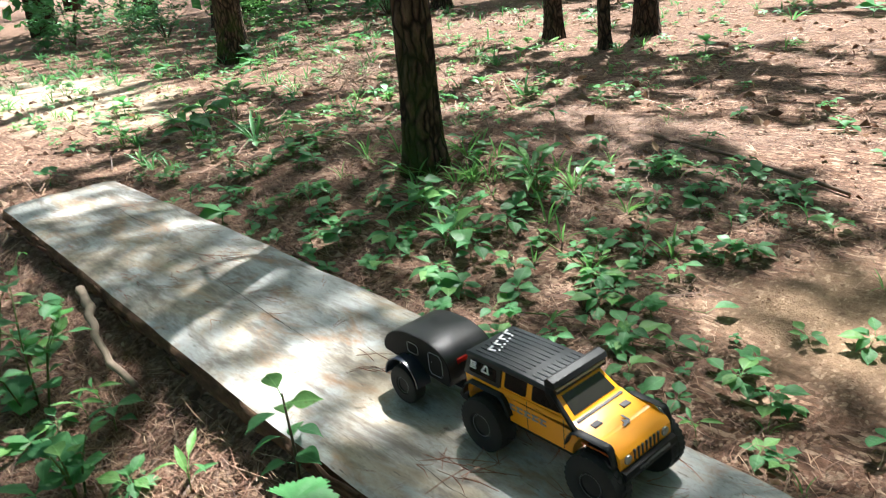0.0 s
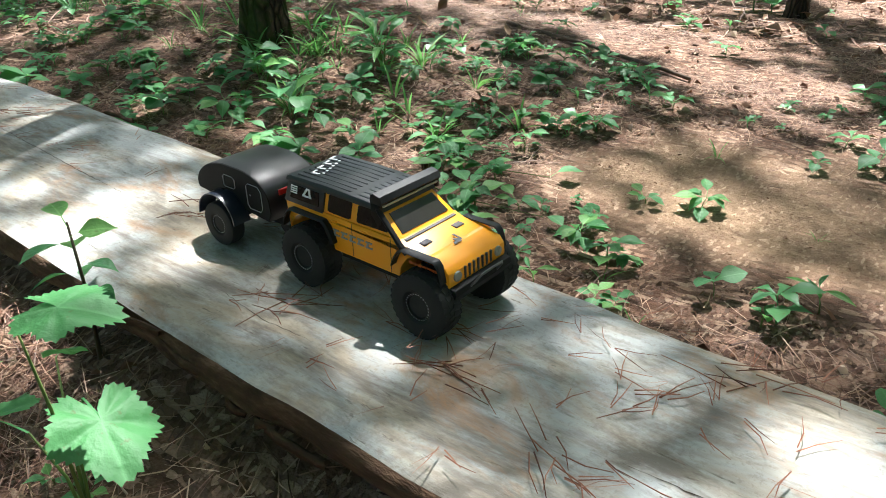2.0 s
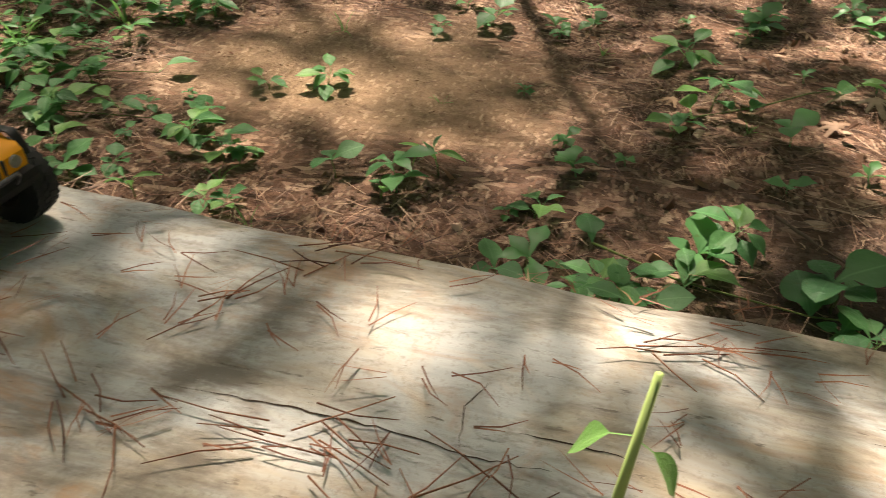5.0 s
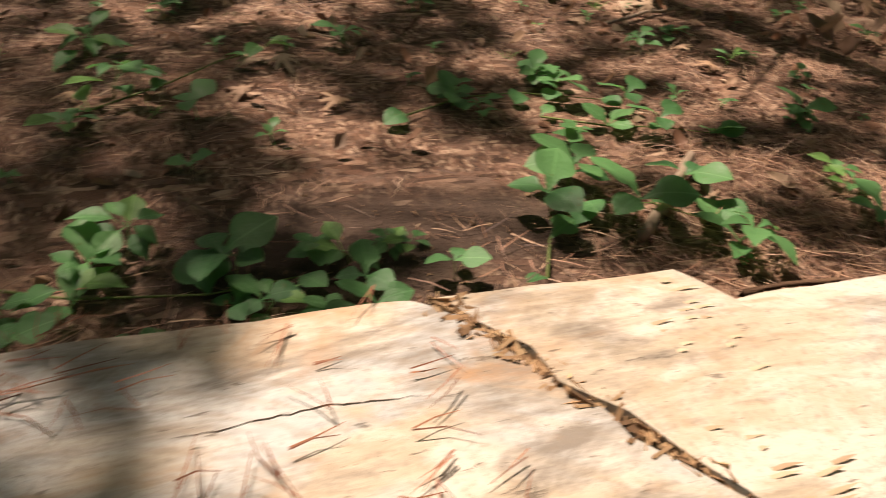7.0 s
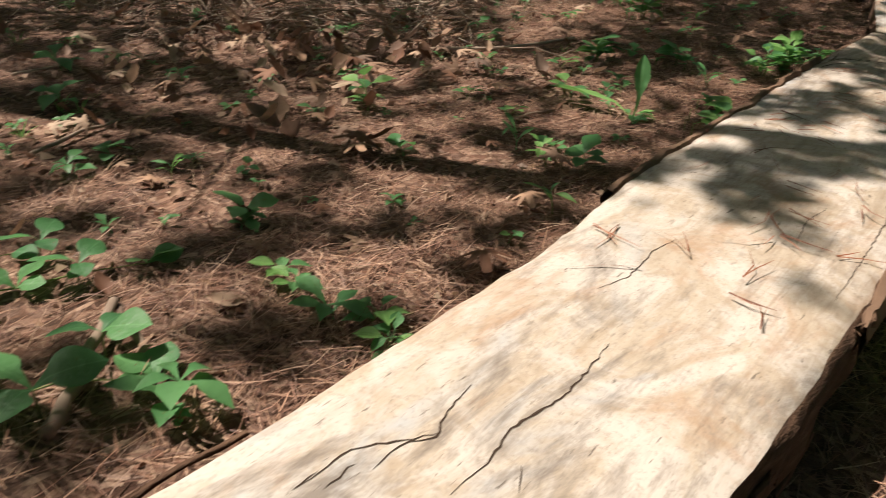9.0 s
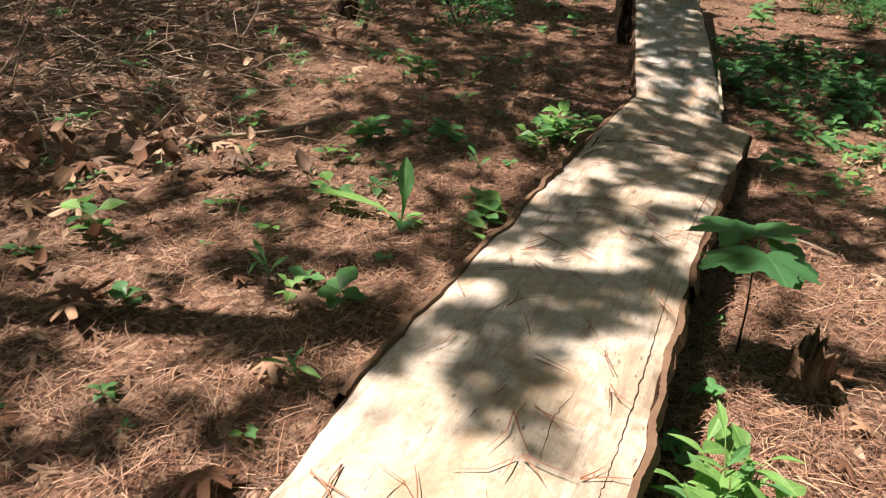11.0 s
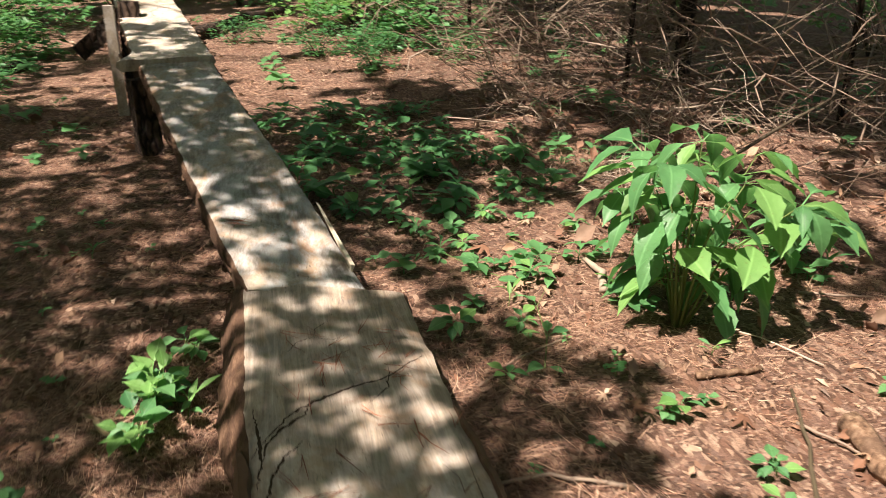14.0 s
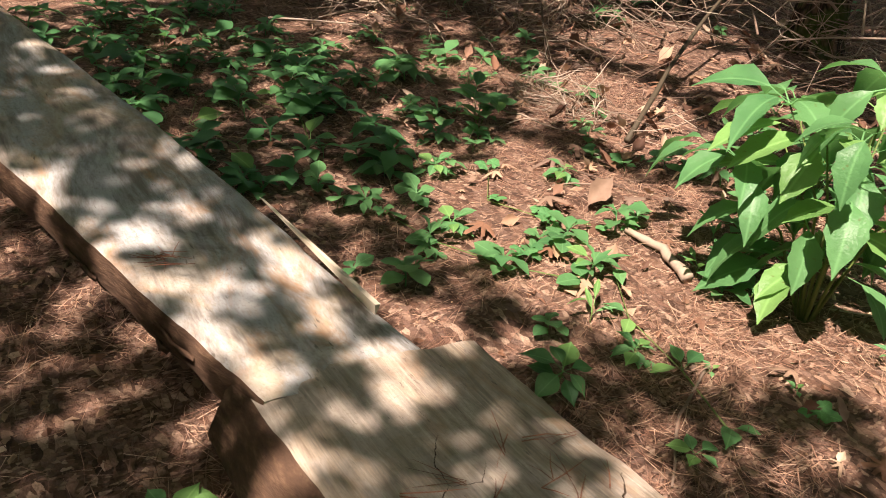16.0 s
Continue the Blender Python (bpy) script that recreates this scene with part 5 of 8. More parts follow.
    gx, gy = np.array([r.uniform(-3.2, 3.4) for _ in range(N)]), np.array([r.uniform(-1.2, 2.2) for _ in range(N)])
    warp = 0.05 * value_noise(gx * 6, gy * 6, 19)
    fleck = 0.42 * value_noise(gx * 2.6, gy * 3.2, 17) + 0.95 * value_noise((gx + warp) * 10, (gy - warp) * 14, 18) + 0.4 * value_noise(gx * 24, gy * 29, 20)
    # high thin crowns over the grey plank: their shade is even and soft
    high = (1 - step(-0.74, -0.54, gx)) * step(-3.2, -2.9, gx) * step(-0.75, -0.45, gy) * (1 - step(0.8, 1.15, gy))
    for x, y, f, s in zip(gx.tolist(), gy.tolist(), fleck.tolist(), high.tolist()):
        if x > 0.2:
            continue
        if r.random() < s:
            if r.random() < 0.3 + 0.1 * math.exp(-((x + 1.28) / 0.3) ** 4 - ((y - 0.02) / 0.2) ** 4) + 0.14 * f:
                spray(x, y, r.uniform(5.2, 7.5), r.uniform(0.035, 0.06))
            continue
        ragged = 1 + 0.5 * f
        if min(((x - a) / w) ** 2 + ((y - b) / d) ** 2 for a, b, w, d in GAPS) < ragged or f + cover(x, y) < 0.0:
            continue
        spray(x, y, r.uniform(3.0, 4.0), r.uniform(0.028, 0.05))
    # small-leaved boughs over the far half: fine bright flecks
    N = 44000
    gx, gy = np.array([r.uniform(0.2, 3.6) for _ in range(N)]), np.array([r.uniform(-1.3, 2.2) for _ in range(N)])
    warp = 0.04 * value_noise(gx * 7, gy * 7, 29)
    fleck = 0.14 * value_noise(gx * 2.2, gy * 2.6, 37) + 0.9 * value_noise((gx + warp) * 17, (gy - warp) * 24, 38) + 0.35 * value_noise(gx * 34, gy * 42, 39)
    for x, y, f in zip(gx.tolist(), gy.tolist(), fleck.tolist()):
        ragged = 1 + 0.5 * f
        if min(((x - a) / w) ** 2 + ((y - b) / d) ** 2 for a, b, w, d in GAPS) < ragged or f + cover(x, y) < 0.0:
            continue
        spray(x, y, r.uniform(2.2, 2.9), r.uniform(0.019, 0.028), tufts)
    count = 0
    while count < 6500:
        x, y = r.uniform(-11, 11), r.uniform(-5, 9)
        count += 1
        if (-3.2 < x < 3.4 and -1.2 < y < 2.2) or (x < 0.3 and y < -1.2):
            continue
        f = float(value_noise(x * 1.4, y * 1.9, 27)) + 0.5 * float(value_noise(x * 5, y * 6, 28))
        if min(((x - a) / w) ** 2 + ((y - b) / d) ** 2 for a, b, w, d in GAPS) < 1 or f < (0.15 if x > 3.3 else -0.1 if x > 0.5 else 0.05):
            continue
        spray(x, y, r.uniform(3.6, 7.0), r.uniform(0.16, 0.36))
    # unseen sprays added beyond the boards' sunny side, only to cut the skylight on them
    for _ in range(8600):
        x, y = r.uniform(-7.0, 9.5), r.uniform(-7.0, -2.0)
        open_side = max(0.0, min(1.0, (1.4 - x) / 2.0)) * 0.5 + max(0.0, (y + 2.9) / 0.9) * 0.7 + max(0.0, (-5.6 - y) / 1.4) * 0.7 + max(0.0, (x - 8.0) / 1.5) * 0.7
        if float(value_noise(x * 1.6, y * 1.8, 47)) + 0.5 * float(value_noise(x * 4.3, y * 4.9, 48)) > -0.3 + open_side:
            spray(x, y, r.uniform(4.2, 7.2), r.uniform(0.2, 0.36))
    for k, (x, y, rad, h, mat, lean) in enumerate(TREES):
        root = thing("pine_tree", (x, y, gz(x, y) - 0.03))
        pts, rr = [], []
        for i in range(26):
            t = (i / 25) ** 1.7
            z = t * h
            pts.append((lean[0] * z + 0.012 * math.sin(z * 1.7 + k), lean[1] * z + 0.012 * math.cos(z * 1.3 + k), z))
            rr.append(rad * (1.0 - 0.78 * t) * (1 + 0.55 * math.exp(-z / (rad * 1.5))))
        sides = 28
        vs, fs = tube_data(pts, rr, sides)
        out = []
        for i, v in enumerate(vs):
            ring = i // sides
            p = Vector(pts[ring])
            d = Vector(v) - p
            z = pts[ring][2]
            a = i % sides
            ripple = 1 + 0.07 * math.sin(a * 2 * math.pi / sides * 5 + k) * math.exp(-z * 3) + 0.05 * float(value_noise(a * 0.9, z * 7, k)) + 0.02 * math.sin(a * 2.3 + z * 20)
            out.append(tuple(p + d * ripple))
        put_mesh("trunk", mesh_from("trunk", out, fs, mat, True), root, "rough dark furrowed bark")
        # limbs that carry the crown, and short dead stubs lower down
        hb = Heap()
        for i in range(14):
            z = r.uniform(3.0, h * 0.96)
            a = r.uniform(0, 6.28)
            ln = r.uniform(0.7, 1.9) * (1.1 - 0.5 * z / h)
            c, s = math.cos(a), math.sin(a)
            hb.tube([(lean[0] * z, lean[1] * z, z), (c * ln * 0.5, s * ln * 0.5, z + 0.08), (c * ln, s * ln, z - 0.05)], [rad * 0.28, rad * 0.18, rad * 0.06], 5)
        for i in range(9):
            z = r.uniform(0.5, 2.6)
            a = r.uniform(0, 6.28)
            ln = r.uniform(0.1, 0.5)
            hb.tube([(0, 0, z), (math.cos(a) * ln, math.sin(a) * ln, z + r.uniform(-0.06, 0.06))], [rad * 0.14, rad * 0.04], 4)
        tagged(put_mesh("limbs", hb.mesh("limbs", M_TRUNK_D), root, "thin dark limbs"), kind="stuff")
        if heaps[k].v:
            me = heaps[k].mesh("crown", M_PINE, False)
            ob = put_mesh("crown", me, root, "loose green sprays of foliage")
            ob.matrix_basis = Matrix.Translation((-x, -y, -(gz(x, y) - 0.03)))
            tagged(ob, kind="stuff")
        girth = "stout" if rad > 0.045 else "slender"
        tagged(root, "%s pine with dark furrowed bark standing in needle litter" % girth, "tree", "pine trees of the wood")


build_trees()


# ---- litter ----
def needles(name, count, region, length, width, mat, z_of, lift, seed, keep=None, bundle=1, tilt=0.25):
    """Dry pine needles, each a thin bent blade with two quads."""
    g = np.random.default_rng(seed)
    x = g.uniform(region[0], region[1], count)
    y = g.uniform(region[2], region[3], count)
    if keep is not None:
        ok = keep(x, y, g)
        x, y = x[ok], y[ok]
    x, y = np.repeat(x, bundle), np.repeat(y, bundle)
    n = len(x)
    a = g.uniform(0, 2 * np.pi, n)
    if bundle > 1:
        a = np.repeat(a[::bundle][: n // bundle], bundle) + g.normal(0, 0.22, n)
    ln = g.uniform(length[0], length[1], n)
    bend = g.normal(0, 0.25, n)
    tl = g.normal(0, tilt, n)
    z = z_of(x, y) + lift + np.abs(g.normal(0, 0.004, n))
    P = []
    for t, b in ((0.0, 0.0), (0.5, 0.5), (1.0, 1.0)):
        aa = a + bend * b
        P.append(np.stack([x + np.cos(aa) * ln * t, y + np.sin(aa) * ln * t], -1))
    verts = np.zeros((n, 6, 3))
    for k in range(3):
        nx, ny = -np.sin(a + bend * k / 2), np.cos(a + bend * k / 2)
        w = width * (1.0, 0.9, 0.35)[k] * 0.5
        base = z_of(P[k][:, 0], P[k][:, 1]) if k else z_of(x, y)
        zz = np.maximum(base + lift * 0.6, z + np.sin(tl) * ln * (k / 2)) if k else z
        verts[:, k * 2, 0], verts[:, k * 2, 1] = P[k][:, 0] + nx * w, P[k][:, 1] + ny * w
        verts[:, k * 2 + 1, 0], verts[:, k * 2 + 1, 1] = P[k][:, 0] - nx * w, P[k][:, 1] - ny * w
        verts[:, k * 2, 2] = zz + w * 0.7
        verts[:, k * 2 + 1, 2] = zz
    b = np.arange(n)[:, None] * 6
    f = np.concatenate([b + np.array([0, 1, 3, 2]), b + np.array([2, 3, 5, 4])], 0)
    return put_mesh(name, mesh_from(name, verts.reshape(-1, 3), f, mat, False))


def off_boards(x, y):
    on_ab = (x > -2.78) & (x < 1.66) & (y > -0.1) & (y < 0.16)
    ax = 0.06 + 0.24 * (x - 1.7)
    on_c = (x >= 1.66) & (x < 4.3) & (np.abs(y - ax) < 0.02)
    return ~(on_ab | on_c)


def bare(x, y):
    """How much bare earth shows."""
    p = np.exp(-(((x + 1.12) / 0.34) ** 2 + ((y - 0.66) / 0.22) ** 2) ** 2)
    q = np.exp(-(((x + 0.44) / 0.25) ** 2 + ((y - 0.33) / 0.14) ** 2) ** 2)
    s = 0.3 * np.exp(-(((x + 1.1) / 0.6) ** 2 + ((y + 0.14) / 0.04) ** 2) ** 2)
    return np.clip(p + q + 0.8 * s, 0, 1)


def keep_near(x, y, g):
    d = 0.5 + 0.6 * value_noise(x * 2.3, y * 2.3, 31) + 0.6 * value_noise(x * 7, y * 7, 32)
    return off_boards(x, y) & (g.uniform(0, 1, len(x)) < d * (1 - 0.93 * bare(x, y)))


def keep_far(x, y, g):
    inside = (x > -2.6) & (x < 3.0) & (y > -1.1) & (y < 1.6)
    return ~inside & (g.uniform(0, 1, len(x)) < 0.55 + 0.45 * value_noise(x * 1.1, y * 1.1, 33))


tagged(needles("needle_litter", 430000, (-2.6, 3.0, -1.1, 1.6), (0.014, 0.05), 0.00078, M_NEEDLE, ground_z, 0.002, 1, keep_near), "rust-brown dry pine needles covering the ground", "pine needles", kind="stuff")
tagged(needles("needle_litter", 75000, (-7.5, 7.5, -3.0, 4.5), (0.05, 0.1), 0.003, M_NEEDLE, ground_z, 0.003, 2, keep_far), "rust-brown dry pine needles under the far trees", "pine needles", kind="stuff")


def keep_banks(x, y, g):
    return off_boards(x, y) & (g.uniform(0, 1, len(x)) < (0.45 + 0.5 * value_noise(x * 6, y * 6, 34)) * (1 - 0.8 * bare(x, y)))


tagged(needles("needle_litter", 15000, (-2.5, 1.6, -0.36, -0.1), (0.015, 0.05), 0.0012, M_NEEDLE, ground_z, 0.003, 11, keep_banks), "dry needles on the bank below the planks", "pine needles", kind="stuff")
tagged(needles("needle_litter", 12000, (-2.5, 1.6, 0.14, 0.36), (0.015, 0.05), 0.0012, M_NEEDLE, ground_z, 0.003, 12, keep_banks), "dry needles along the far side of the planks", "pine needles", kind="stuff")

BOARD_Z = lambda x, y: np.full(np.shape(x), 0.0955)


def on_boards(x, y, g):
    d = 0.55 + 0.6 * value_noise(x * 5, y * 7, 35)
    return (g.uniform(0, 1, len(x)) < d)


def b_top(x, y):
    w = np.clip((y + 0.11) / 0.26, 0, 1)
    return 0.0965 - step(0.9, 1.62, x) * (0.012 + 0.038 * (1 - w))


tagged(needles("fallen_needles", 600, (-2.6, -0.42, -0.075, 0.155), (0.014, 0.036), 0.0009, M_NEEDLE_RED, BOARD_Z, 0.0006, 3, on_boards, 2, 0.02), "reddish pine needles scattered on the grey plank", "pine needles", kind="stuff")
tagged(needles("fallen_needles", 210, (0.1, 1.55, -0.1, 0.11), (0.025, 0.06), 0.0012, M_NEEDLE_RED, b_top, 0.0006, 4, on_boards, 2, 0.02), "few brown pine needles on the sunlit plank", "pine needles", kind="stuff")


def needle_cluster(x, y, z, size, count, seed, turn):
    """A matted bunch of reddish needles lying flat."""
    r = random.Random(seed)
    h = Heap()
    for k in range(count):
        a = turn + r.gauss(0, 0.5) + (math.pi if r.random() < 0.3 else 0)
        ln = size * r.uniform(0.45, 0.9)
        px, py = r.gauss(0, size * 0.25), r.gauss(0, size * 0.14)
        b = r.gauss(0, 0.2)
        zz = r.uniform(0.0004, 0.006)
        pts = [(px + math.cos(a + b * t) * ln * t, py + math.sin(a + b * t) * ln * t, zz + 0.003 * t * r.random()) for t in (0, 0.5, 1)]
        h.tube(pts, [0.0006, 0.0005, 0.0003], 3)
    ob = put_mesh("needle_cluster", h.mesh("needle_cluster", M_NEEDLE_RED), m=Matrix.Translation((x, y, z)))
    tagged(ob, "matted bunch of reddish brown needles on the plank", "pine needles", "needle bunches on the planks", "stuff")


for i, (x, y, s, c, a) in enumerate(((-1.12, 0.0, 0.05, 12, 0.3), (-1.02, -0.03, 0.06, 9, -0.5), (-0.985, 0.06, 0.05, 7, 0.8), (-0.89, -0.02, 0.07, 13, -0.2), (-0.8, -0.045, 0.07, 18, 0.1), (-1.28, -0.01, 0.06, 12, 0.6),
                                      (-1.5, 0.05, 0.06, 10, 0.2), (-0.62, 0.0, 0.06, 10, 0.9), (-2.0, 0.1, 0.06, 10, 0.4), (-0.72, 0.1, 0.05, 8, 0.0), (-0.94, 0.12, 0.06, 10, 0.3), (1.9, 0.17, 0.045, 18, 0.9))):
    needle_cluster(x, y, 0.0948 if x < 1.7 else 0.122, s, c, 60 + i, a)


# ---- leaf shapes ----
def leaf_mesh(name, outline, mat, fold=0.25, droop=0.35, serrate=0.0, seed=0, cup=0.0, stalk=0.3):
    """A leaf with its stalk: half-widths along the blade, folded at the midrib and drooping to the tip."""
    vs, fs = [], []
    rows = [(0.0, 0.014, 0.0, 0.0)] if stalk else []
    n = len(outline)
    for i, w in enumerate(outline):
        t = i / (n - 1)
        rows.append((stalk + t, max(w * (1 + serrate * (1 if i % 2 else -1)), 0.013 if i == 0 else 0.0), stalk * 0.55 - droop * t * t + 0.12 * t, cup * math.sin(t * 6.0 + seed)))
    for x, w, z, k in rows:
        vs += [(x, -w, z + fold * w + k * w), (x, -w * 0.5, z + fold * w * 0.35), (x, 0, z), (x, w * 0.5, z + fold * w * 0.35), (x, w, z + fold * w - k * w)]
    for i in range(len(rows) - 1):
        for k in range(4):
            a = i * 5 + k
            fs.append((a, a + 5, a + 6, a + 1))
    return mesh_from(name, vs, fs, mat, True)


def lobed_mesh(name, lobes, mat, serr, seed, cup=0.12, core=0.28, n=60):
    """A palmate leaf: rim radius by angle, domed, with ribs running to the lobes."""
    r = random.Random(seed)
    rim = []
    for i in range(n):
        a = -math.pi + 2 * math.pi * i / n
        rad = 0.0
        for la, lr, lw in lobes:
            d = abs((a - la + math.pi) % (2 * math.pi) - math.pi)
            rad = max(rad, lr * max(0.0, 1 - (d / lw) ** 1.25) + core)
        if abs(abs(a) - math.pi) < 0.35:
            rad *= 0.25 + 0.75 * (math.pi - abs(a)) / 0.35 * 0.6
        rad *= 1 + serr * (1 if i % 2 else -1) + r.uniform(-0.03, 0.03)
        rim.append((a, rad))
    vs, fs = [(0.0, 0.0, 0.0)], []
    for q in (0.35, 0.7, 1.0):
        for a, rad in rim:
            w = sum(math.exp(-((a - la) / 0.22) ** 2) for la, _, _ in lobes)
            vs.append((math.cos(a) * rad * q, math.sin(a) * rad * q, 0.05 * q * (1 - w) - cup * q * q * rad + 0.03 * math.sin(a * 3 + seed) * q))
    for i in range(n):
        fs.append((0, 1 + i, 1 + (i + 1) % n))
        for k in range(2):
            a, b = 1 + k * n + i, 1 + k * n + (i + 1) % n
            fs.append((a, a + n, b + n, b))
    # the stalk, which runs into the middle of the blade
    vs = [(x + 0.5, y, z + 0.22) for x, y, z in vs] + [(0, -0.015, 0), (0, 0.015, 0), (0.25, -0.013, 0.13), (0.25, 0.013, 0.13)]
    b = len(vs) - 4
    fs += [(b, b + 2, b + 3, b + 1), (b + 2, 0, b + 3)]
    return mesh_from(name, vs, fs, mat, True)


OVATE = [0.0, 0.13, 0.24, 0.3, 0.315, 0.29, 0.23, 0.14, 0.05, 0.0]
LANCE = [0.0, 0.06, 0.1, 0.13, 0.14, 0.135, 0.115, 0.085, 0.045, 0.0]
ROUND = [0.0, 0.22, 0.36, 0.42, 0.42, 0.38, 0.3, 0.19, 0.08, 0.0]
HEART = [0.16, 0.34, 0.43, 0.46, 0.455, 0.42, 0.36, 0.27, 0.15, 0.0]
BLADE = [0.015, 0.028, 0.035, 0.038, 0.038, 0.036, 0.031, 0.023, 0.012, 0.0]
PADDLE = [0.03, 0.04, 0.06, 0.1, 0.14, 0.16, 0.16, 0.14, 0.09, 0.0]
COMPOUND = [0.0, 0.1, 0.19, 0.245, 0.265, 0.255, 0.215, 0.145, 0.06, 0.0]
L = {
    "ovate": [leaf_mesh("leaf", OVATE, m, 0.25, d, 0.0, i, 0.1) for i, (m, d) in enumerate(((M_LEAF, 0.25), (M_LEAF, 0.45), (M_LEAF_D, 0.3), (M_LEAF_L, 0.2)))],
    "lance": [leaf_mesh("leaf", LANCE, m, 0.3, d, 0.0, i, 0.1) for i, (m, d) in enumerate(((M_LEAF, 0.3), (M_LEAF_L, 0.5), (M_LEAF_L, 0.15)))],
    "light": [leaf_mesh("leaf", OVATE, M_LEAF_L, 0.25, d, 0.0, i, 0.1) for i, d in enumerate((0.2, 0.4, 0.1))],
    "round": [leaf_mesh("leaf", ROUND, m, 0.2, d, 0.04, i, 0.12) for i, (m, d) in enumerate(((M_LEAF_D, 0.3), (M_LEAF, 0.4), (M_LEAF_D, 0.15)))],
    "heart": [leaf_mesh("leaf", HEART, m, 0.1, d, 0.0, i, 0.1) for i, (m, d) in enumerate(((M_LEAF, 0.15), (M_LEAF_D, 0.25), (M_LEAF, 0.1)))],
    "blade": [leaf_mesh("blade", BLADE, m, 0.5, d, 0.0, i, 0.0, 0.0) for i, (m, d) in enumerate(((M_GRASS, 0.5), (M_GRASS, 0.9), (M_LEAF_L, 0.4)))],
    "paddle": [leaf_mesh("leaf", PADDLE, m, 0.25, d, 0.05, i, 0.25) for i, (m, d) in enumerate(((M_LEAF, 0.25), (M_LEAF_L, 0.1)))],
    "compound": [leaf_mesh("leaf", COMPOUND, m, 0.28, d, 0.07, i, 0.1) for i, (m, d) in enumerate(((M_LEAF, 0.5), (M_LEAF, 0.7), (M_LEAF_L, 0.3)))],
    "grape": [lobed_mesh("leaf", [(0, 0.3, 0.95), (1.2, 0.17, 0.85), (-1.2, 0.17, 0.85), (2.3, 0.12, 0.6), (-2.3, 0.12, 0.6)], M_GRAPE, 0.05, 1, 0.12, 0.4, 76), lobed_mesh("leaf", [(0, 0.28, 0.9), (1.15, 0.2, 0.8), (-1.25, 0.16, 0.8), (2.3, 0.14, 0.6), (-2.3, 0.1, 0.6)], M_GRAPE, 0.055, 5, 0.18, 0.39, 76)],
    "maple": [lobed_mesh("leaf", [(0, 0.62, 0.85), (0.95, 0.56, 0.75), (-0.95, 0.56, 0.75), (2.05, 0.4, 0.6), (-2.05, 0.4, 0.6)], M_LEAF_D, 0.04, 2), lobed_mesh("leaf", [(0, 0.6, 0.8), (0.9, 0.58, 0.72), (-1.0, 0.52, 0.75), (2.0, 0.36, 0.6), (-2.0, 0.4, 0.6)], M_LEAF_D, 0.04, 3)],
    "oak_dead": [lobed_mesh("leaf", [(0, 0.75, 0.35), (0.8, 0.45, 0.3), (-0.8, 0.45, 0.3), (1.7, 0.42, 0.35), (-1.7, 0.42, 0.35)], M_DEAD, 0.08, 7, 0.35), leaf_mesh("leaf", OVATE, M_DEAD, 0.6, -0.5, 0.08, 8, 0.5)],
}


def leaf_on(parent, kind, at, out, rise, size, r, roll=0.0):
    """One leaf at a point of its plant: out is the heading, rise the angle above level."""
    m = Matrix.Translation(at) @ Matrix.Rotation(out, 4, "Z") @ Matrix.Rotation(-rise, 4, "Y") @ Matrix.Rotation(roll + r.gauss(0, 0.2), 4, "X") @ Matrix.Diagonal((size, size * r.uniform(0.9, 1.1), size, 1))
    return put_mesh("leaf", r.choice(L[kind]), parent, m=m)


def stem_on(parent, paths, mat=M_STEM, name="stem"):
    h = Heap()
    for pts, r0 in paths:
        n = len(pts)
        h.tube(pts, [r0 * (1 - 0.6 * i / (n - 1)) for i in range(n)], 5)
    return put_mesh(name, h.mesh(name, mat), parent)


def seedling(kind, leaves, height, size, seed, rise=0.0):
    """A small plant: one stem with leaves near the top and a few lower down."""
    r = random.Random(seed)
    root = thing("seedling")
    lean = (r.uniform(-0.5, 0.5), r.uniform(-0.5, 0.5))
    top = (lean[0] * height, lean[1] * height, height)
    a0 = r.uniform(0, 6.28)
    for k in range(leaves):
        t = 1.0 if k < max(3, leaves * 2 // 3) else r.uniform(0.35, 0.8)
        a = a0 + 2.4 * k + r.uniform(-0.3, 0.3)
        leaf_on(root, kind, (top[0] * t, top[1] * t, top[2] * t), a, r.gauss(rise, 0.22), size * r.uniform(0.7, 1.15), r)
    stem_on(root, [([(0, 0, -0.01), (top[0] * 0.4, top[1] * 0.4, height * 0.55), top], 0.0014)])
    return root


def grass_tuft(blades, length, seed):
    r = random.Random(seed)
    root = thing("grass_tuft")
    for k in range(blades):
        a = r.uniform(0, 6.28)
        leaf_on(root, "blade", (math.cos(a) * 0.008, math.sin(a) * 0.008, -0.003), a, r.uniform(0.6, 1.4), length * r.uniform(0.6, 1.2), r)
    return root


KINDS = [
    ("low seedling with oval green leaves among dry needles", seedling("ovate", 5, 0.02, 0.04, 1)),
    ("small seedling with rounded dark green leaves", seedling("round", 5, 0.016, 0.03, 2)),
    ("three-leaved seedling with heart-shaped leaves", seedling("heart", 3, 0.026, 0.036, 3)),
    ("low leafy seedling with pointed green leaves", seedling("ovate", 8, 0.03, 0.036, 4)),
    ("bright green sprout with narrow leaves", seedling("lance", 5, 0.03, 0.045, 5, 0.3)),
    ("young vine with toothed lobed leaves", seedling("grape", 4, 0.02, 0.03, 6)),
    ("spreading seedling with many oval leaves", seedling("ovate", 10, 0.026, 0.044, 7, -0.05)),
    ("tiny pale green sprout in the litter", seedling("ovate", 4, 0.01, 0.018, 8, 0.2)),
    ("small seedling with heart-shaped dark leaves", seedling("heart", 6, 0.028, 0.034, 9)),
    ("tiny round-leaved sprout in the litter", seedling("round", 6, 0.012, 0.017, 10)),
]
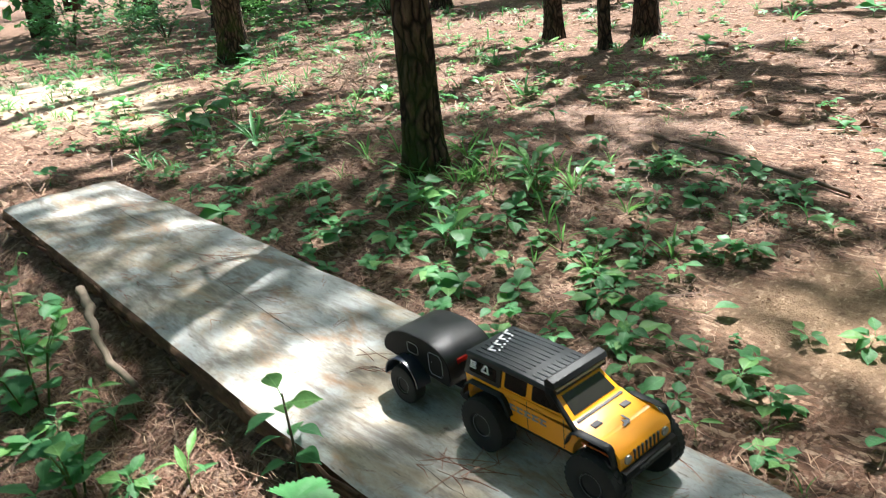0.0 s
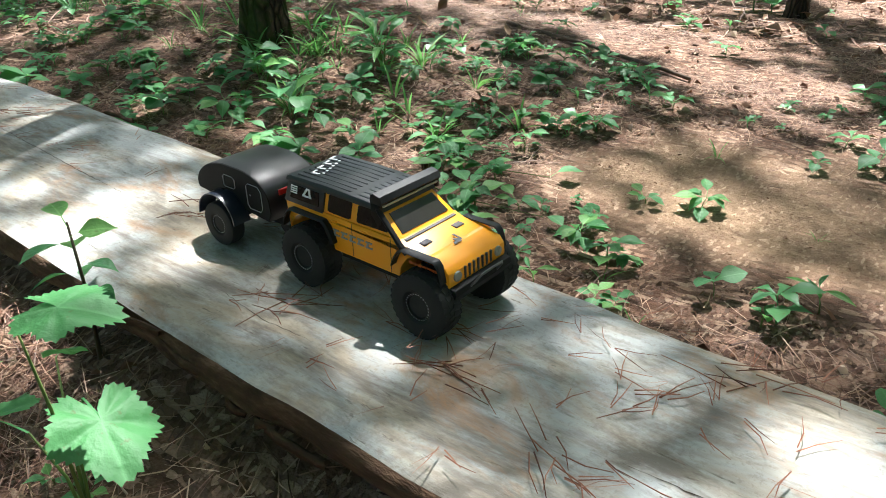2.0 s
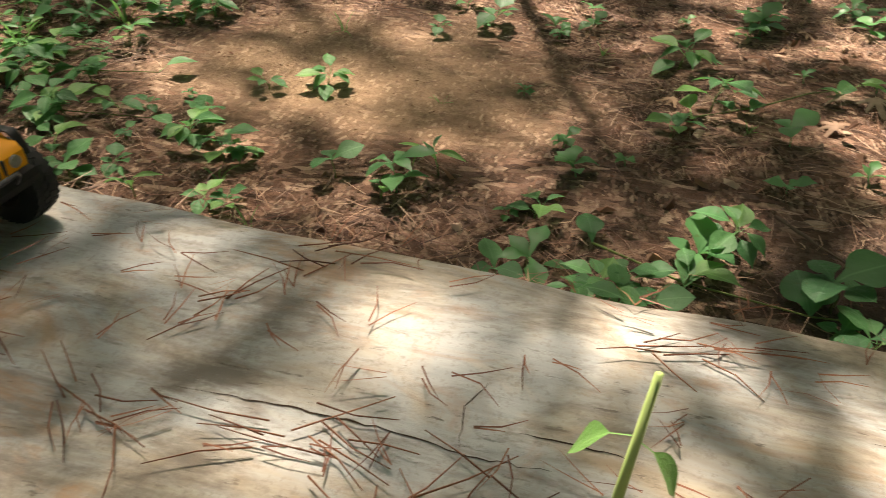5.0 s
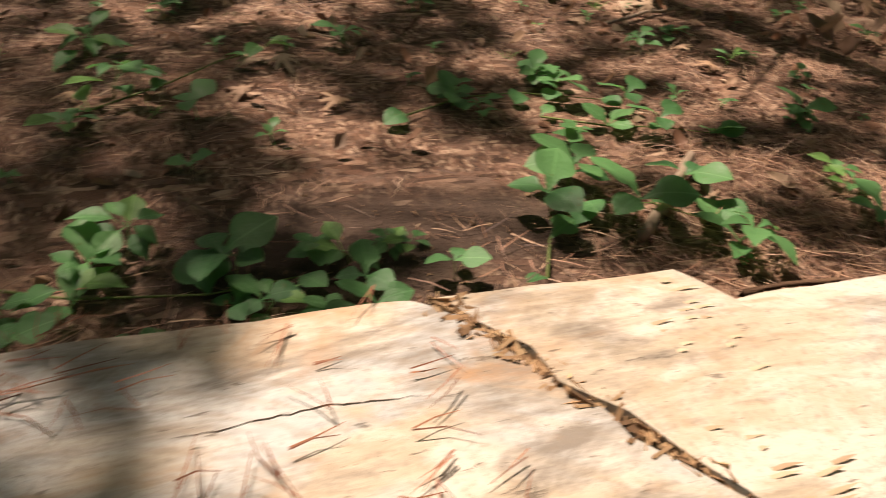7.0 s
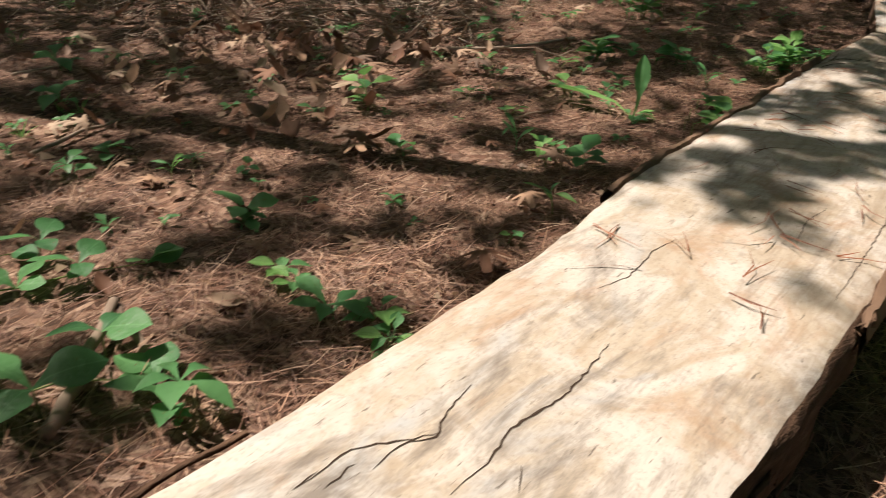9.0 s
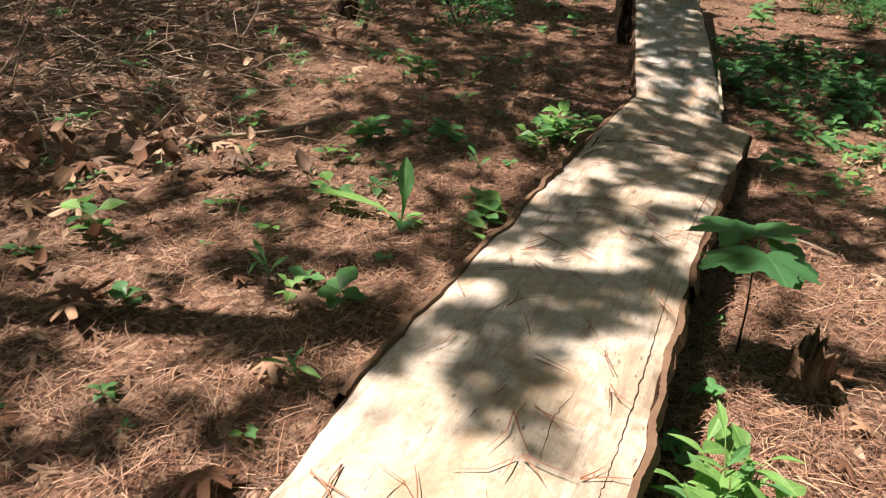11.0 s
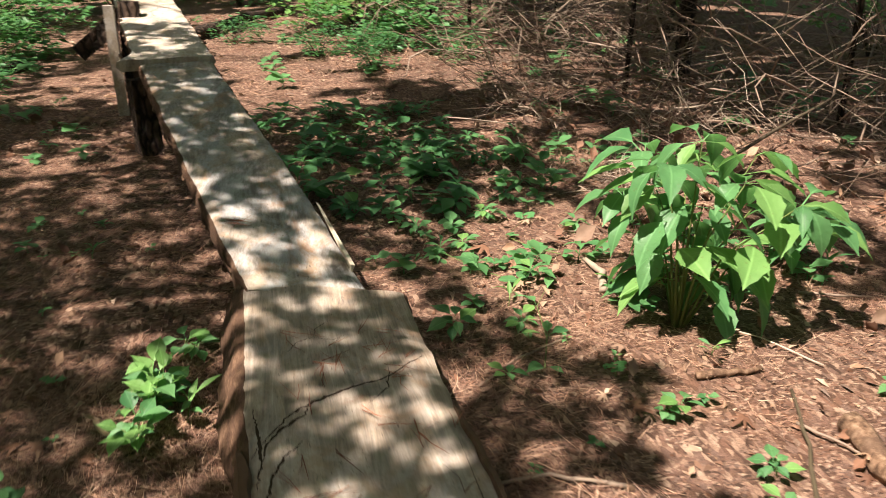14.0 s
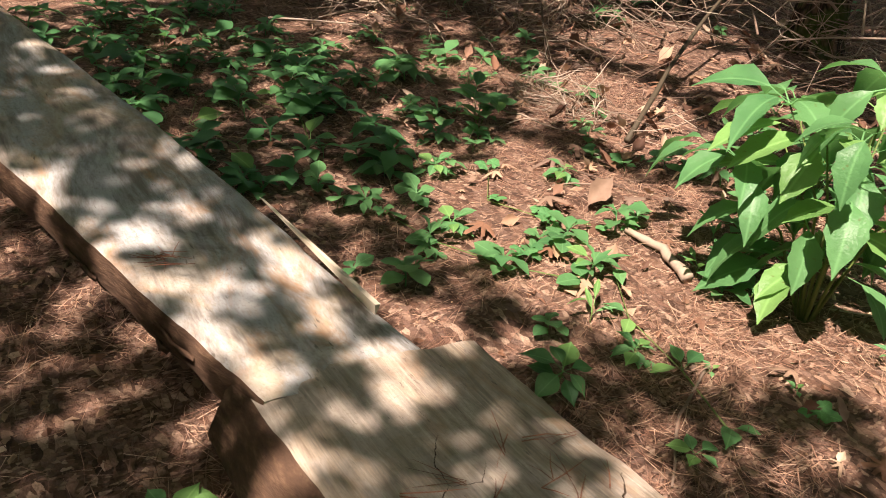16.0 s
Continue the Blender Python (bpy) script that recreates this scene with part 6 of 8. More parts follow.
for text, ob in KINDS:
    tagged(ob, text, "seedling", "seedlings on the forest floor")
    ob.location = (-9.0 + 0.3 * KINDS.index((text, ob)), -2.6, gz(-9.0 + 0.3 * KINDS.index((text, ob)), -2.6))
TUFTS = [grass_tuft(7, 0.09, 1), grass_tuft(11, 0.12, 2), grass_tuft(5, 0.06, 3)]
for i, ob in enumerate(TUFTS):
    tagged(ob, "tuft of fresh green grass blades", "grass", "grass tufts")
    ob.location = (-8.0 + 0.3 * i, -3.0, gz(-8.0 + 0.3 * i, -3.0))


def plant(kind, x, y, scale=1.0, turn=None, sink=0.0):
    src = KINDS[kind][1] if kind >= 0 else TUFTS[-kind - 1]
    t = rnd.uniform(0, 6.28) if turn is None else turn
    ob = copy_thing(src, Matrix.Translation((x, y, gz(x, y) - sink)) @ Matrix.Rotation(t, 4, "Z"))
    ob.scale = (scale, scale, scale)
    return ob


FAR, NEAR = Heap(), Heap()


def far_plant(kind, x, y, scale, heap=None):
    """Undergrowth too far off to tell apart, gathered into one mesh."""
    src = KINDS[kind][1] if kind >= 0 else TUFTS[-kind - 1]
    m = Matrix.Translation((x, y, gz(x, y))) @ Matrix.Rotation(rnd.uniform(0, 6.28), 4, "Z") @ Matrix.Scale(scale, 4)
    for c in src.children:
        w = m @ c.matrix_basis
        if c.name.startswith(("leaf", "blade")) and len(c.data.vertices) % 5 == 0 and len(c.data.vertices) <= 60:
            # a lighter leaf: every other row, edge - midrib - edge
            co = c.data.vertices
            n = len(co) // 5
            rows = sorted(set(list(range(0, n, 2 if heap else 3)) + [n - 1]))
            vs = [tuple(w @ co[i * 5 + k].co) for i in rows for k in (0, 2, 4)]
            fs = [(i * 3 + k, i * 3 + 3 + k, i * 3 + 4 + k, i * 3 + 1 + k) for i in range(len(rows) - 1) for k in (0, 1)]
            (heap or FAR).add(vs, fs)
            continue
        (heap or FAR).add([tuple(w @ v.co) for v in c.data.vertices], [tuple(p.vertices) for p in c.data.polygons])


# seedlings whose places stand out
SPOTS = [
    (6, -1.153, 0.605, 1.0), (3, -1.18, 0.39, 1.1), (3, -1.39, 0.41, 1.2), (6, -1.5, 0.47, 1.1), (4, -0.95, 0.43, 0.9), (2, -1.05, 0.39, 0.8), (7, -0.99, 0.36, 1.2), (0, -1.22, 0.58, 0.8),
    (0, -1.34, 0.93, 1.3), (6, -1.75, 1.06, 1.3), (3, -1.65, 1.18, 1.2), (1, -1.0, 0.88, 1.2), (1, -1.07, 0.82, 0.7), (3, -0.68, 0.66, 1.2), (6, -0.72, 0.82, 1.2), (2, -0.85, 0.26, 0.7), (0, -0.84, 0.37, 0.8),
    (2, -0.58, 0.31, 1.15), (3, -0.66, 0.38, 1.0), (0, -0.7, 0.3, 1.0), (2, -0.28, 0.35, 1.3), (2, -0.2, 0.33, 1.4), (8, -0.24, 0.4, 1.2), (2, -0.13, 0.36, 1.1), (2, -0.08, 0.5, 1.0), (2, -0.08, 0.58, 1.0), (8, -0.15, 0.62, 1.0), (8, -0.3, 0.6, 0.9),
    (7, 0.11, 0.5, 1.0), (0, 0.06, 0.33, 0.7), (0, 0.07, 0.24, 0.9), (6, 0.05, 0.2, 0.7), (4, 0.4, 0.24, 0.9), (7, 0.3, 0.24, 1.0), (0, 0.74, 0.64, 0.9), (0, 0.71, 0.52, 0.8), (0, 1.04, 0.62, 1.1), (3, 1.1, 0.85, 1.0), (7, 0.9, 0.7, 1.2),
    (3, 1.49, 0.3, 1.1), (4, 1.44, 0.25, 1.2), (0, 1.6, 0.57, 0.9), (0, 1.63, 0.27, 1.2), (6, 1.62, 0.245, 0.9), (2, 1.95, -0.1, 0.8), (6, 2.0, -0.3, 1.0), (2, 2.16, -0.18, 1.0), (8, 2.23, -0.18, 1.0), (8, 2.1, -0.3, 1.1), (6, 2.2, -0.4, 1.0), (8, 2.3, -0.3, 1.1),
    (5, 1.92, -0.44, 1.0), (0, 1.77, -0.4, 1.0), (6, 1.6, -0.31, 0.8), (0, 1.45, -0.24, 0.8), (5, 1.4, -0.4, 0.8), (0, 1.3, -0.45, 1.0), (6, 2.04, -0.59, 0.9), (5, 1.85, -0.33, 0.9), (8, 1.7, -0.25, 0.8), (5, 0.62, -0.17, 0.7), (7, 0.8, -0.16, 0.9), (5, 0.5, -0.15, 0.8),
    (6, -1.72, 0.36, 1.2), (8, -1.62, 0.42, 1.2), (3, -1.8, 0.48, 1.3), (6, -1.95, 0.42, 1.4), (8, -1.3, 0.3, 1.0), (3, -1.55, 0.3, 1.0), (3, -1.45, 0.62, 1.0), (0, -1.6, 0.75, 1.1), (6, -1.9, 0.8, 1.1),
    (0, -1.5, -0.2, 1.0), (6, -1.65, -0.22, 1.0), (3, -1.8, -0.18, 1.2), (2, -1.72, -0.3, 1.1), (8, -1.95, -0.25, 1.2), (4, -1.58, -0.17, 1.2), (3, -2.1, -0.2, 1.2), (2, -2.0, -0.35, 1.3), (0, -1.4, -0.3, 1.0), (4, -2.2, -0.14, 1.2), (6, -1.85, -0.4, 1.2), (7, -1.35, -0.2, 1.0), (3, -1.62, -0.42, 1.0),
]
for k, x, y, s in SPOTS:
    plant(k, x, y, s * (0.78 if x < -1.1 else 0.9))
# the rest of the undergrowth, thicker towards the far side
made = 0
while made < 520:
    x, y = rnd.uniform(-3.2, 3.4), rnd.uniform(-1.2, 2.1)
    near = -0.16 < y < 0.22 and x < 1.8
    ramp = x > 1.6 and abs(y - (0.06 + 0.24 * (x - 1.7))) < 0.2
    thick = 0.5 + 0.5 * float(value_noise(x * 1.6, y * 1.6, 44)) + (0.35 if x < -1.3 and y > 0.3 else 0) - 0.6 * float(bare(np.array([x]), np.array([y]))[0])
    made += 1
    if near or ramp or rnd.random() > thick:
        continue
    if -1.3 < x < 2.2 and -0.6 < y < 0.95:
        plant(rnd.choice((0, 1, 3, 4, 7, 7, 8, 9, 9, 0)), x, y, rnd.uniform(0.6, 1.15))
    else:
        far_plant(rnd.choice((0, 1, 3, 4, 7, 7, 8, 9, 9, 0)), x, y, rnd.uniform(0.6, 1.15), NEAR)
for i in range(120):
    x, y = rnd.uniform(-7, 7), rnd.uniform(-2.5, 4.5)
    if (-3.0 < x < 3.2 and -1.1 < y < 2.0) or (x > 2 and 0 < y < 1.2):
        continue
    far_plant(rnd.choice((0, 3, 6, 8, 5)), x, y, rnd.uniform(1.2, 2.4))
for i in range(40):
    a, d = rnd.uniform(0, 6.28), abs(rnd.gauss(0, 0.26))
    plant(rnd.choice((-1, -2, -3)), -2.05 + math.cos(a) * d * 1.1, 0.72 + math.sin(a) * d * 0.8, rnd.uniform(0.4, 0.75))
for i in range(40):
    x, y = rnd.uniform(-2.6, 2.6), rnd.uniform(0.25, 1.6)
    plant(rnd.choice((-1, -3)), x, y, rnd.uniform(0.2, 0.42))
for i in range(1150):
    x, y = rnd.uniform(-9.5, -2.7), rnd.uniform(0.35, 4.6)
    if rnd.random() < 0.35 + 0.6 * float(value_noise(x * 0.7, y * 0.9, 48)) + (0.25 if x < -5 else 0):
        far_plant(rnd.choice((-1, -2, 0, 3, 6, 4, 3, 5, 8)), x, y, rnd.uniform(0.5, 1.05))
for i in range(330):
    x, y = rnd.uniform(2.6, 9.5), rnd.uniform(-2.6, 3.2)
    if abs(y - (0.06 + 0.24 * (x - 1.7))) > 0.25:
        far_plant(rnd.choice((0, 3, 6, 8, 5, 3)), x, y, rnd.uniform(0.8, 2.0))
tagged(put_mesh("undergrowth", FAR.mesh("undergrowth", M_LEAF)), "scattered green undergrowth between the far trees", "undergrowth", kind="stuff")
for x, y, s in ((-1.68, 0.3, 1.2), (-1.78, 0.38, 1.3), (-1.9, 0.34, 1.3), (-2.05, 0.36, 1.2), (-2.2, 0.42, 1.2), (-1.58, 0.36, 1.1), (-1.5, 0.3, 1.0), (-1.35, 0.34, 1.0), (-1.42, 0.5, 1.2), (-1.55, 0.55, 1.2), (-1.7, 0.5, 1.2), (-1.82, 0.6, 1.3), (-1.25, 0.47, 1.0), (-2.35, 0.5, 1.2), (-2.5, 0.6, 1.2), (-2.3, 0.34, 1.2), (-2.6, 0.45, 1.2), (-2.7, 0.7, 1.3), (-1.95, 0.66, 1.2), (-2.9, 0.5, 1.3), (-1.66, 0.86, 1.1), (-1.5, 0.95, 1.0)):
    plant(rnd.choice((3, 6, 8, 0, 5)), x, y, s * 0.75)

# the green carpet between the pine and the grey plank
for i in range(420):
    x, y = rnd.uniform(-2.7, -1.1), rnd.uniform(0.22, 1.15)
    if rnd.random() < 0.55 + 0.7 * float(value_noise(x * 3, y * 3, 71)) - 0.8 * float(bare(np.array([x]), np.array([y]))[0]):
        kind = rnd.choice((0, 1, 3, 5, 6, 8, 9, 7, 4, 1, 9, 5))
        if x > -2.1 and y < 0.62:
            plant(kind, x, y, rnd.uniform(0.45, 0.88))
        else:
            far_plant(kind, x, y, rnd.uniform(0.45, 0.9), NEAR)
for i in range(60):
    x, y = rnd.uniform(-2.5, -1.3), rnd.uniform(-0.55, -0.15)
    plant(rnd.choice((0, 3, 6, 8, 4, 9, 4)), x, y, rnd.uniform(0.4, 0.85))
for i in range(70):
    x, y = rnd.uniform(-1.1, 0.2), rnd.uniform(0.24, 1.3)
    if rnd.random() > float(bare(np.array([x]), np.array([y]))[0]):
        far_plant(rnd.choice((0, 1, 3, 7, 8, 9, 9, 2)), x, y, rnd.uniform(0.6, 1.0), NEAR)
for i in range(90):
    x, y = rnd.uniform(0.1, 2.4), rnd.uniform(0.26, 1.2)
    if abs(y - (0.06 + 0.24 * (x - 1.7))) > 0.25:
        far_plant(rnd.choice((0, 1, 3, 7, 8, 9, 9, 4, 7, 1)), x, y, rnd.uniform(0.5, 0.95), NEAR)
for i in range(80):
    x, y = rnd.uniform(1.6, 3.2), rnd.uniform(-1.0, -0.12)
    far_plant(rnd.choice((0, 1, 3, 5, 8, 9, 6, 4)), x, y, rnd.uniform(0.6, 1.1), NEAR)
# shade beside the ramp is partly put into the leaf colour, the deep green
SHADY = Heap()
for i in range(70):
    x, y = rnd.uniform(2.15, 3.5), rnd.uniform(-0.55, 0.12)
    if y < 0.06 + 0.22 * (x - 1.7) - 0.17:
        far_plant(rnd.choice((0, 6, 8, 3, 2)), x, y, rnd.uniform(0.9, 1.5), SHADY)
tagged(put_mesh("ground_cover", SHADY.mesh("ground_cover", M_LEAF_D)), "broad leaves beside the ramp in a green darkened for the shade", "ground cover", kind="stuff")
tagged(put_mesh("ground_cover", NEAR.mesh("ground_cover", M_LEAF)), "thick carpet of small green seedlings and sprouts", "ground cover", kind="stuff")
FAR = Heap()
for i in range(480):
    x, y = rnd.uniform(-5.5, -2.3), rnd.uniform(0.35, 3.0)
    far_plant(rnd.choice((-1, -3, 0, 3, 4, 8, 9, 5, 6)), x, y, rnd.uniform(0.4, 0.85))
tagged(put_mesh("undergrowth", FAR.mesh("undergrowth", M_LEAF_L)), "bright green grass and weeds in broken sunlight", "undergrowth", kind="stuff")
# the fringe of leaves along the far edge of the grey plank
for i in range(26):
    x = rnd.uniform(-0.8, -0.4)
    plant(rnd.choice((2, 0, 8, 2, 3)), x, rnd.uniform(0.19, 0.33), rnd.uniform(0.45, 0.75))


# ---- plants that stand out ----
def buckeye(x, y):
    """Tall seedling cluster with whorls of drooping pointed leaflets."""
    r = random.Random(77)
    root = thing("leafy_shrub", (x, y, gz(x, y) - 0.005))
    tops = [(0.0, 0.0, 0.31), (0.09, 0.05, 0.27), (-0.03, 0.08, 0.28), (0.14, -0.06, 0.24), (-0.06, -0.05, 0.26), (0.05, -0.14, 0.27), (0.2, -0.12, 0.2), (-0.06, -0.16, 0.22), (0.13, 0.06, 0.19), (0.02, -0.03, 0.2), (-0.02, -0.22, 0.17), (0.1, -0.2, 0.18), (0.22, -0.02, 0.16), (0.04, 0.03, 0.24)]
    for tx, ty, tz in tops:
        tz *= 1.1
        mid = (tx * 0.35, ty * 0.35, tz * 0.6)
        stem_on(root, [([(tx * 0.05, ty * 0.05, 0.0), mid, (tx, ty, tz)], 0.0028)])
        head = math.atan2(ty, tx) + r.uniform(-0.4, 0.4)
        for k in range(5):
            a = head + (k - 2) * 0.95 + r.uniform(-0.2, 0.2)
            leaf_on(root, "compound", (tx, ty, tz), a, r.uniform(-0.75, 0.1), r.uniform(0.066, 0.1) * (0.75 if abs(k - 2) == 2 else 1), r)
        for t in (0.25, 0.42, 0.6, 0.8):
            a = head + r.uniform(-2, 2)
            leaf_on(root, "compound", (tx * t, ty * t, tz * (t + 0.1)), a, r.uniform(-0.7, 0.0), r.uniform(0.07, 0.1), r)
    tagged(root, "bushy shrub with drooping pointed bright green leaflets", "shrub")


buckeye(1.53, -0.575)


def maple_seedling(x, y, h, size, seed, count=5, kind="maple"):
    r = random.Random(seed)
    root = thing("seedling", (x, y, gz(x, y) - 0.005))
    top = (-0.055, 0.012, h) if kind == "maple" else (0.0, 0.0, h)
    stem_on(root, [([(0, 0, 0), (top[0] * 0.3, 0.004, h * 0.5), top], 0.0018)], M_STEM_D)
    for k in range(count):
        a = seed + k * 2 * math.pi / count + r.uniform(-0.2, 0.2)
        leaf_on(root, kind, top, a, r.uniform(-0.25, 0.05), size * r.uniform(0.8, 1.1), r)
    return root


tagged(maple_seedling(0.755, -0.19, 0.165, 0.066, 1, 5), "maple seedling with broad lobed deep green leaves", "seedling")


def leafy_herb(x, y, seed, stems, height, size, kinds, label):
    """Several stems with leaves all the way up."""
    r = random.Random(seed)
    root = thing("leafy_herb", (x, y, gz(x, y) - 0.005))
    for s in range(stems):
        a = r.uniform(0, 6.28)
        d = r.uniform(0.01, 0.06) * height / 0.12
        h = height * r.uniform(0.6, 1.1)
        top = (math.cos(a) * d, math.sin(a) * d, h)
        stem_on(root, [([(top[0] * 0.2, top[1] * 0.2, 0), (top[0] * 0.5, top[1] * 0.5, h * 0.6), top], 0.0018)])
        n = r.randint(5, 8)
        for k in range(n):
            t = 0.3 + 0.7 * k / (n - 1)
            b = k * 2.4 + s + r.uniform(-0.3, 0.3)
            leaf_on(root, r.choice(kinds), (top[0] * t, top[1] * t, h * t), b, r.uniform(-0.1, 0.6), size * r.uniform(0.7, 1.15), r)
    return tagged(root, label, "herb")


leafy_herb(0.38, -0.215, 5, 17, 0.115, 0.036, ("lance", "light", "lance"), "lush herb with bright oval leaves beside the plank")
leafy_herb(0.33, -0.27, 15, 12, 0.1, 0.038, ("lance", "light", "lance"), "lush herb with bright narrow leaves beside the plank")
leafy_herb(-2.02, 0.56, 8, 3, 0.08, 0.06, ("lance", "ovate"), "clump of long green leaves at the tree foot")
leafy_herb(-1.86, 0.5, 9, 3, 0.06, 0.06, ("paddle", "ovate"), "clump of broad green leaves at the tree foot")
leafy_herb(-1.88, 0.76, 10, 4, 0.09, 0.06, ("lance", "paddle"), "clump of long green leaves near the pine")
leafy_herb(-1.95, -0.24, 18, 4, 0.2, 0.036, ("ovate", "heart"), "tall weed with oval green leaves beside the plank")
leafy_herb(-2.2, -0.25, 19, 4, 0.18, 0.034, ("ovate", "lance"), "tall weed with oval green leaves beside the plank")
leafy_herb(-1.7, -0.26, 20, 4, 0.09, 0.03, ("ovate", "heart"), "weed with heart-shaped green leaves on bare soil")
leafy_herb(-3.5, 0.87, 21, 2, 0.2, 0.07, ("ovate",), "sunlit weed with pale oval leaves")
leafy_herb(-3.6, 0.5, 22, 3, 0.12, 0.05, ("ovate", "lance"), "sunlit weed with pale oval leaves")


def blade_plant(x, y):
    """One long paddle leaf, one upright blade and broad leaves from one crown."""
    r = random.Random(3)
    root = thing("broadleaf_weed", (x, y, gz(x, y)))
    for kind, a, rise, size in (("paddle", 1.75, 0.04, 0.125), ("paddle", 0.4, 1.3, 0.085), ("ovate", -0.5, 0.12, 0.035), ("ovate", -1.6, 0.1, 0.035), ("ovate", -2.6, 0.08, 0.03), ("ovate", 3.6, 0.1, 0.03), ("ovate", 1.3, 0.15, 0.03), ("light", -0.9, 0.2, 0.035), ("ovate", -2.0, 0.15, 0.03)):
        leaf_on(root, kind, (0, 0, 0.002), a, rise, size, r)
    tagged(root, "weed with one long pale leaf and an upright blade", "weed")


blade_plant(0.86, 0.36)
for x, y, a, size in ((1.0, 0.27, -1.9, 0.062), (0.93, 0.255, -1.2, 0.066), (0.86, 0.235, -1.7, 0.048), (0.83, 0.21, -2.2, 0.05)):
    leaf = thing("broadleaf_weed", (x, y + 0.03, gz(x, y + 0.03)))
    leaf_on(leaf, "light", (0, 0, 0.025), a, 0.05, size, rnd)
    stem_on(leaf, [([(0, 0, 0), (0.002, 0.001, 0.026)], 0.0014)])
    tagged(leaf, "single broad green leaf on a short stalk", "weed")
plant(2, 0.98, 0.28, 1.0)
plant(8, 0.93, 0.24, 0.9)


def dark_stem(x, y, h, seed, size, kind, label, mat=M_STEM_D):
    """An upright stem with leaves in a spiral."""
    r = random.Random(seed)
    root = thing("sapling", (x, y, gz(x, y) - 0.005))
    stem_on(root, [([(0, 0, 0), (0.004, 0.002, h * 0.5), (-0.003, 0.004, h)], 0.0026)], mat)
    n = 10
    for k in range(n):
        t = 0.35 + 0.63 * k / (n - 1)
        leaf_on(root, kind, (0, 0.002, h * t), seed + k * 2.2, r.uniform(-0.2, 0.2), size * r.uniform(0.8, 1.1), r)
    return tagged(root, label, "sapling")


dark_stem(-1.432, -0.108, 0.14, 2, 0.036, "ovate", "dark upright sapling with oval leaves at the plank edge")


def grape_plant():
    r = random.Random(9)
    root = thing("grape_vine", (-1.262, -0.212, gz(-1.262, -0.212)))
    tips = [((-0.02, 0.025, 0.107), -0.25, -0.3, 0.07), ((-0.004, -0.006, 0.19), 0.7, -0.05, 0.056), ((-0.03, -0.01, 0.095), 3.5, -0.3, 0.06), ((-0.06, 0.03, 0.12), 2.4, -0.7, 0.028), ((0.05, -0.05, 0.06), -0.9, -0.25, 0.045), ((-0.07, -0.07, 0.06), 4.0, -0.2, 0.04)]
    for p, a, rise, size in tips:
        stem_on(root, [([(0, 0, 0), (p[0] * 0.3, p[1] * 0.3, p[2] * 0.65), p], 0.0018)])
        leaf_on(root, "grape", p, a, rise, size, r)
    tagged(root, "wild grape vine with large toothed lobed leaves", "vine")


grape_plant()


M_STEM_L = litter_material("pale_green_stem", (0.36, 0.48, 0.16), (0.42, 0.55, 0.2), rough=0.5)


def cut_stem():
    """A snapped green stem with two small leaves, close to the planks."""
    r = random.Random(4)
    root = thing("cut_stem", (-0.752, -0.108, -0.012))
    stem_on(root, [([(0, 0, 0), (0.004, 0.008, 0.12), (0.006, 0.014, 0.215), (0.009, 0.016, 0.262)], 0.003)], M_STEM_L)
    leaf_on(root, "light", (0.006, 0.014, 0.24), 2.9, -0.9, 0.02, r)
    leaf_on(root, "light", (0.007, 0.015, 0.238), -0.1, -1.0, 0.018, r)
    leaf_on(root, "ovate", (0.004, 0.01, 0.17), 3.1, -0.15, 0.05, r)
    leaf_on(root, "ovate", (0.004, 0.01, 0.16), 0.2, -0.3, 0.045, r)
    tagged(root, "snapped green stem with small leaves", "stem")


cut_stem()


def creeper(points, seed, kind, size, label):
    """A thin runner on the ground with leaves standing along it."""
    r = random.Random(seed)
    root = thing("creeper", (points[0][0], points[0][1], gz(*points[0])))
    o = points[0]
    base = gz(*o)
    pts = [(x - o[0], y - o[1], gz(x, y) - base + 0.008) for x, y in points]
    stem_on(root, [(pts, 0.0014)])
    for p in pts:
        for k in range(r.randint(1, 3)):
            leaf_on(root, kind, p, r.uniform(0, 6.28), r.uniform(-0.05, 0.35), size * r.uniform(0.7, 1.2), r)
    return tagged(root, label, "creeper", "runners on the ground")


creeper([(-0.33, 0.25), (-0.3, 0.31), (-0.24, 0.36), (-0.17, 0.35), (-0.12, 0.3)], 1, "heart", 0.028, "runner with broad heart-shaped green leaves")
creeper([(-0.2, 0.56), (-0.13, 0.52), (-0.07, 0.5), (-0.02, 0.47)], 2, "heart", 0.027, "runner with heart-shaped green leaves")
creeper([(-0.36, 0.58), (-0.28, 0.62), (-0.2, 0.63), (-0.1, 0.6)], 3, "heart", 0.027, "runner with heart-shaped green leaves")
creeper([(-0.78, 0.34), (-0.7, 0.31), (-0.6, 0.29), (-0.53, 0.3)], 4, "heart", 0.03, "runner with heart-shaped green leaves at the plank")
creeper([(-1.62, 0.36), (-1.5, 0.42), (-1.42, 0.4), (-1.3, 0.44)], 5, "ovate", 0.038, "runner with many small oval leaves")
creeper([(-1.75, 0.62), (-1.6, 0.57), (-1.45, 0.52), (-1.36, 0.55)], 6, "ovate", 0.036, "runner with many small oval leaves")
creeper([(1.75, -0.36), (1.85, -0.3), (1.97, -0.26), (2.1, -0.24), (2.25, -0.26)], 7, "heart", 0.04, "runner with green leaves in sunlight")
creeper([(1.85, -0.5), (1.95, -0.45), (2.05, -0.42), (2.15, -0.5)], 8, "grape", 0.028, "creeping vine with small lobed leaves in sunlight")
creeper([(1.45, -0.3), (1.55, -0.34), (1.66, -0.36), (1.75, -0.42)], 9, "ovate", 0.034, "runner with oval green leaves")
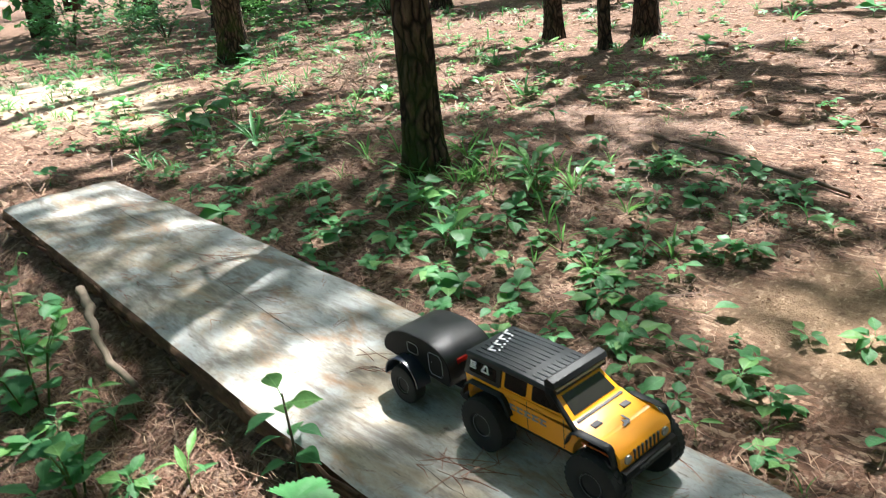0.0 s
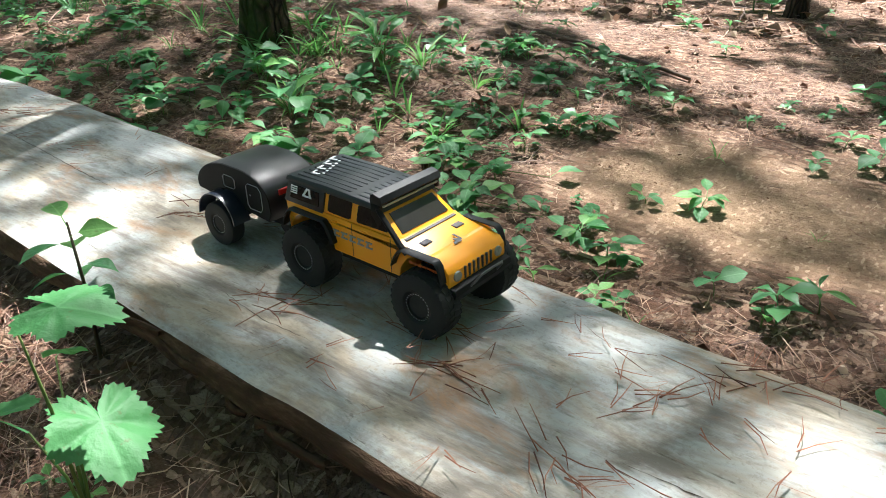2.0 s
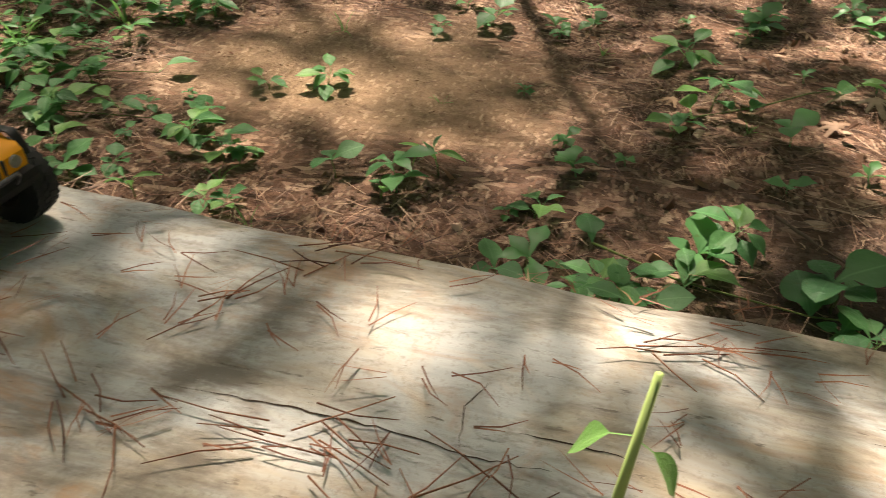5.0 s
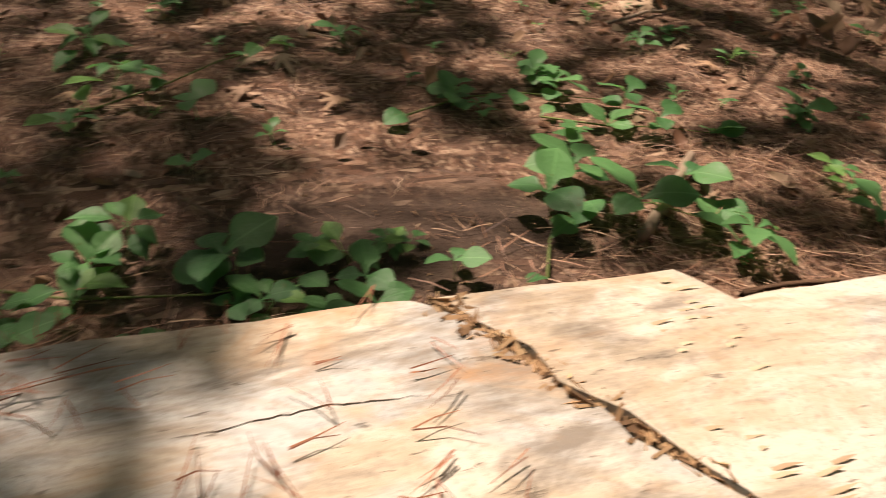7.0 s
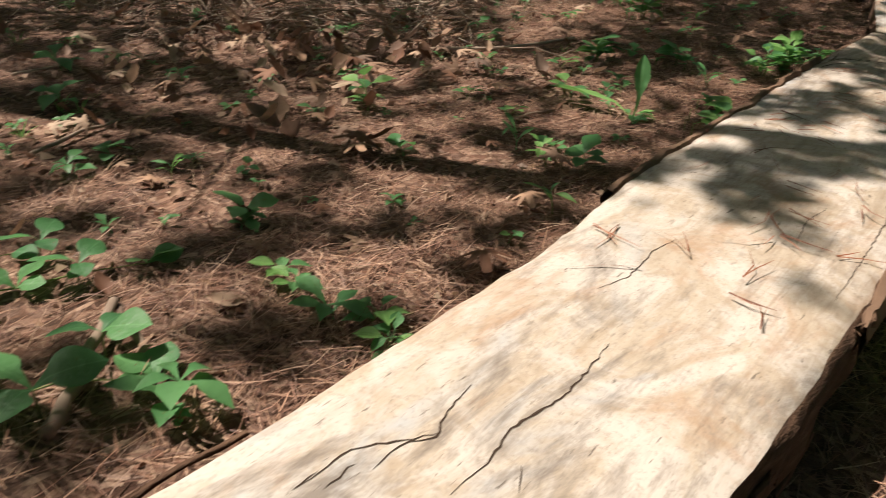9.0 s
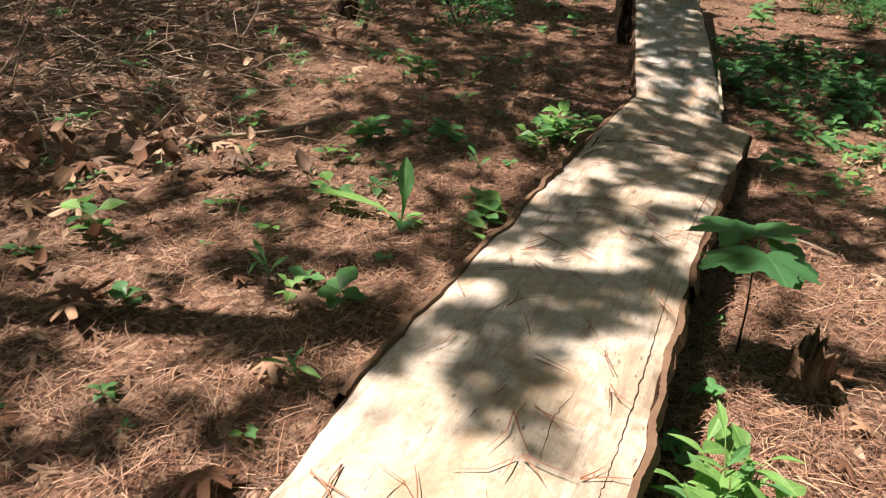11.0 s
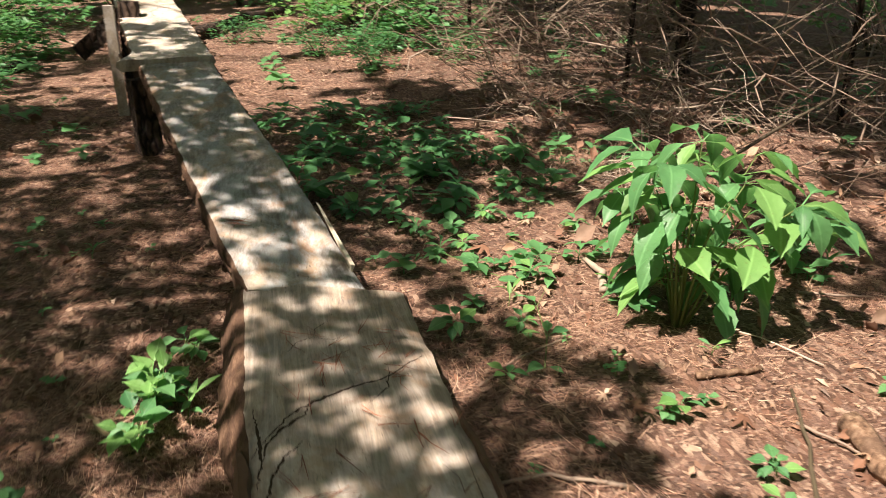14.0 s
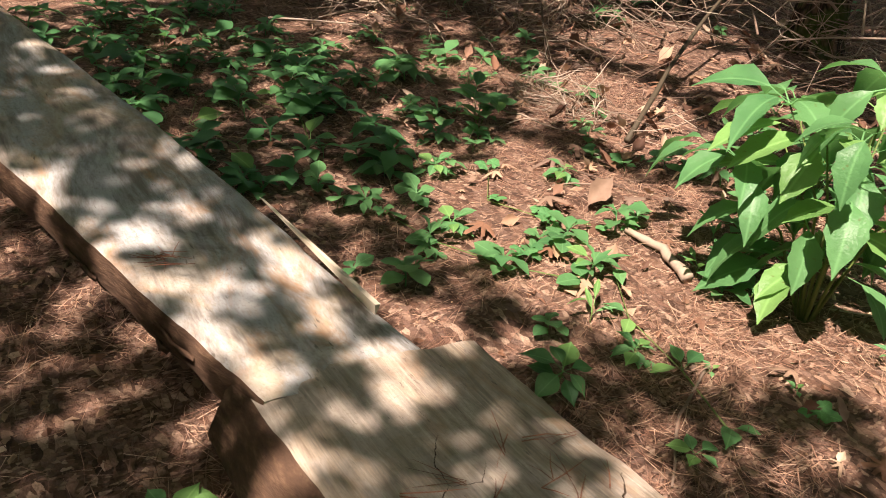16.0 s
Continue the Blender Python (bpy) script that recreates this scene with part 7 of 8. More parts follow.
creeper([(2.3, -0.1), (2.45, -0.12), (2.6, -0.08), (2.75, -0.15), (2.9, -0.1)], 10, "ovate", 0.06, "runner with dark green leaves in shade")
creeper([(2.4, -0.25), (2.55, -0.3), (2.7, -0.25), (2.85, -0.3)], 11, "ovate", 0.06, "runner with dark green leaves in shade")
creeper([(-0.7, 0.62), (-0.62, 0.68), (-0.56, 0.75), (-0.5, 0.8)], 12, "ovate", 0.04, "runner with oval green leaves")


leafy_herb(1.47, 0.29, 31, 5, 0.075, 0.042, ("light", "ovate"), "sunlit leafy seedling at the plank's edge")
leafy_herb(1.38, 0.3, 32, 3, 0.05, 0.036, ("ovate", "light"), "small leafy weed beside the plank")
leafy_herb(2.46, 1.33, 33, 2, 0.36, 0.075, ("light", "ovate"), "thin sapling with pale broad leaves by a trunk")
leafy_herb(1.75, 0.78, 34, 3, 0.06, 0.05, ("ovate", "light"), "green weed on leaf litter")
leafy_herb(1.2, 0.62, 35, 3, 0.05, 0.04, ("ovate", "heart"), "green weed on needle litter")
leafy_herb(0.55, 0.34, 36, 1, 0.035, 0.024, ("grape", "light"), "small lobed weed on a dead leaf")
leafy_herb(0.545, 0.7, 39, 1, 0.08, 0.04, ("light", "ovate"), "slender weed with broad green leaves on oak litter")
leafy_herb(2.35, -0.62, 37, 3, 0.09, 0.05, ("heart", "ovate"), "green weed on sunlit litter")
leafy_herb(1.75, -0.95, 38, 4, 0.14, 0.075, ("compound",), "bright weed with pointed leaflets")


# ---- dead wood and fallen leaves ----
def stick(points, radius, label, mat=M_TWIG, name="stick"):
    h = Heap()
    n = len(points)
    pts = []
    for i in range(n - 1):
        for k in range(4):
            t = k / 4
            a, b = Vector(points[i]), Vector(points[i + 1])
            pts.append(a.lerp(b, t) + Vector((rnd.gauss(0, 1), rnd.gauss(0, 1), rnd.gauss(0, 0.4))) * min(radius, 0.006) * 0.35)
    pts.append(Vector(points[-1]))
    h.tube(pts, [radius * (1 - 0.45 * i / len(pts)) * rnd.uniform(0.85, 1.15) for i in range(len(pts))], 7)
    return tagged(put_mesh(name, h.mesh(name, mat)), label, "stick", "dead sticks on the ground")


def on_ground(x, y, up):
    return (x, y, gz(x, y) + up)


stick([on_ground(-2.12, -0.1, 0.05), on_ground(-2.02, -0.12, 0.05), on_ground(-1.93, -0.14, 0.03), on_ground(-1.84, -0.13, 0.01)], 0.008, "pale curved stick leaning by the plank", M_BRUSH)
stick([on_ground(-0.21, 0.3, 0.006), on_ground(-0.15, 0.35, 0.01), on_ground(-0.09, 0.41, 0.022)], 0.007, "pale root-like stick in the litter", M_BRUSH)
stick([on_ground(-0.09, 0.41, 0.015), on_ground(-0.1, 0.35, 0.006), on_ground(-0.12, 0.29, 0.004)], 0.005, "thin brown stick in the litter")
stick([on_ground(0.9, -0.4, 0.005), on_ground(1.03, -0.486, 0.007), on_ground(1.184, -0.586, 0.008), on_ground(1.3, -0.64, 0.008)], 0.0042, "dark stick on sunlit needles", M_STEM_D)
log = stick([on_ground(1.21, -0.668, 0.016), on_ground(1.08, -0.636, 0.016), on_ground(0.95, -0.604, 0.016)], 0.02, "weathered grey log with a mossy end", M_ROTTEN, "log")
h = Heap()
h.tube([on_ground(0.985, -0.612, 0.018), on_ground(0.972, -0.609, 0.018), on_ground(0.958, -0.606, 0.018)], [0.0165, 0.0175, 0.015], 12)
put_mesh("moss", h.mesh("moss", litter_material("moss", (0.09, 0.12, 0.02), (0.16, 0.18, 0.04), rough=0.95)), log, "yellow-green moss")
stick([on_ground(1.365, -0.52, 0.007), on_ground(1.36, -0.57, 0.008), on_ground(1.362, -0.63, 0.007)], 0.007, "brown broken branch under the shrub", M_ROTTEN)
stick([on_ground(1.68, -0.5, 0.01), on_ground(1.75, -0.53, 0.012), on_ground(1.82, -0.52, 0.012)], 0.009, "pale broken branch under the shrub", M_BRUSH)
stick([on_ground(2.1, -0.82, 0.02), on_ground(2.3, -1.2, 0.1), on_ground(2.48, -1.6, 0.2), on_ground(2.6, -1.95, 0.32)], 0.006, "long dead branch propped against brush", M_STEM_D)
stick([on_ground(5.4, 0.85, 0.03), on_ground(6.0, 0.55, 0.04), on_ground(6.8, 0.2, 0.05), on_ground(7.6, -0.15, 0.03)], 0.05, "dark fallen log on reddish soil", M_TRUNK_D, "log")
stick([on_ground(3.2, 1.9, 0.03), on_ground(4.0, 1.75, 0.04), on_ground(4.8, 1.3, 0.03)], 0.04, "dark fallen log on reddish soil", M_TRUNK_D, "log")
stick([on_ground(0.95, 0.9, 0.008), on_ground(1.1, 0.8, 0.01), on_ground(1.32, 0.75, 0.008)], 0.005, "thin dry twig on needles", M_BRUSH)
stick([on_ground(-1.95, 1.3, 0.01), on_ground(-1.7, 1.25, 0.012), on_ground(-1.4, 1.15, 0.008)], 0.006, "thin dry twig on needles")
for i in range(120):
    x, y = rnd.uniform(-4.5, 4.5), rnd.uniform(-1.3, 2.6)
    if -0.22 < y < 0.28 or (x > 1.4 and -0.1 < y < 1.1) or (-1.6 < x < -0.7 and 0.4 < y < 1.0):
        continue
    a, ln = rnd.uniform(0, 6.28), rnd.uniform(0.05, 0.22)
    c, s = math.cos(a) * ln, math.sin(a) * ln
    stick([on_ground(x, y, 0.006), on_ground(x + c * 0.5 + s * 0.08, y + s * 0.5, 0.009), on_ground(x + c, y + s, 0.006)], rnd.uniform(0.0012, 0.0035), "thin dry twig on needles", rnd.choice((M_BRUSH, M_TWIG)), "twig")


stick([on_ground(-1.3, -0.24, 0.01), on_ground(-1.275, -0.232, 0.013), on_ground(-1.25, -0.226, 0.014)], 0.0085, "short cut brown stub of wood", M_BRUSH)
for i in range(26):
    x, y = rnd.uniform(-1.6, -0.5), rnd.uniform(-0.34, -0.13)
    a, ln = rnd.uniform(0, 6.28), rnd.uniform(0.012, 0.04)
    stick([on_ground(x, y, 0.005), on_ground(x + math.cos(a) * ln, y + math.sin(a) * ln, 0.005)], rnd.uniform(0.0012, 0.003), "pale chip of dead wood on soil", M_BRUSH, "wood_chip")


def stump(x, y):
    """A rotten stub: upright torn fibres of uneven height round a hollow, and bare roots that run out from it."""
    root = thing("stump", (x, y, gz(x, y) - 0.01))
    r = random.Random(6)
    n, levels = 40, 10
    tall = [0.055 + 0.014 * math.sin(2 * math.pi * i / n * 2 + 0.6) + 0.008 * math.sin(i * 1.9) + r.uniform(-0.007, 0.007) for i in range(n)]
    vs, fs = [], []
    for lv in range(levels):
        t = lv / (levels - 1)
        for i in range(n):
            a = 2 * math.pi * i / n
            rad = (0.021 + 0.02 * (1 - t) ** 3) * (1 + 0.16 * math.sin(a * 3 + 1 + t) + 0.07 * math.sin(i * 2.4) + 0.03 * r.uniform(-1, 1))
            vs.append((math.cos(a) * rad * 1.25 - 0.008 * t, math.sin(a) * rad, tall[i] * t))
    for i in range(n):
        a = 2 * math.pi * i / n
        vs.append((math.cos(a) * 0.012, math.sin(a) * 0.009, tall[i] * 0.75))
    for lv in range(levels):
        for i in range(n):
            q = (i + 1) % n
            fs.append((lv * n + i, lv * n + q, lv * n + n + q, lv * n + n + i))
    vs.append((0, 0, 0.02))
    for i in range(n):
        fs.append((levels * n + i, levels * n + (i + 1) % n, len(vs) - 1))
    put_mesh("stub", mesh_from("stub", vs, fs, M_ROTTEN, True), root, "torn rotten wood")
    for pts, rad in (([(0.0, -0.015, 0.03), (-0.04, -0.035, 0.022), (-0.085, -0.045, 0.014), (-0.12, -0.05, 0.008)], 0.009), ([(0.0, 0.015, 0.02), (-0.05, 0.03, 0.012), (-0.09, 0.028, 0.006)], 0.007), ([(0.01, 0.0, 0.02), (0.05, -0.01, 0.012), (0.09, -0.03, 0.006)], 0.007)):
        h = Heap()
        h.tube(pts, [rad * (1 - 0.6 * i / (len(pts) - 1)) for i in range(len(pts))], 8)
        put_mesh("root", h.mesh("root", M_ROTTEN), root, "bare weathered root")
    tagged(root, "small rotten stump with torn top and bare roots", "stump")


stump(0.745, -0.275)


def pine_cone(x, y):
    root = thing("pine_cone", Matrix.Translation(on_ground(x, y, 0.012)) @ Matrix.Rotation(1.3, 4, "Y") @ Matrix.Rotation(0.6, 4, "Z"))
    me = mesh_from("scale", [(0, -0.2, 0), (0, 0.2, 0), (0.8, -0.45, 0.25), (0.8, 0.45, 0.25), (1.0, 0, 0.45), (0.8, 0, 0.1)], [(0, 2, 5), (0, 5, 1), (1, 5, 3), (2, 4, 5), (5, 4, 3)], M_DEAD, False)
    for k in range(44):
        t = k / 44
        a = k * 2.39996
        s = 0.014 * math.sin(math.pi * (0.12 + 0.8 * t))
        put_mesh("scale", me, root, m=Matrix.Translation((0, 0, 0.036 * t - 0.018)) @ Matrix.Rotation(a, 4, "Z") @ Matrix.Diagonal((s, s, s, 1)))
    tagged(root, "small open brown pine cone on needles", "pine cone")


pine_cone(-1.52, 0.47)


LEAF_LITTER = Heap()


def fallen_leaf(x, y, size, up=0.006, single=True):
    """A dead leaf; those away from the planks are gathered into one mesh."""
    me = rnd.choice(L["oak_dead"])
    m = Matrix.Translation(on_ground(x, y, up)) @ Euler((rnd.gauss(0, 0.3), rnd.gauss(-0.1, 0.2), rnd.uniform(0, 6.28))).to_matrix().to_4x4() @ Matrix.Diagonal((size, size, size, 1))
    if not single or not (-1.6 < x < 2.5 and -0.95 < y < 1.1):
        LEAF_LITTER.add([tuple(m @ v.co) for v in me.vertices], [tuple(p.vertices) for p in me.polygons])
        return
    ob = put_mesh("fallen_leaf", me, m=m)
    tagged(ob, "dry curled brown fallen leaf", "fallen leaf", "dead leaves on the ground")


for x, y, s in ((0.39, 0.58, 0.05), (0.34, 0.66, 0.05), (0.52, 0.31, 0.05), (0.78, 0.63, 0.045), (1.92, -0.52, 0.06), (1.88, -0.48, 0.05), (1.2, 0.9, 0.06), (1.1, 0.95, 0.05), (-0.43, 1.05, 0.05), (-1.4, 0.2, 0.03), (0.25, 0.24, 0.05), (1.35, 0.85, 0.05), (2.0, -0.7, 0.05), (2.1, -0.65, 0.05)):
    fallen_leaf(x, y, s)
for i in range(420):
    x, y = rnd.uniform(-3.5, 4.0), rnd.uniform(-1.3, 2.4)
    if (-0.2 < y < 0.25 and x < 1.8) or (x > 1.4 and -0.1 < y < 1.1) or float(bare(np.array([x]), np.array([y]))[0]) > 0.4:
        continue
    if rnd.random() < 0.5 + 0.8 * float(value_noise(x * 1.8, y * 1.8, 81)) + (0.2 if x > 0.2 else 0):
        fallen_leaf(x, y, rnd.uniform(0.016, 0.042))


for i in range(60):
    fallen_leaf(rnd.uniform(1.6, 2.8), rnd.uniform(-1.0, -0.35), rnd.uniform(0.018, 0.045))
for i in range(50):
    fallen_leaf(rnd.uniform(0.2, 1.6), rnd.uniform(0.45, 1.3), rnd.uniform(0.018, 0.045))


for i in range(330):
    fallen_leaf(rnd.uniform(1.7, 3.8), rnd.uniform(-2.1, -0.75), rnd.uniform(0.022, 0.055))
for i in range(260):
    fallen_leaf(rnd.uniform(0.7, 3.4), rnd.uniform(0.9, 2.4), rnd.uniform(0.022, 0.055))


for i in range(300):
    x, y = rnd.uniform(-0.6, 2.4), rnd.uniform(0.32, 1.5)
    if abs(y - (0.06 + 0.22 * (x - 1.7))) > 0.22 and float(bare(np.array([x]), np.array([y]))[0]) < 0.3:
        fallen_leaf(x, y, rnd.uniform(0.012, 0.032), 0.004, False)
for i in range(160):
    fallen_leaf(rnd.uniform(0.5, 2.6), rnd.uniform(-1.0, -0.3), rnd.uniform(0.012, 0.03), 0.004, False)
for i in range(260):
    x, y = rnd.uniform(-5.0, -1.2), rnd.uniform(0.6, 3.6)
    if float(bare(np.array([x]), np.array([y]))[0]) < 0.2:
        fallen_leaf(x, y, rnd.uniform(0.016, 0.04), 0.005, False)
# drifts of oak leaves under the brush
for i in range(190):
    x, y = rnd.gauss(0.7, 0.26), rnd.gauss(1.08, 0.24)
    if y > 0.55:
        fallen_leaf(x, y, rnd.uniform(0.024, 0.052), rnd.uniform(0.004, 0.02), False)
for x, y, s in ((0.362, 0.69, 0.055), (0.33, 0.73, 0.05), (0.373, 0.57, 0.06), (0.41, 0.59, 0.045), (0.607, 0.778, 0.055), (0.66, 0.92, 0.05), (0.52, 0.86, 0.05)):
    fallen_leaf(x, y, s, 0.014)
tagged(put_mesh("leaf_litter", LEAF_LITTER.mesh("leaf_litter", M_DEAD)), "dry curled brown leaves under the far trees", "leaf litter", kind="stuff")


def flakes(name, count, region, size, seed, keep, label, mat):
    """Crumbled bark and leaf scraps: bent four-cornered chips."""
    g = np.random.default_rng(seed)
    x, y = g.uniform(region[0], region[1], count), g.uniform(region[2], region[3], count)
    ok = keep(x, y, g)
    x, y = x[ok], y[ok]
    n = len(x)
    a = g.uniform(0, 6.283, n)
    s = size[0] * (size[1] / size[0]) ** (g.uniform(0, 1, n) ** 2.2)
    z = ground_z(x, y) + s * 0.25
    v = np.zeros((n, 5, 3))
    for k, (u, w) in enumerate(((-1, -0.6), (1, -0.45), (0.8, 0.6), (-0.7, 0.5))):
        u2, w2 = u * s * g.uniform(0.3, 1.25, n), w * s * g.uniform(0.1, 0.9, n)
        v[:, k, 0] = x + np.cos(a) * u2 - np.sin(a) * w2
        v[:, k, 1] = y + np.sin(a) * u2 + np.cos(a) * w2
        v[:, k, 2] = z + g.normal(0, 0.35, n) * s
    v[:, 4] = np.stack([x, y, z + s * 0.45], -1)
    b = np.arange(n)[:, None] * 5
    f = np.concatenate([b + np.array([k, (k + 1) % 4, 4]) for k in range(4)], 0)
    tagged(put_mesh(name, mesh_from(name, v.reshape(-1, 3), f, mat, False)), label, "litter", kind="stuff")


def keep_flakes(x, y, g):
    return off_boards(x, y) & (g.uniform(0, 1, len(x)) < 0.5 + 0.5 * value_noise(x * 3, y * 3, 51) - 0.95 * bare(x, y))


def keep_crumbs(x, y, g):
    return off_boards(x, y) & (g.uniform(0, 1, len(x)) < 0.25 + 0.75 * bare(x, y))


M_CRUMB = litter_material("soil_crumbs", (0.15, 0.085, 0.052), (0.28, 0.17, 0.1), (0.42, 0.28, 0.17), rough=0.95)
flakes("leaf_scraps", 78000, (-3.2, 3.4, -1.2, 2.0), (0.002, 0.013), 5, keep_flakes, "crumbled brown leaf scraps on the ground", M_DEAD)
flakes("soil_crumbs", 60000, (-2.6, 2.4, -0.8, 1.2), (0.0008, 0.0032), 6, keep_crumbs, "crumbs of brown soil and grit", M_CRUMB)
flakes("soil_crumbs", 26000, (-2.6, 1.6, -0.4, 0.4), (0.001, 0.006), 8, keep_banks, "clods and crumbs of brown soil beside the planks", M_CRUMB)
flakes("leaf_scraps", 26000, (-8, 8, -3.5, 5), (0.008, 0.035), 7, keep_far, "crumbled brown leaf scraps under far trees", M_DEAD)


# ---- brush ----
def brush(x, y, rx, ry, h, count, seed, label, mat=M_BRUSH, rad=0.0022):
    """A tangle of dry twigs."""
    r = random.Random(seed)
    hp = Heap()
    rad *= 0.72
    for k in range(int(count * (0.45 if y < -1.0 else 0.85))):
        px, py = r.gauss(0, 0.45) * rx, r.gauss(0, 0.45) * ry
        a, up = r.uniform(0, 6.28), r.uniform(-0.1, 1.0)
        ln = r.uniform(0.35, 1.0) * max(h, 0.15) * 1.2
        p = Vector((px, py, gz(x + px, y + py) + r.uniform(0, 0.4) * h))
        d = Vector((math.cos(a), math.sin(a), up)).normalized()
        pts = [p]
        for s in range(4):
            d = (d + Vector((r.gauss(0, 0.46), r.gauss(0, 0.46), r.gauss(-0.1, 0.32)))).normalized()
            p = p + d * ln / 4
            p.z = max(p.z, 0.0)
            pts.append(p.copy())
            if r.random() < 0.3:
                e = (d + Vector((r.gauss(0, 0.8), r.gauss(0, 0.8), r.gauss(0, 0.5)))).normalized()
                hp.tube([p, p + e * ln * 0.22], [rad * 0.6, rad * 0.25], 3)
        w = rad * (0.35 + 1.5 * r.random() ** 3)
        hp.tube(pts, [w, w * 0.9, w * 0.75, w * 0.55, w * 0.3], 4)
    tagged(put_mesh("brush", hp.mesh("brush", mat), m=Matrix.Translation((x, y, 0))), label, "brush", "heaps of dry brush", "stuff")


TAN = "tangle of pale dry twigs on the ground"
brush(1.15, 1.2, 0.42, 0.35, 0.3, 260, 1, TAN)
brush(0.75, 1.45, 0.4, 0.3, 0.32, 230, 2, TAN)
brush(1.7, 1.75, 0.5, 0.4, 0.5, 260, 3, TAN, M_TWIG, 0.003)
brush(0.2, 1.9, 0.6, 0.3, 0.3, 170, 4, TAN, M_TWIG, 0.003)
brush(2.32, -0.83, 0.22, 0.13, 0.16, 150, 5, TAN, M_BRUSH, 0.0017)
brush(2.9, -1.45, 0.5, 0.3, 0.35, 170, 6, TAN)
brush(3.4, -1.0, 0.6, 0.4, 0.35, 260, 7, TAN, M_TWIG, 0.003)
brush(2.1, -1.75, 0.5, 0.4, 0.35, 200, 8, TAN)
brush(4.5, -1.2, 0.8, 0.5, 0.5, 300, 9, TAN, M_TWIG, 0.004)
brush(-3.75, 1.65, 0.45, 0.3, 0.2, 200, 10, "reddish tangle of dead twigs by the pine", M_TWIG)
brush(3.3, 2.3, 0.9, 0.5, 0.7, 300, 11, TAN, M_TWIG, 0.004)
brush(2.6, 1.5, 0.3, 0.3, 0.25, 130, 12, TAN, M_TWIG)
brush(4.8, 2.2, 0.9, 0.6, 0.8, 280, 13, TAN, M_TWIG, 0.005)
brush(1.5, -1.45, 0.4, 0.25, 0.25, 110, 14, TAN)
brush(6.0, -1.4, 1.0, 0.7, 0.9, 280, 15, TAN, M_TWIG, 0.006)
brush(2.75, -1.2, 0.3, 0.2, 0.3, 110, 16, TAN, M_BRUSH, 0.0022)
brush(3.1, -1.55, 0.6, 0.45, 0.8, 180, 18, TAN, M_TWIG, 0.004)
brush(2.3, -1.75, 0.6, 0.4, 0.8, 180, 19, TAN, M_TWIG, 0.0035)
brush(4.0, -1.7, 0.7, 0.5, 0.9, 300, 20, TAN, M_TWIG, 0.005)
brush(1.6, -1.65, 0.5, 0.35, 0.5, 260, 21, TAN, M_TWIG, 0.003)


def dead_sapling(seed, h):
    """A thin dead conifer with bare side twigs from the ground up."""
    r = random.Random(seed)
    root = thing("dead_sapling")
    hp = Heap()
    hp.tube([(0, 0, -0.02), (0.01, 0.01, h * 0.4), (0.02, -0.01, h * 0.75), (0.0, 0.01, h)], [0.012, 0.01, 0.007, 0.003], 7)
    put_mesh("trunk", hp.mesh("trunk", M_TRUNK_D), root)
    hp = Heap()
    for k in range(90):
        z = h * r.uniform(0.04, 0.98)
        a = r.uniform(0, 6.28)
        ln = r.uniform(0.15, 0.55) * (1.1 - 0.6 * z / h)
        c, s = math.cos(a), math.sin(a)
        e = (c * ln, s * ln, z + r.uniform(-0.12, 0.1))
        m = (c * ln * 0.5, s * ln * 0.5, z + r.uniform(-0.02, 0.06))
        hp.tube([(0, 0, z), m, e], [0.0035, 0.0025, 0.001], 3)
        for q in range(3):
            t = r.uniform(0.4, 1.0)
            b = a + r.choice((-0.9, 0.9))
            hp.tube([(e[0] * t, e[1] * t, z + (e[2] - z) * t), (e[0] * t + math.cos(b) * 0.1, e[1] * t + math.sin(b) * 0.1, z + (e[2] - z) * t - 0.02)], [0.0014, 0.0006], 3)
    tagged(put_mesh("branchwork", hp.mesh("branchwork", M_TWIG), root, "bare brittle side twigs"), kind="stuff")
    return tagged(root, "thin dead conifer sapling with bare twigs", "sapling", "dead saplings of the thicket")


DEAD = [dead_sapling(1, 1.9), dead_sapling(2, 1.5), dead_sapling(3, 2.2)]
spots = [(2.7, 2.08), (2.54, 2.31), (1.9, 2.2), (1.2, 2.3), (3.4, 1.9), (4.0, 2.6), (0.6, 2.5), (4.9, 1.9), (3.0, 2.9), (5.4, 2.9), (3.6, -1.45), (4.3, -1.8), (5.0, -1.1), (5.7, -1.9), (6.6, -1.2), (2.9, -2.0), (3.3, -2.6), (2.0, -2.4), (6.4, 2.2), (1.6, 2.9), (7.2, -2.0), (-0.6, 2.6), (2.2, 2.7)]
for i, (x, y) in enumerate(spots):
    m = Matrix.Translation((x, y, gz(x, y))) @ Matrix.Rotation(i * 1.7, 4, "Z")
    if i < 3:
        DEAD[i].matrix_basis = m
    else:
        copy_thing(DEAD[i % 3], m)


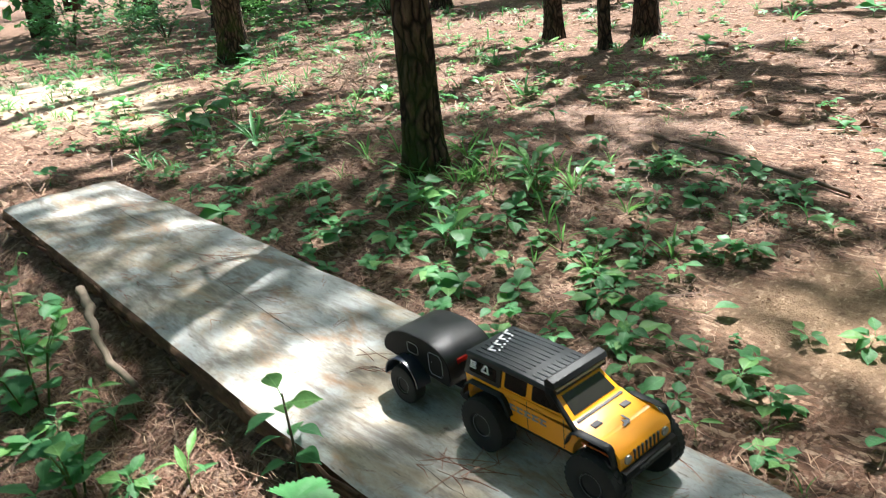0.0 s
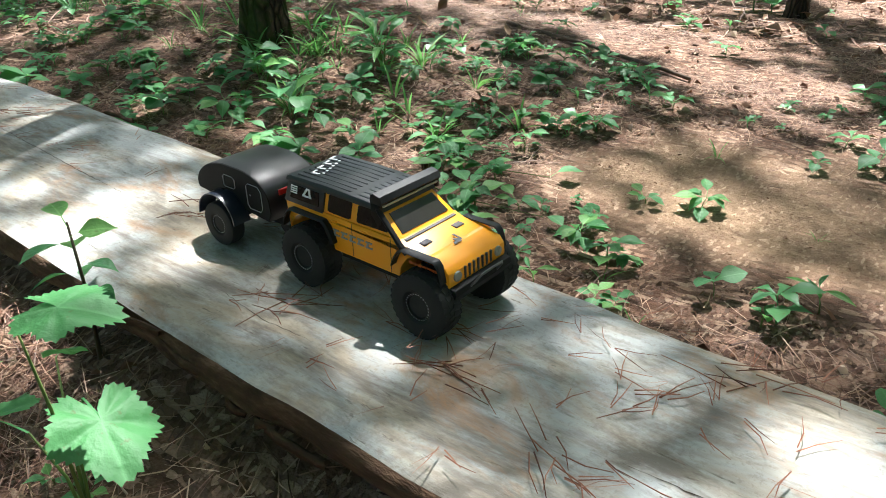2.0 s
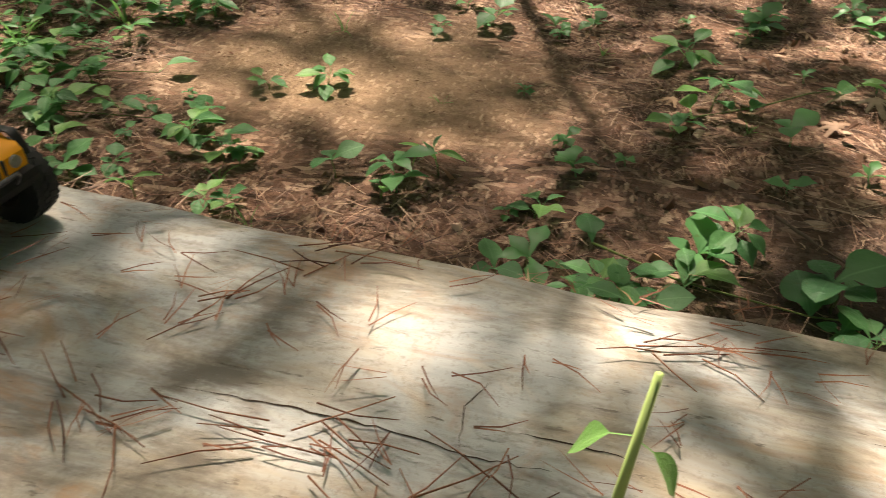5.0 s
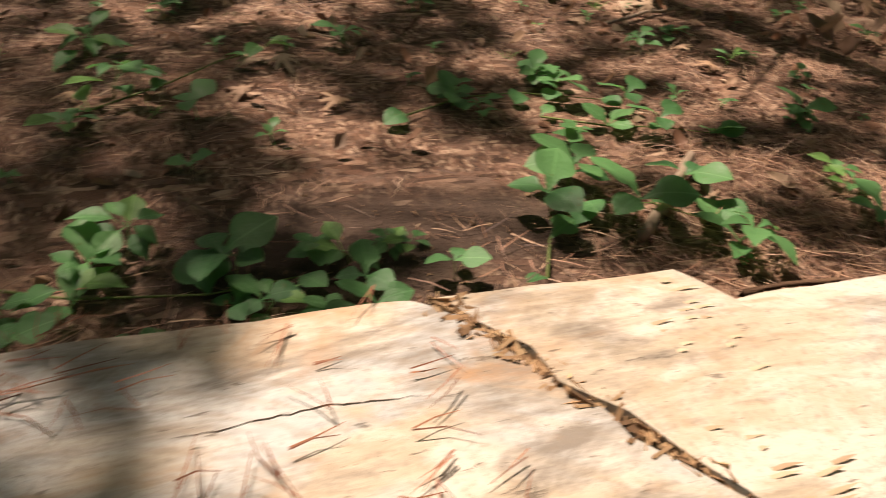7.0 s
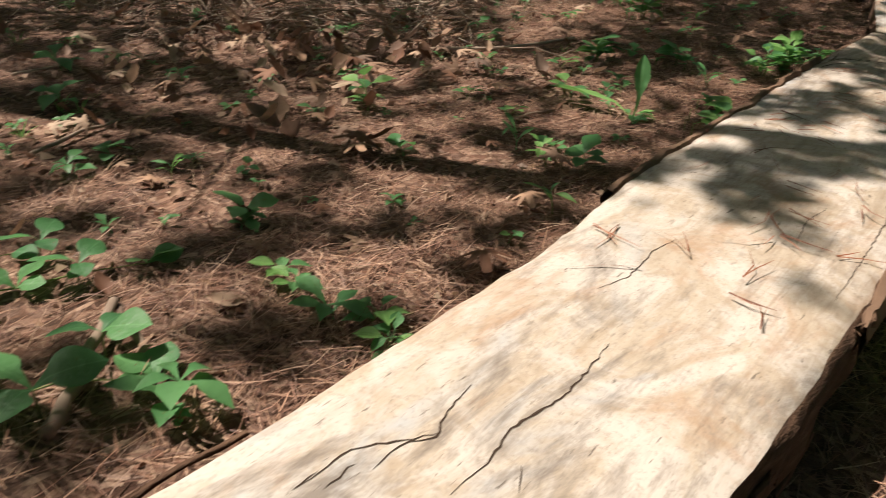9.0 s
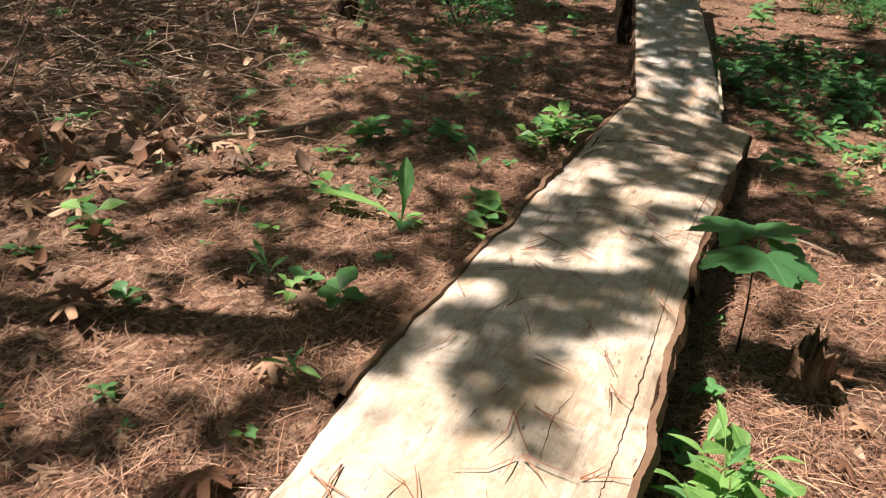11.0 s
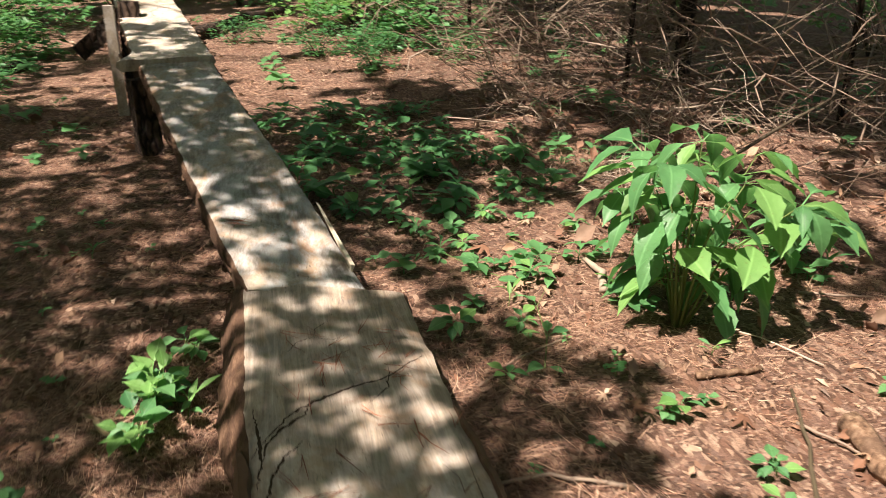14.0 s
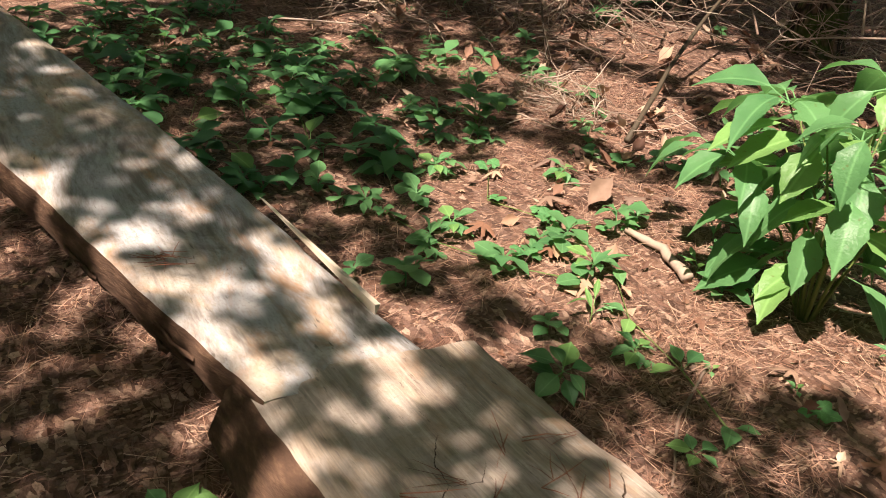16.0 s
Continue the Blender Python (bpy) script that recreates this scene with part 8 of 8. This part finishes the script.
# ---- bushes and the wood beyond ----
def bush(seed, r0, h, leaves, size, mat, label):
    """A low bush: a few stems and a loose cloud of small leaves with an uneven outline."""
    r = random.Random(seed)
    root = thing("bush")
    hp = Heap()
    for k in range(7):
        a, d = r.uniform(0, 6.28), r.uniform(0.3, 0.9) * r0
        hp.tube([(0, 0, -0.02), (math.cos(a) * d * 0.4, math.sin(a) * d * 0.4, h * 0.5), (math.cos(a) * d, math.sin(a) * d, h * r.uniform(0.7, 1.0))], [0.006, 0.004, 0.0015], 5)
    tagged(put_mesh("branchwork", hp.mesh("branchwork", M_STEM_D), root), kind="stuff")
    g = np.random.default_rng(seed)
    lobes = [(r.gauss(0, 0.45) * r0, r.gauss(0, 0.45) * r0, r.uniform(0.15, 0.95) * h, r.uniform(0.2, 0.42) * r0) for _ in range(13)]
    hp = Heap()
    for k in range(leaves):
        lx, ly, lz, lr = r.choice(lobes)
        d = Vector(g.normal(0, 1, 3)).normalized() * lr * r.uniform(0.3, 1.0) ** 0.5
        p = Vector((lx, ly, lz)) + Vector((d.x, d.y, d.z * 0.6))
        if p.z < 0.01:
            continue
        a = r.uniform(0, 6.28)
        f = Vector((math.cos(a), math.sin(a), r.uniform(-0.5, 0.2))).normalized()
        s = f.cross(Vector((r.gauss(0, 0.3), r.gauss(0, 0.3), 1))).normalized()
        u = s.cross(f)
        q = size * r.uniform(0.6, 1.3)
        hp.add([tuple(p), tuple(p + f * q * 0.5 + s * q * 0.28 + u * q * 0.06), tuple(p + f * q), tuple(p + f * q * 0.5 - s * q * 0.28 + u * q * 0.06), tuple(p + f * q * 0.5)], [(0, 4, 1), (1, 4, 2), (2, 4, 3), (3, 4, 0)])
    tagged(put_mesh("foliage", hp.mesh("foliage", mat, False), root, "small green leaves"), kind="stuff")
    return tagged(root, label, "bush", "bushes of the undergrowth")


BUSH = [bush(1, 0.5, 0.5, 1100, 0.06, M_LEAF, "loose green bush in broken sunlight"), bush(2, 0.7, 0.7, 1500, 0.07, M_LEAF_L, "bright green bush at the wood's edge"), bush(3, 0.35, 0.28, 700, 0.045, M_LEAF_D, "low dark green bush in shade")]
spots = [(5.6, -0.7), (7.2, -0.9), (-8.2, 2.6), (6.6, 1.9), (8.4, 0.3), (8.0, -2.2), (3.5, 1.6), (7.8, 2.6), (9.4, -0.8), (4.4, -0.45), (5.2, 1.6), (9.3, 1.0), (5.0, -0.2), (6.4, -0.6), (4.0, 1.35), (-7.5, 3.0), (-9.0, 2.0), (4.9, -0.9), (-6.8, 4.2), (-8.8, 4.6), (2.75, 1.1), (10.5, 2.4), (10.5, -2.2), (5.8, 0.3), (8.8, -3.6), (6.6, -3.4), (5.2, -0.45),
         (9.0, 4.0), (6.0, 4.6), (4.4, -3.4), (11.5, 0.2), (-5.6, 5.5), (-10.5, 3.2), (-3.4, 6.0), (11.0, 1.2), (10.2, 0.0), (9.8, -1.6), (8.2, 1.4)]
for i, (x, y) in enumerate(spots):
    m = Matrix.Translation((x, y, gz(x, y))) @ Matrix.Rotation(i * 2.1, 4, "Z")
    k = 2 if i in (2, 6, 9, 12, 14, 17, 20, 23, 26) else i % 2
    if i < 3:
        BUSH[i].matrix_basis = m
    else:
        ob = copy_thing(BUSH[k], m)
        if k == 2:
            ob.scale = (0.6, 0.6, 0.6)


def wood_tree(seed):
    """A full tree of the wood around, leafy from low down."""
    r = random.Random(seed)
    root = thing("broadleaf_tree")
    h = r.uniform(5.5, 7.0)
    hp = Heap()
    hp.tube([(0, 0, -0.1), (0.05, 0.02, h * 0.3), (-0.03, 0.05, h * 0.65), (0.02, 0, h)], [0.11, 0.085, 0.055, 0.015], 10)
    put_mesh("trunk", hp.mesh("trunk", M_TRUNK_D), root)
    hp, lv = Heap(), Heap()
    g = np.random.default_rng(seed)
    for k in range(26):
        z = h * r.uniform(0.08, 0.97)
        a = r.uniform(0, 6.28)
        ln = r.uniform(0.8, 1.9) * (1.15 - 0.7 * z / h)
        e = Vector((math.cos(a) * ln, math.sin(a) * ln, z + r.uniform(-0.2, 0.3)))
        hp.tube([(0, 0, z), e * 0.5 + Vector((0, 0, z * 0.5 + 0.1)), e], [0.025, 0.016, 0.006], 5)
        for q in range(60):
            t = r.uniform(0.25, 1.1)
            p = Vector((0, 0, z)).lerp(e, t) + Vector(g.normal(0, 0.24, 3))
            f = Vector(g.normal(0, 1, 3)).normalized()
            s = f.orthogonal().normalized()
            w = r.uniform(0.07, 0.15)
            lv.add([tuple(p), tuple(p + f * w * 0.5 + s * w * 0.35), tuple(p + f * w), tuple(p + f * w * 0.5 - s * w * 0.35)], [(0, 1, 2, 3)])
    tagged(put_mesh("limbs", hp.mesh("limbs", M_TRUNK_D), root), kind="stuff")
    tagged(put_mesh("crown", lv.mesh("crown", M_LEAF, False), root, "loose mass of green leaves"), kind="stuff")
    return tagged(root, "leafy green tree in the wood beyond", "tree", "trees of the wood beyond")


WOOD = [wood_tree(1), wood_tree(2), wood_tree(3)]
k = 0
for ring_r, n, off in ((11.5, 26, 0.0), (15.0, 30, 0.1), (20.0, 34, 0.05)):
    for i in range(n):
        a = 2 * math.pi * i / n + off + rnd.uniform(-0.06, 0.06)
        d = ring_r + rnd.uniform(-1.2, 1.2)
        x, y = math.cos(a) * d, math.sin(a) * d
        # the side from which the sun comes stays open enough for light to reach the boards
        m = Matrix.Translation((x, y, gz(x, y))) @ Matrix.Rotation(rnd.uniform(0, 6.28), 4, "Z")
        if k < 3:
            # enlarged, and the copies with it, so the ring shuts out low skylight
            WOOD[k].matrix_basis = m @ Matrix.Scale(1.6, 4)
        else:
            copy_thing(WOOD[k % 3], m)
        k += 1
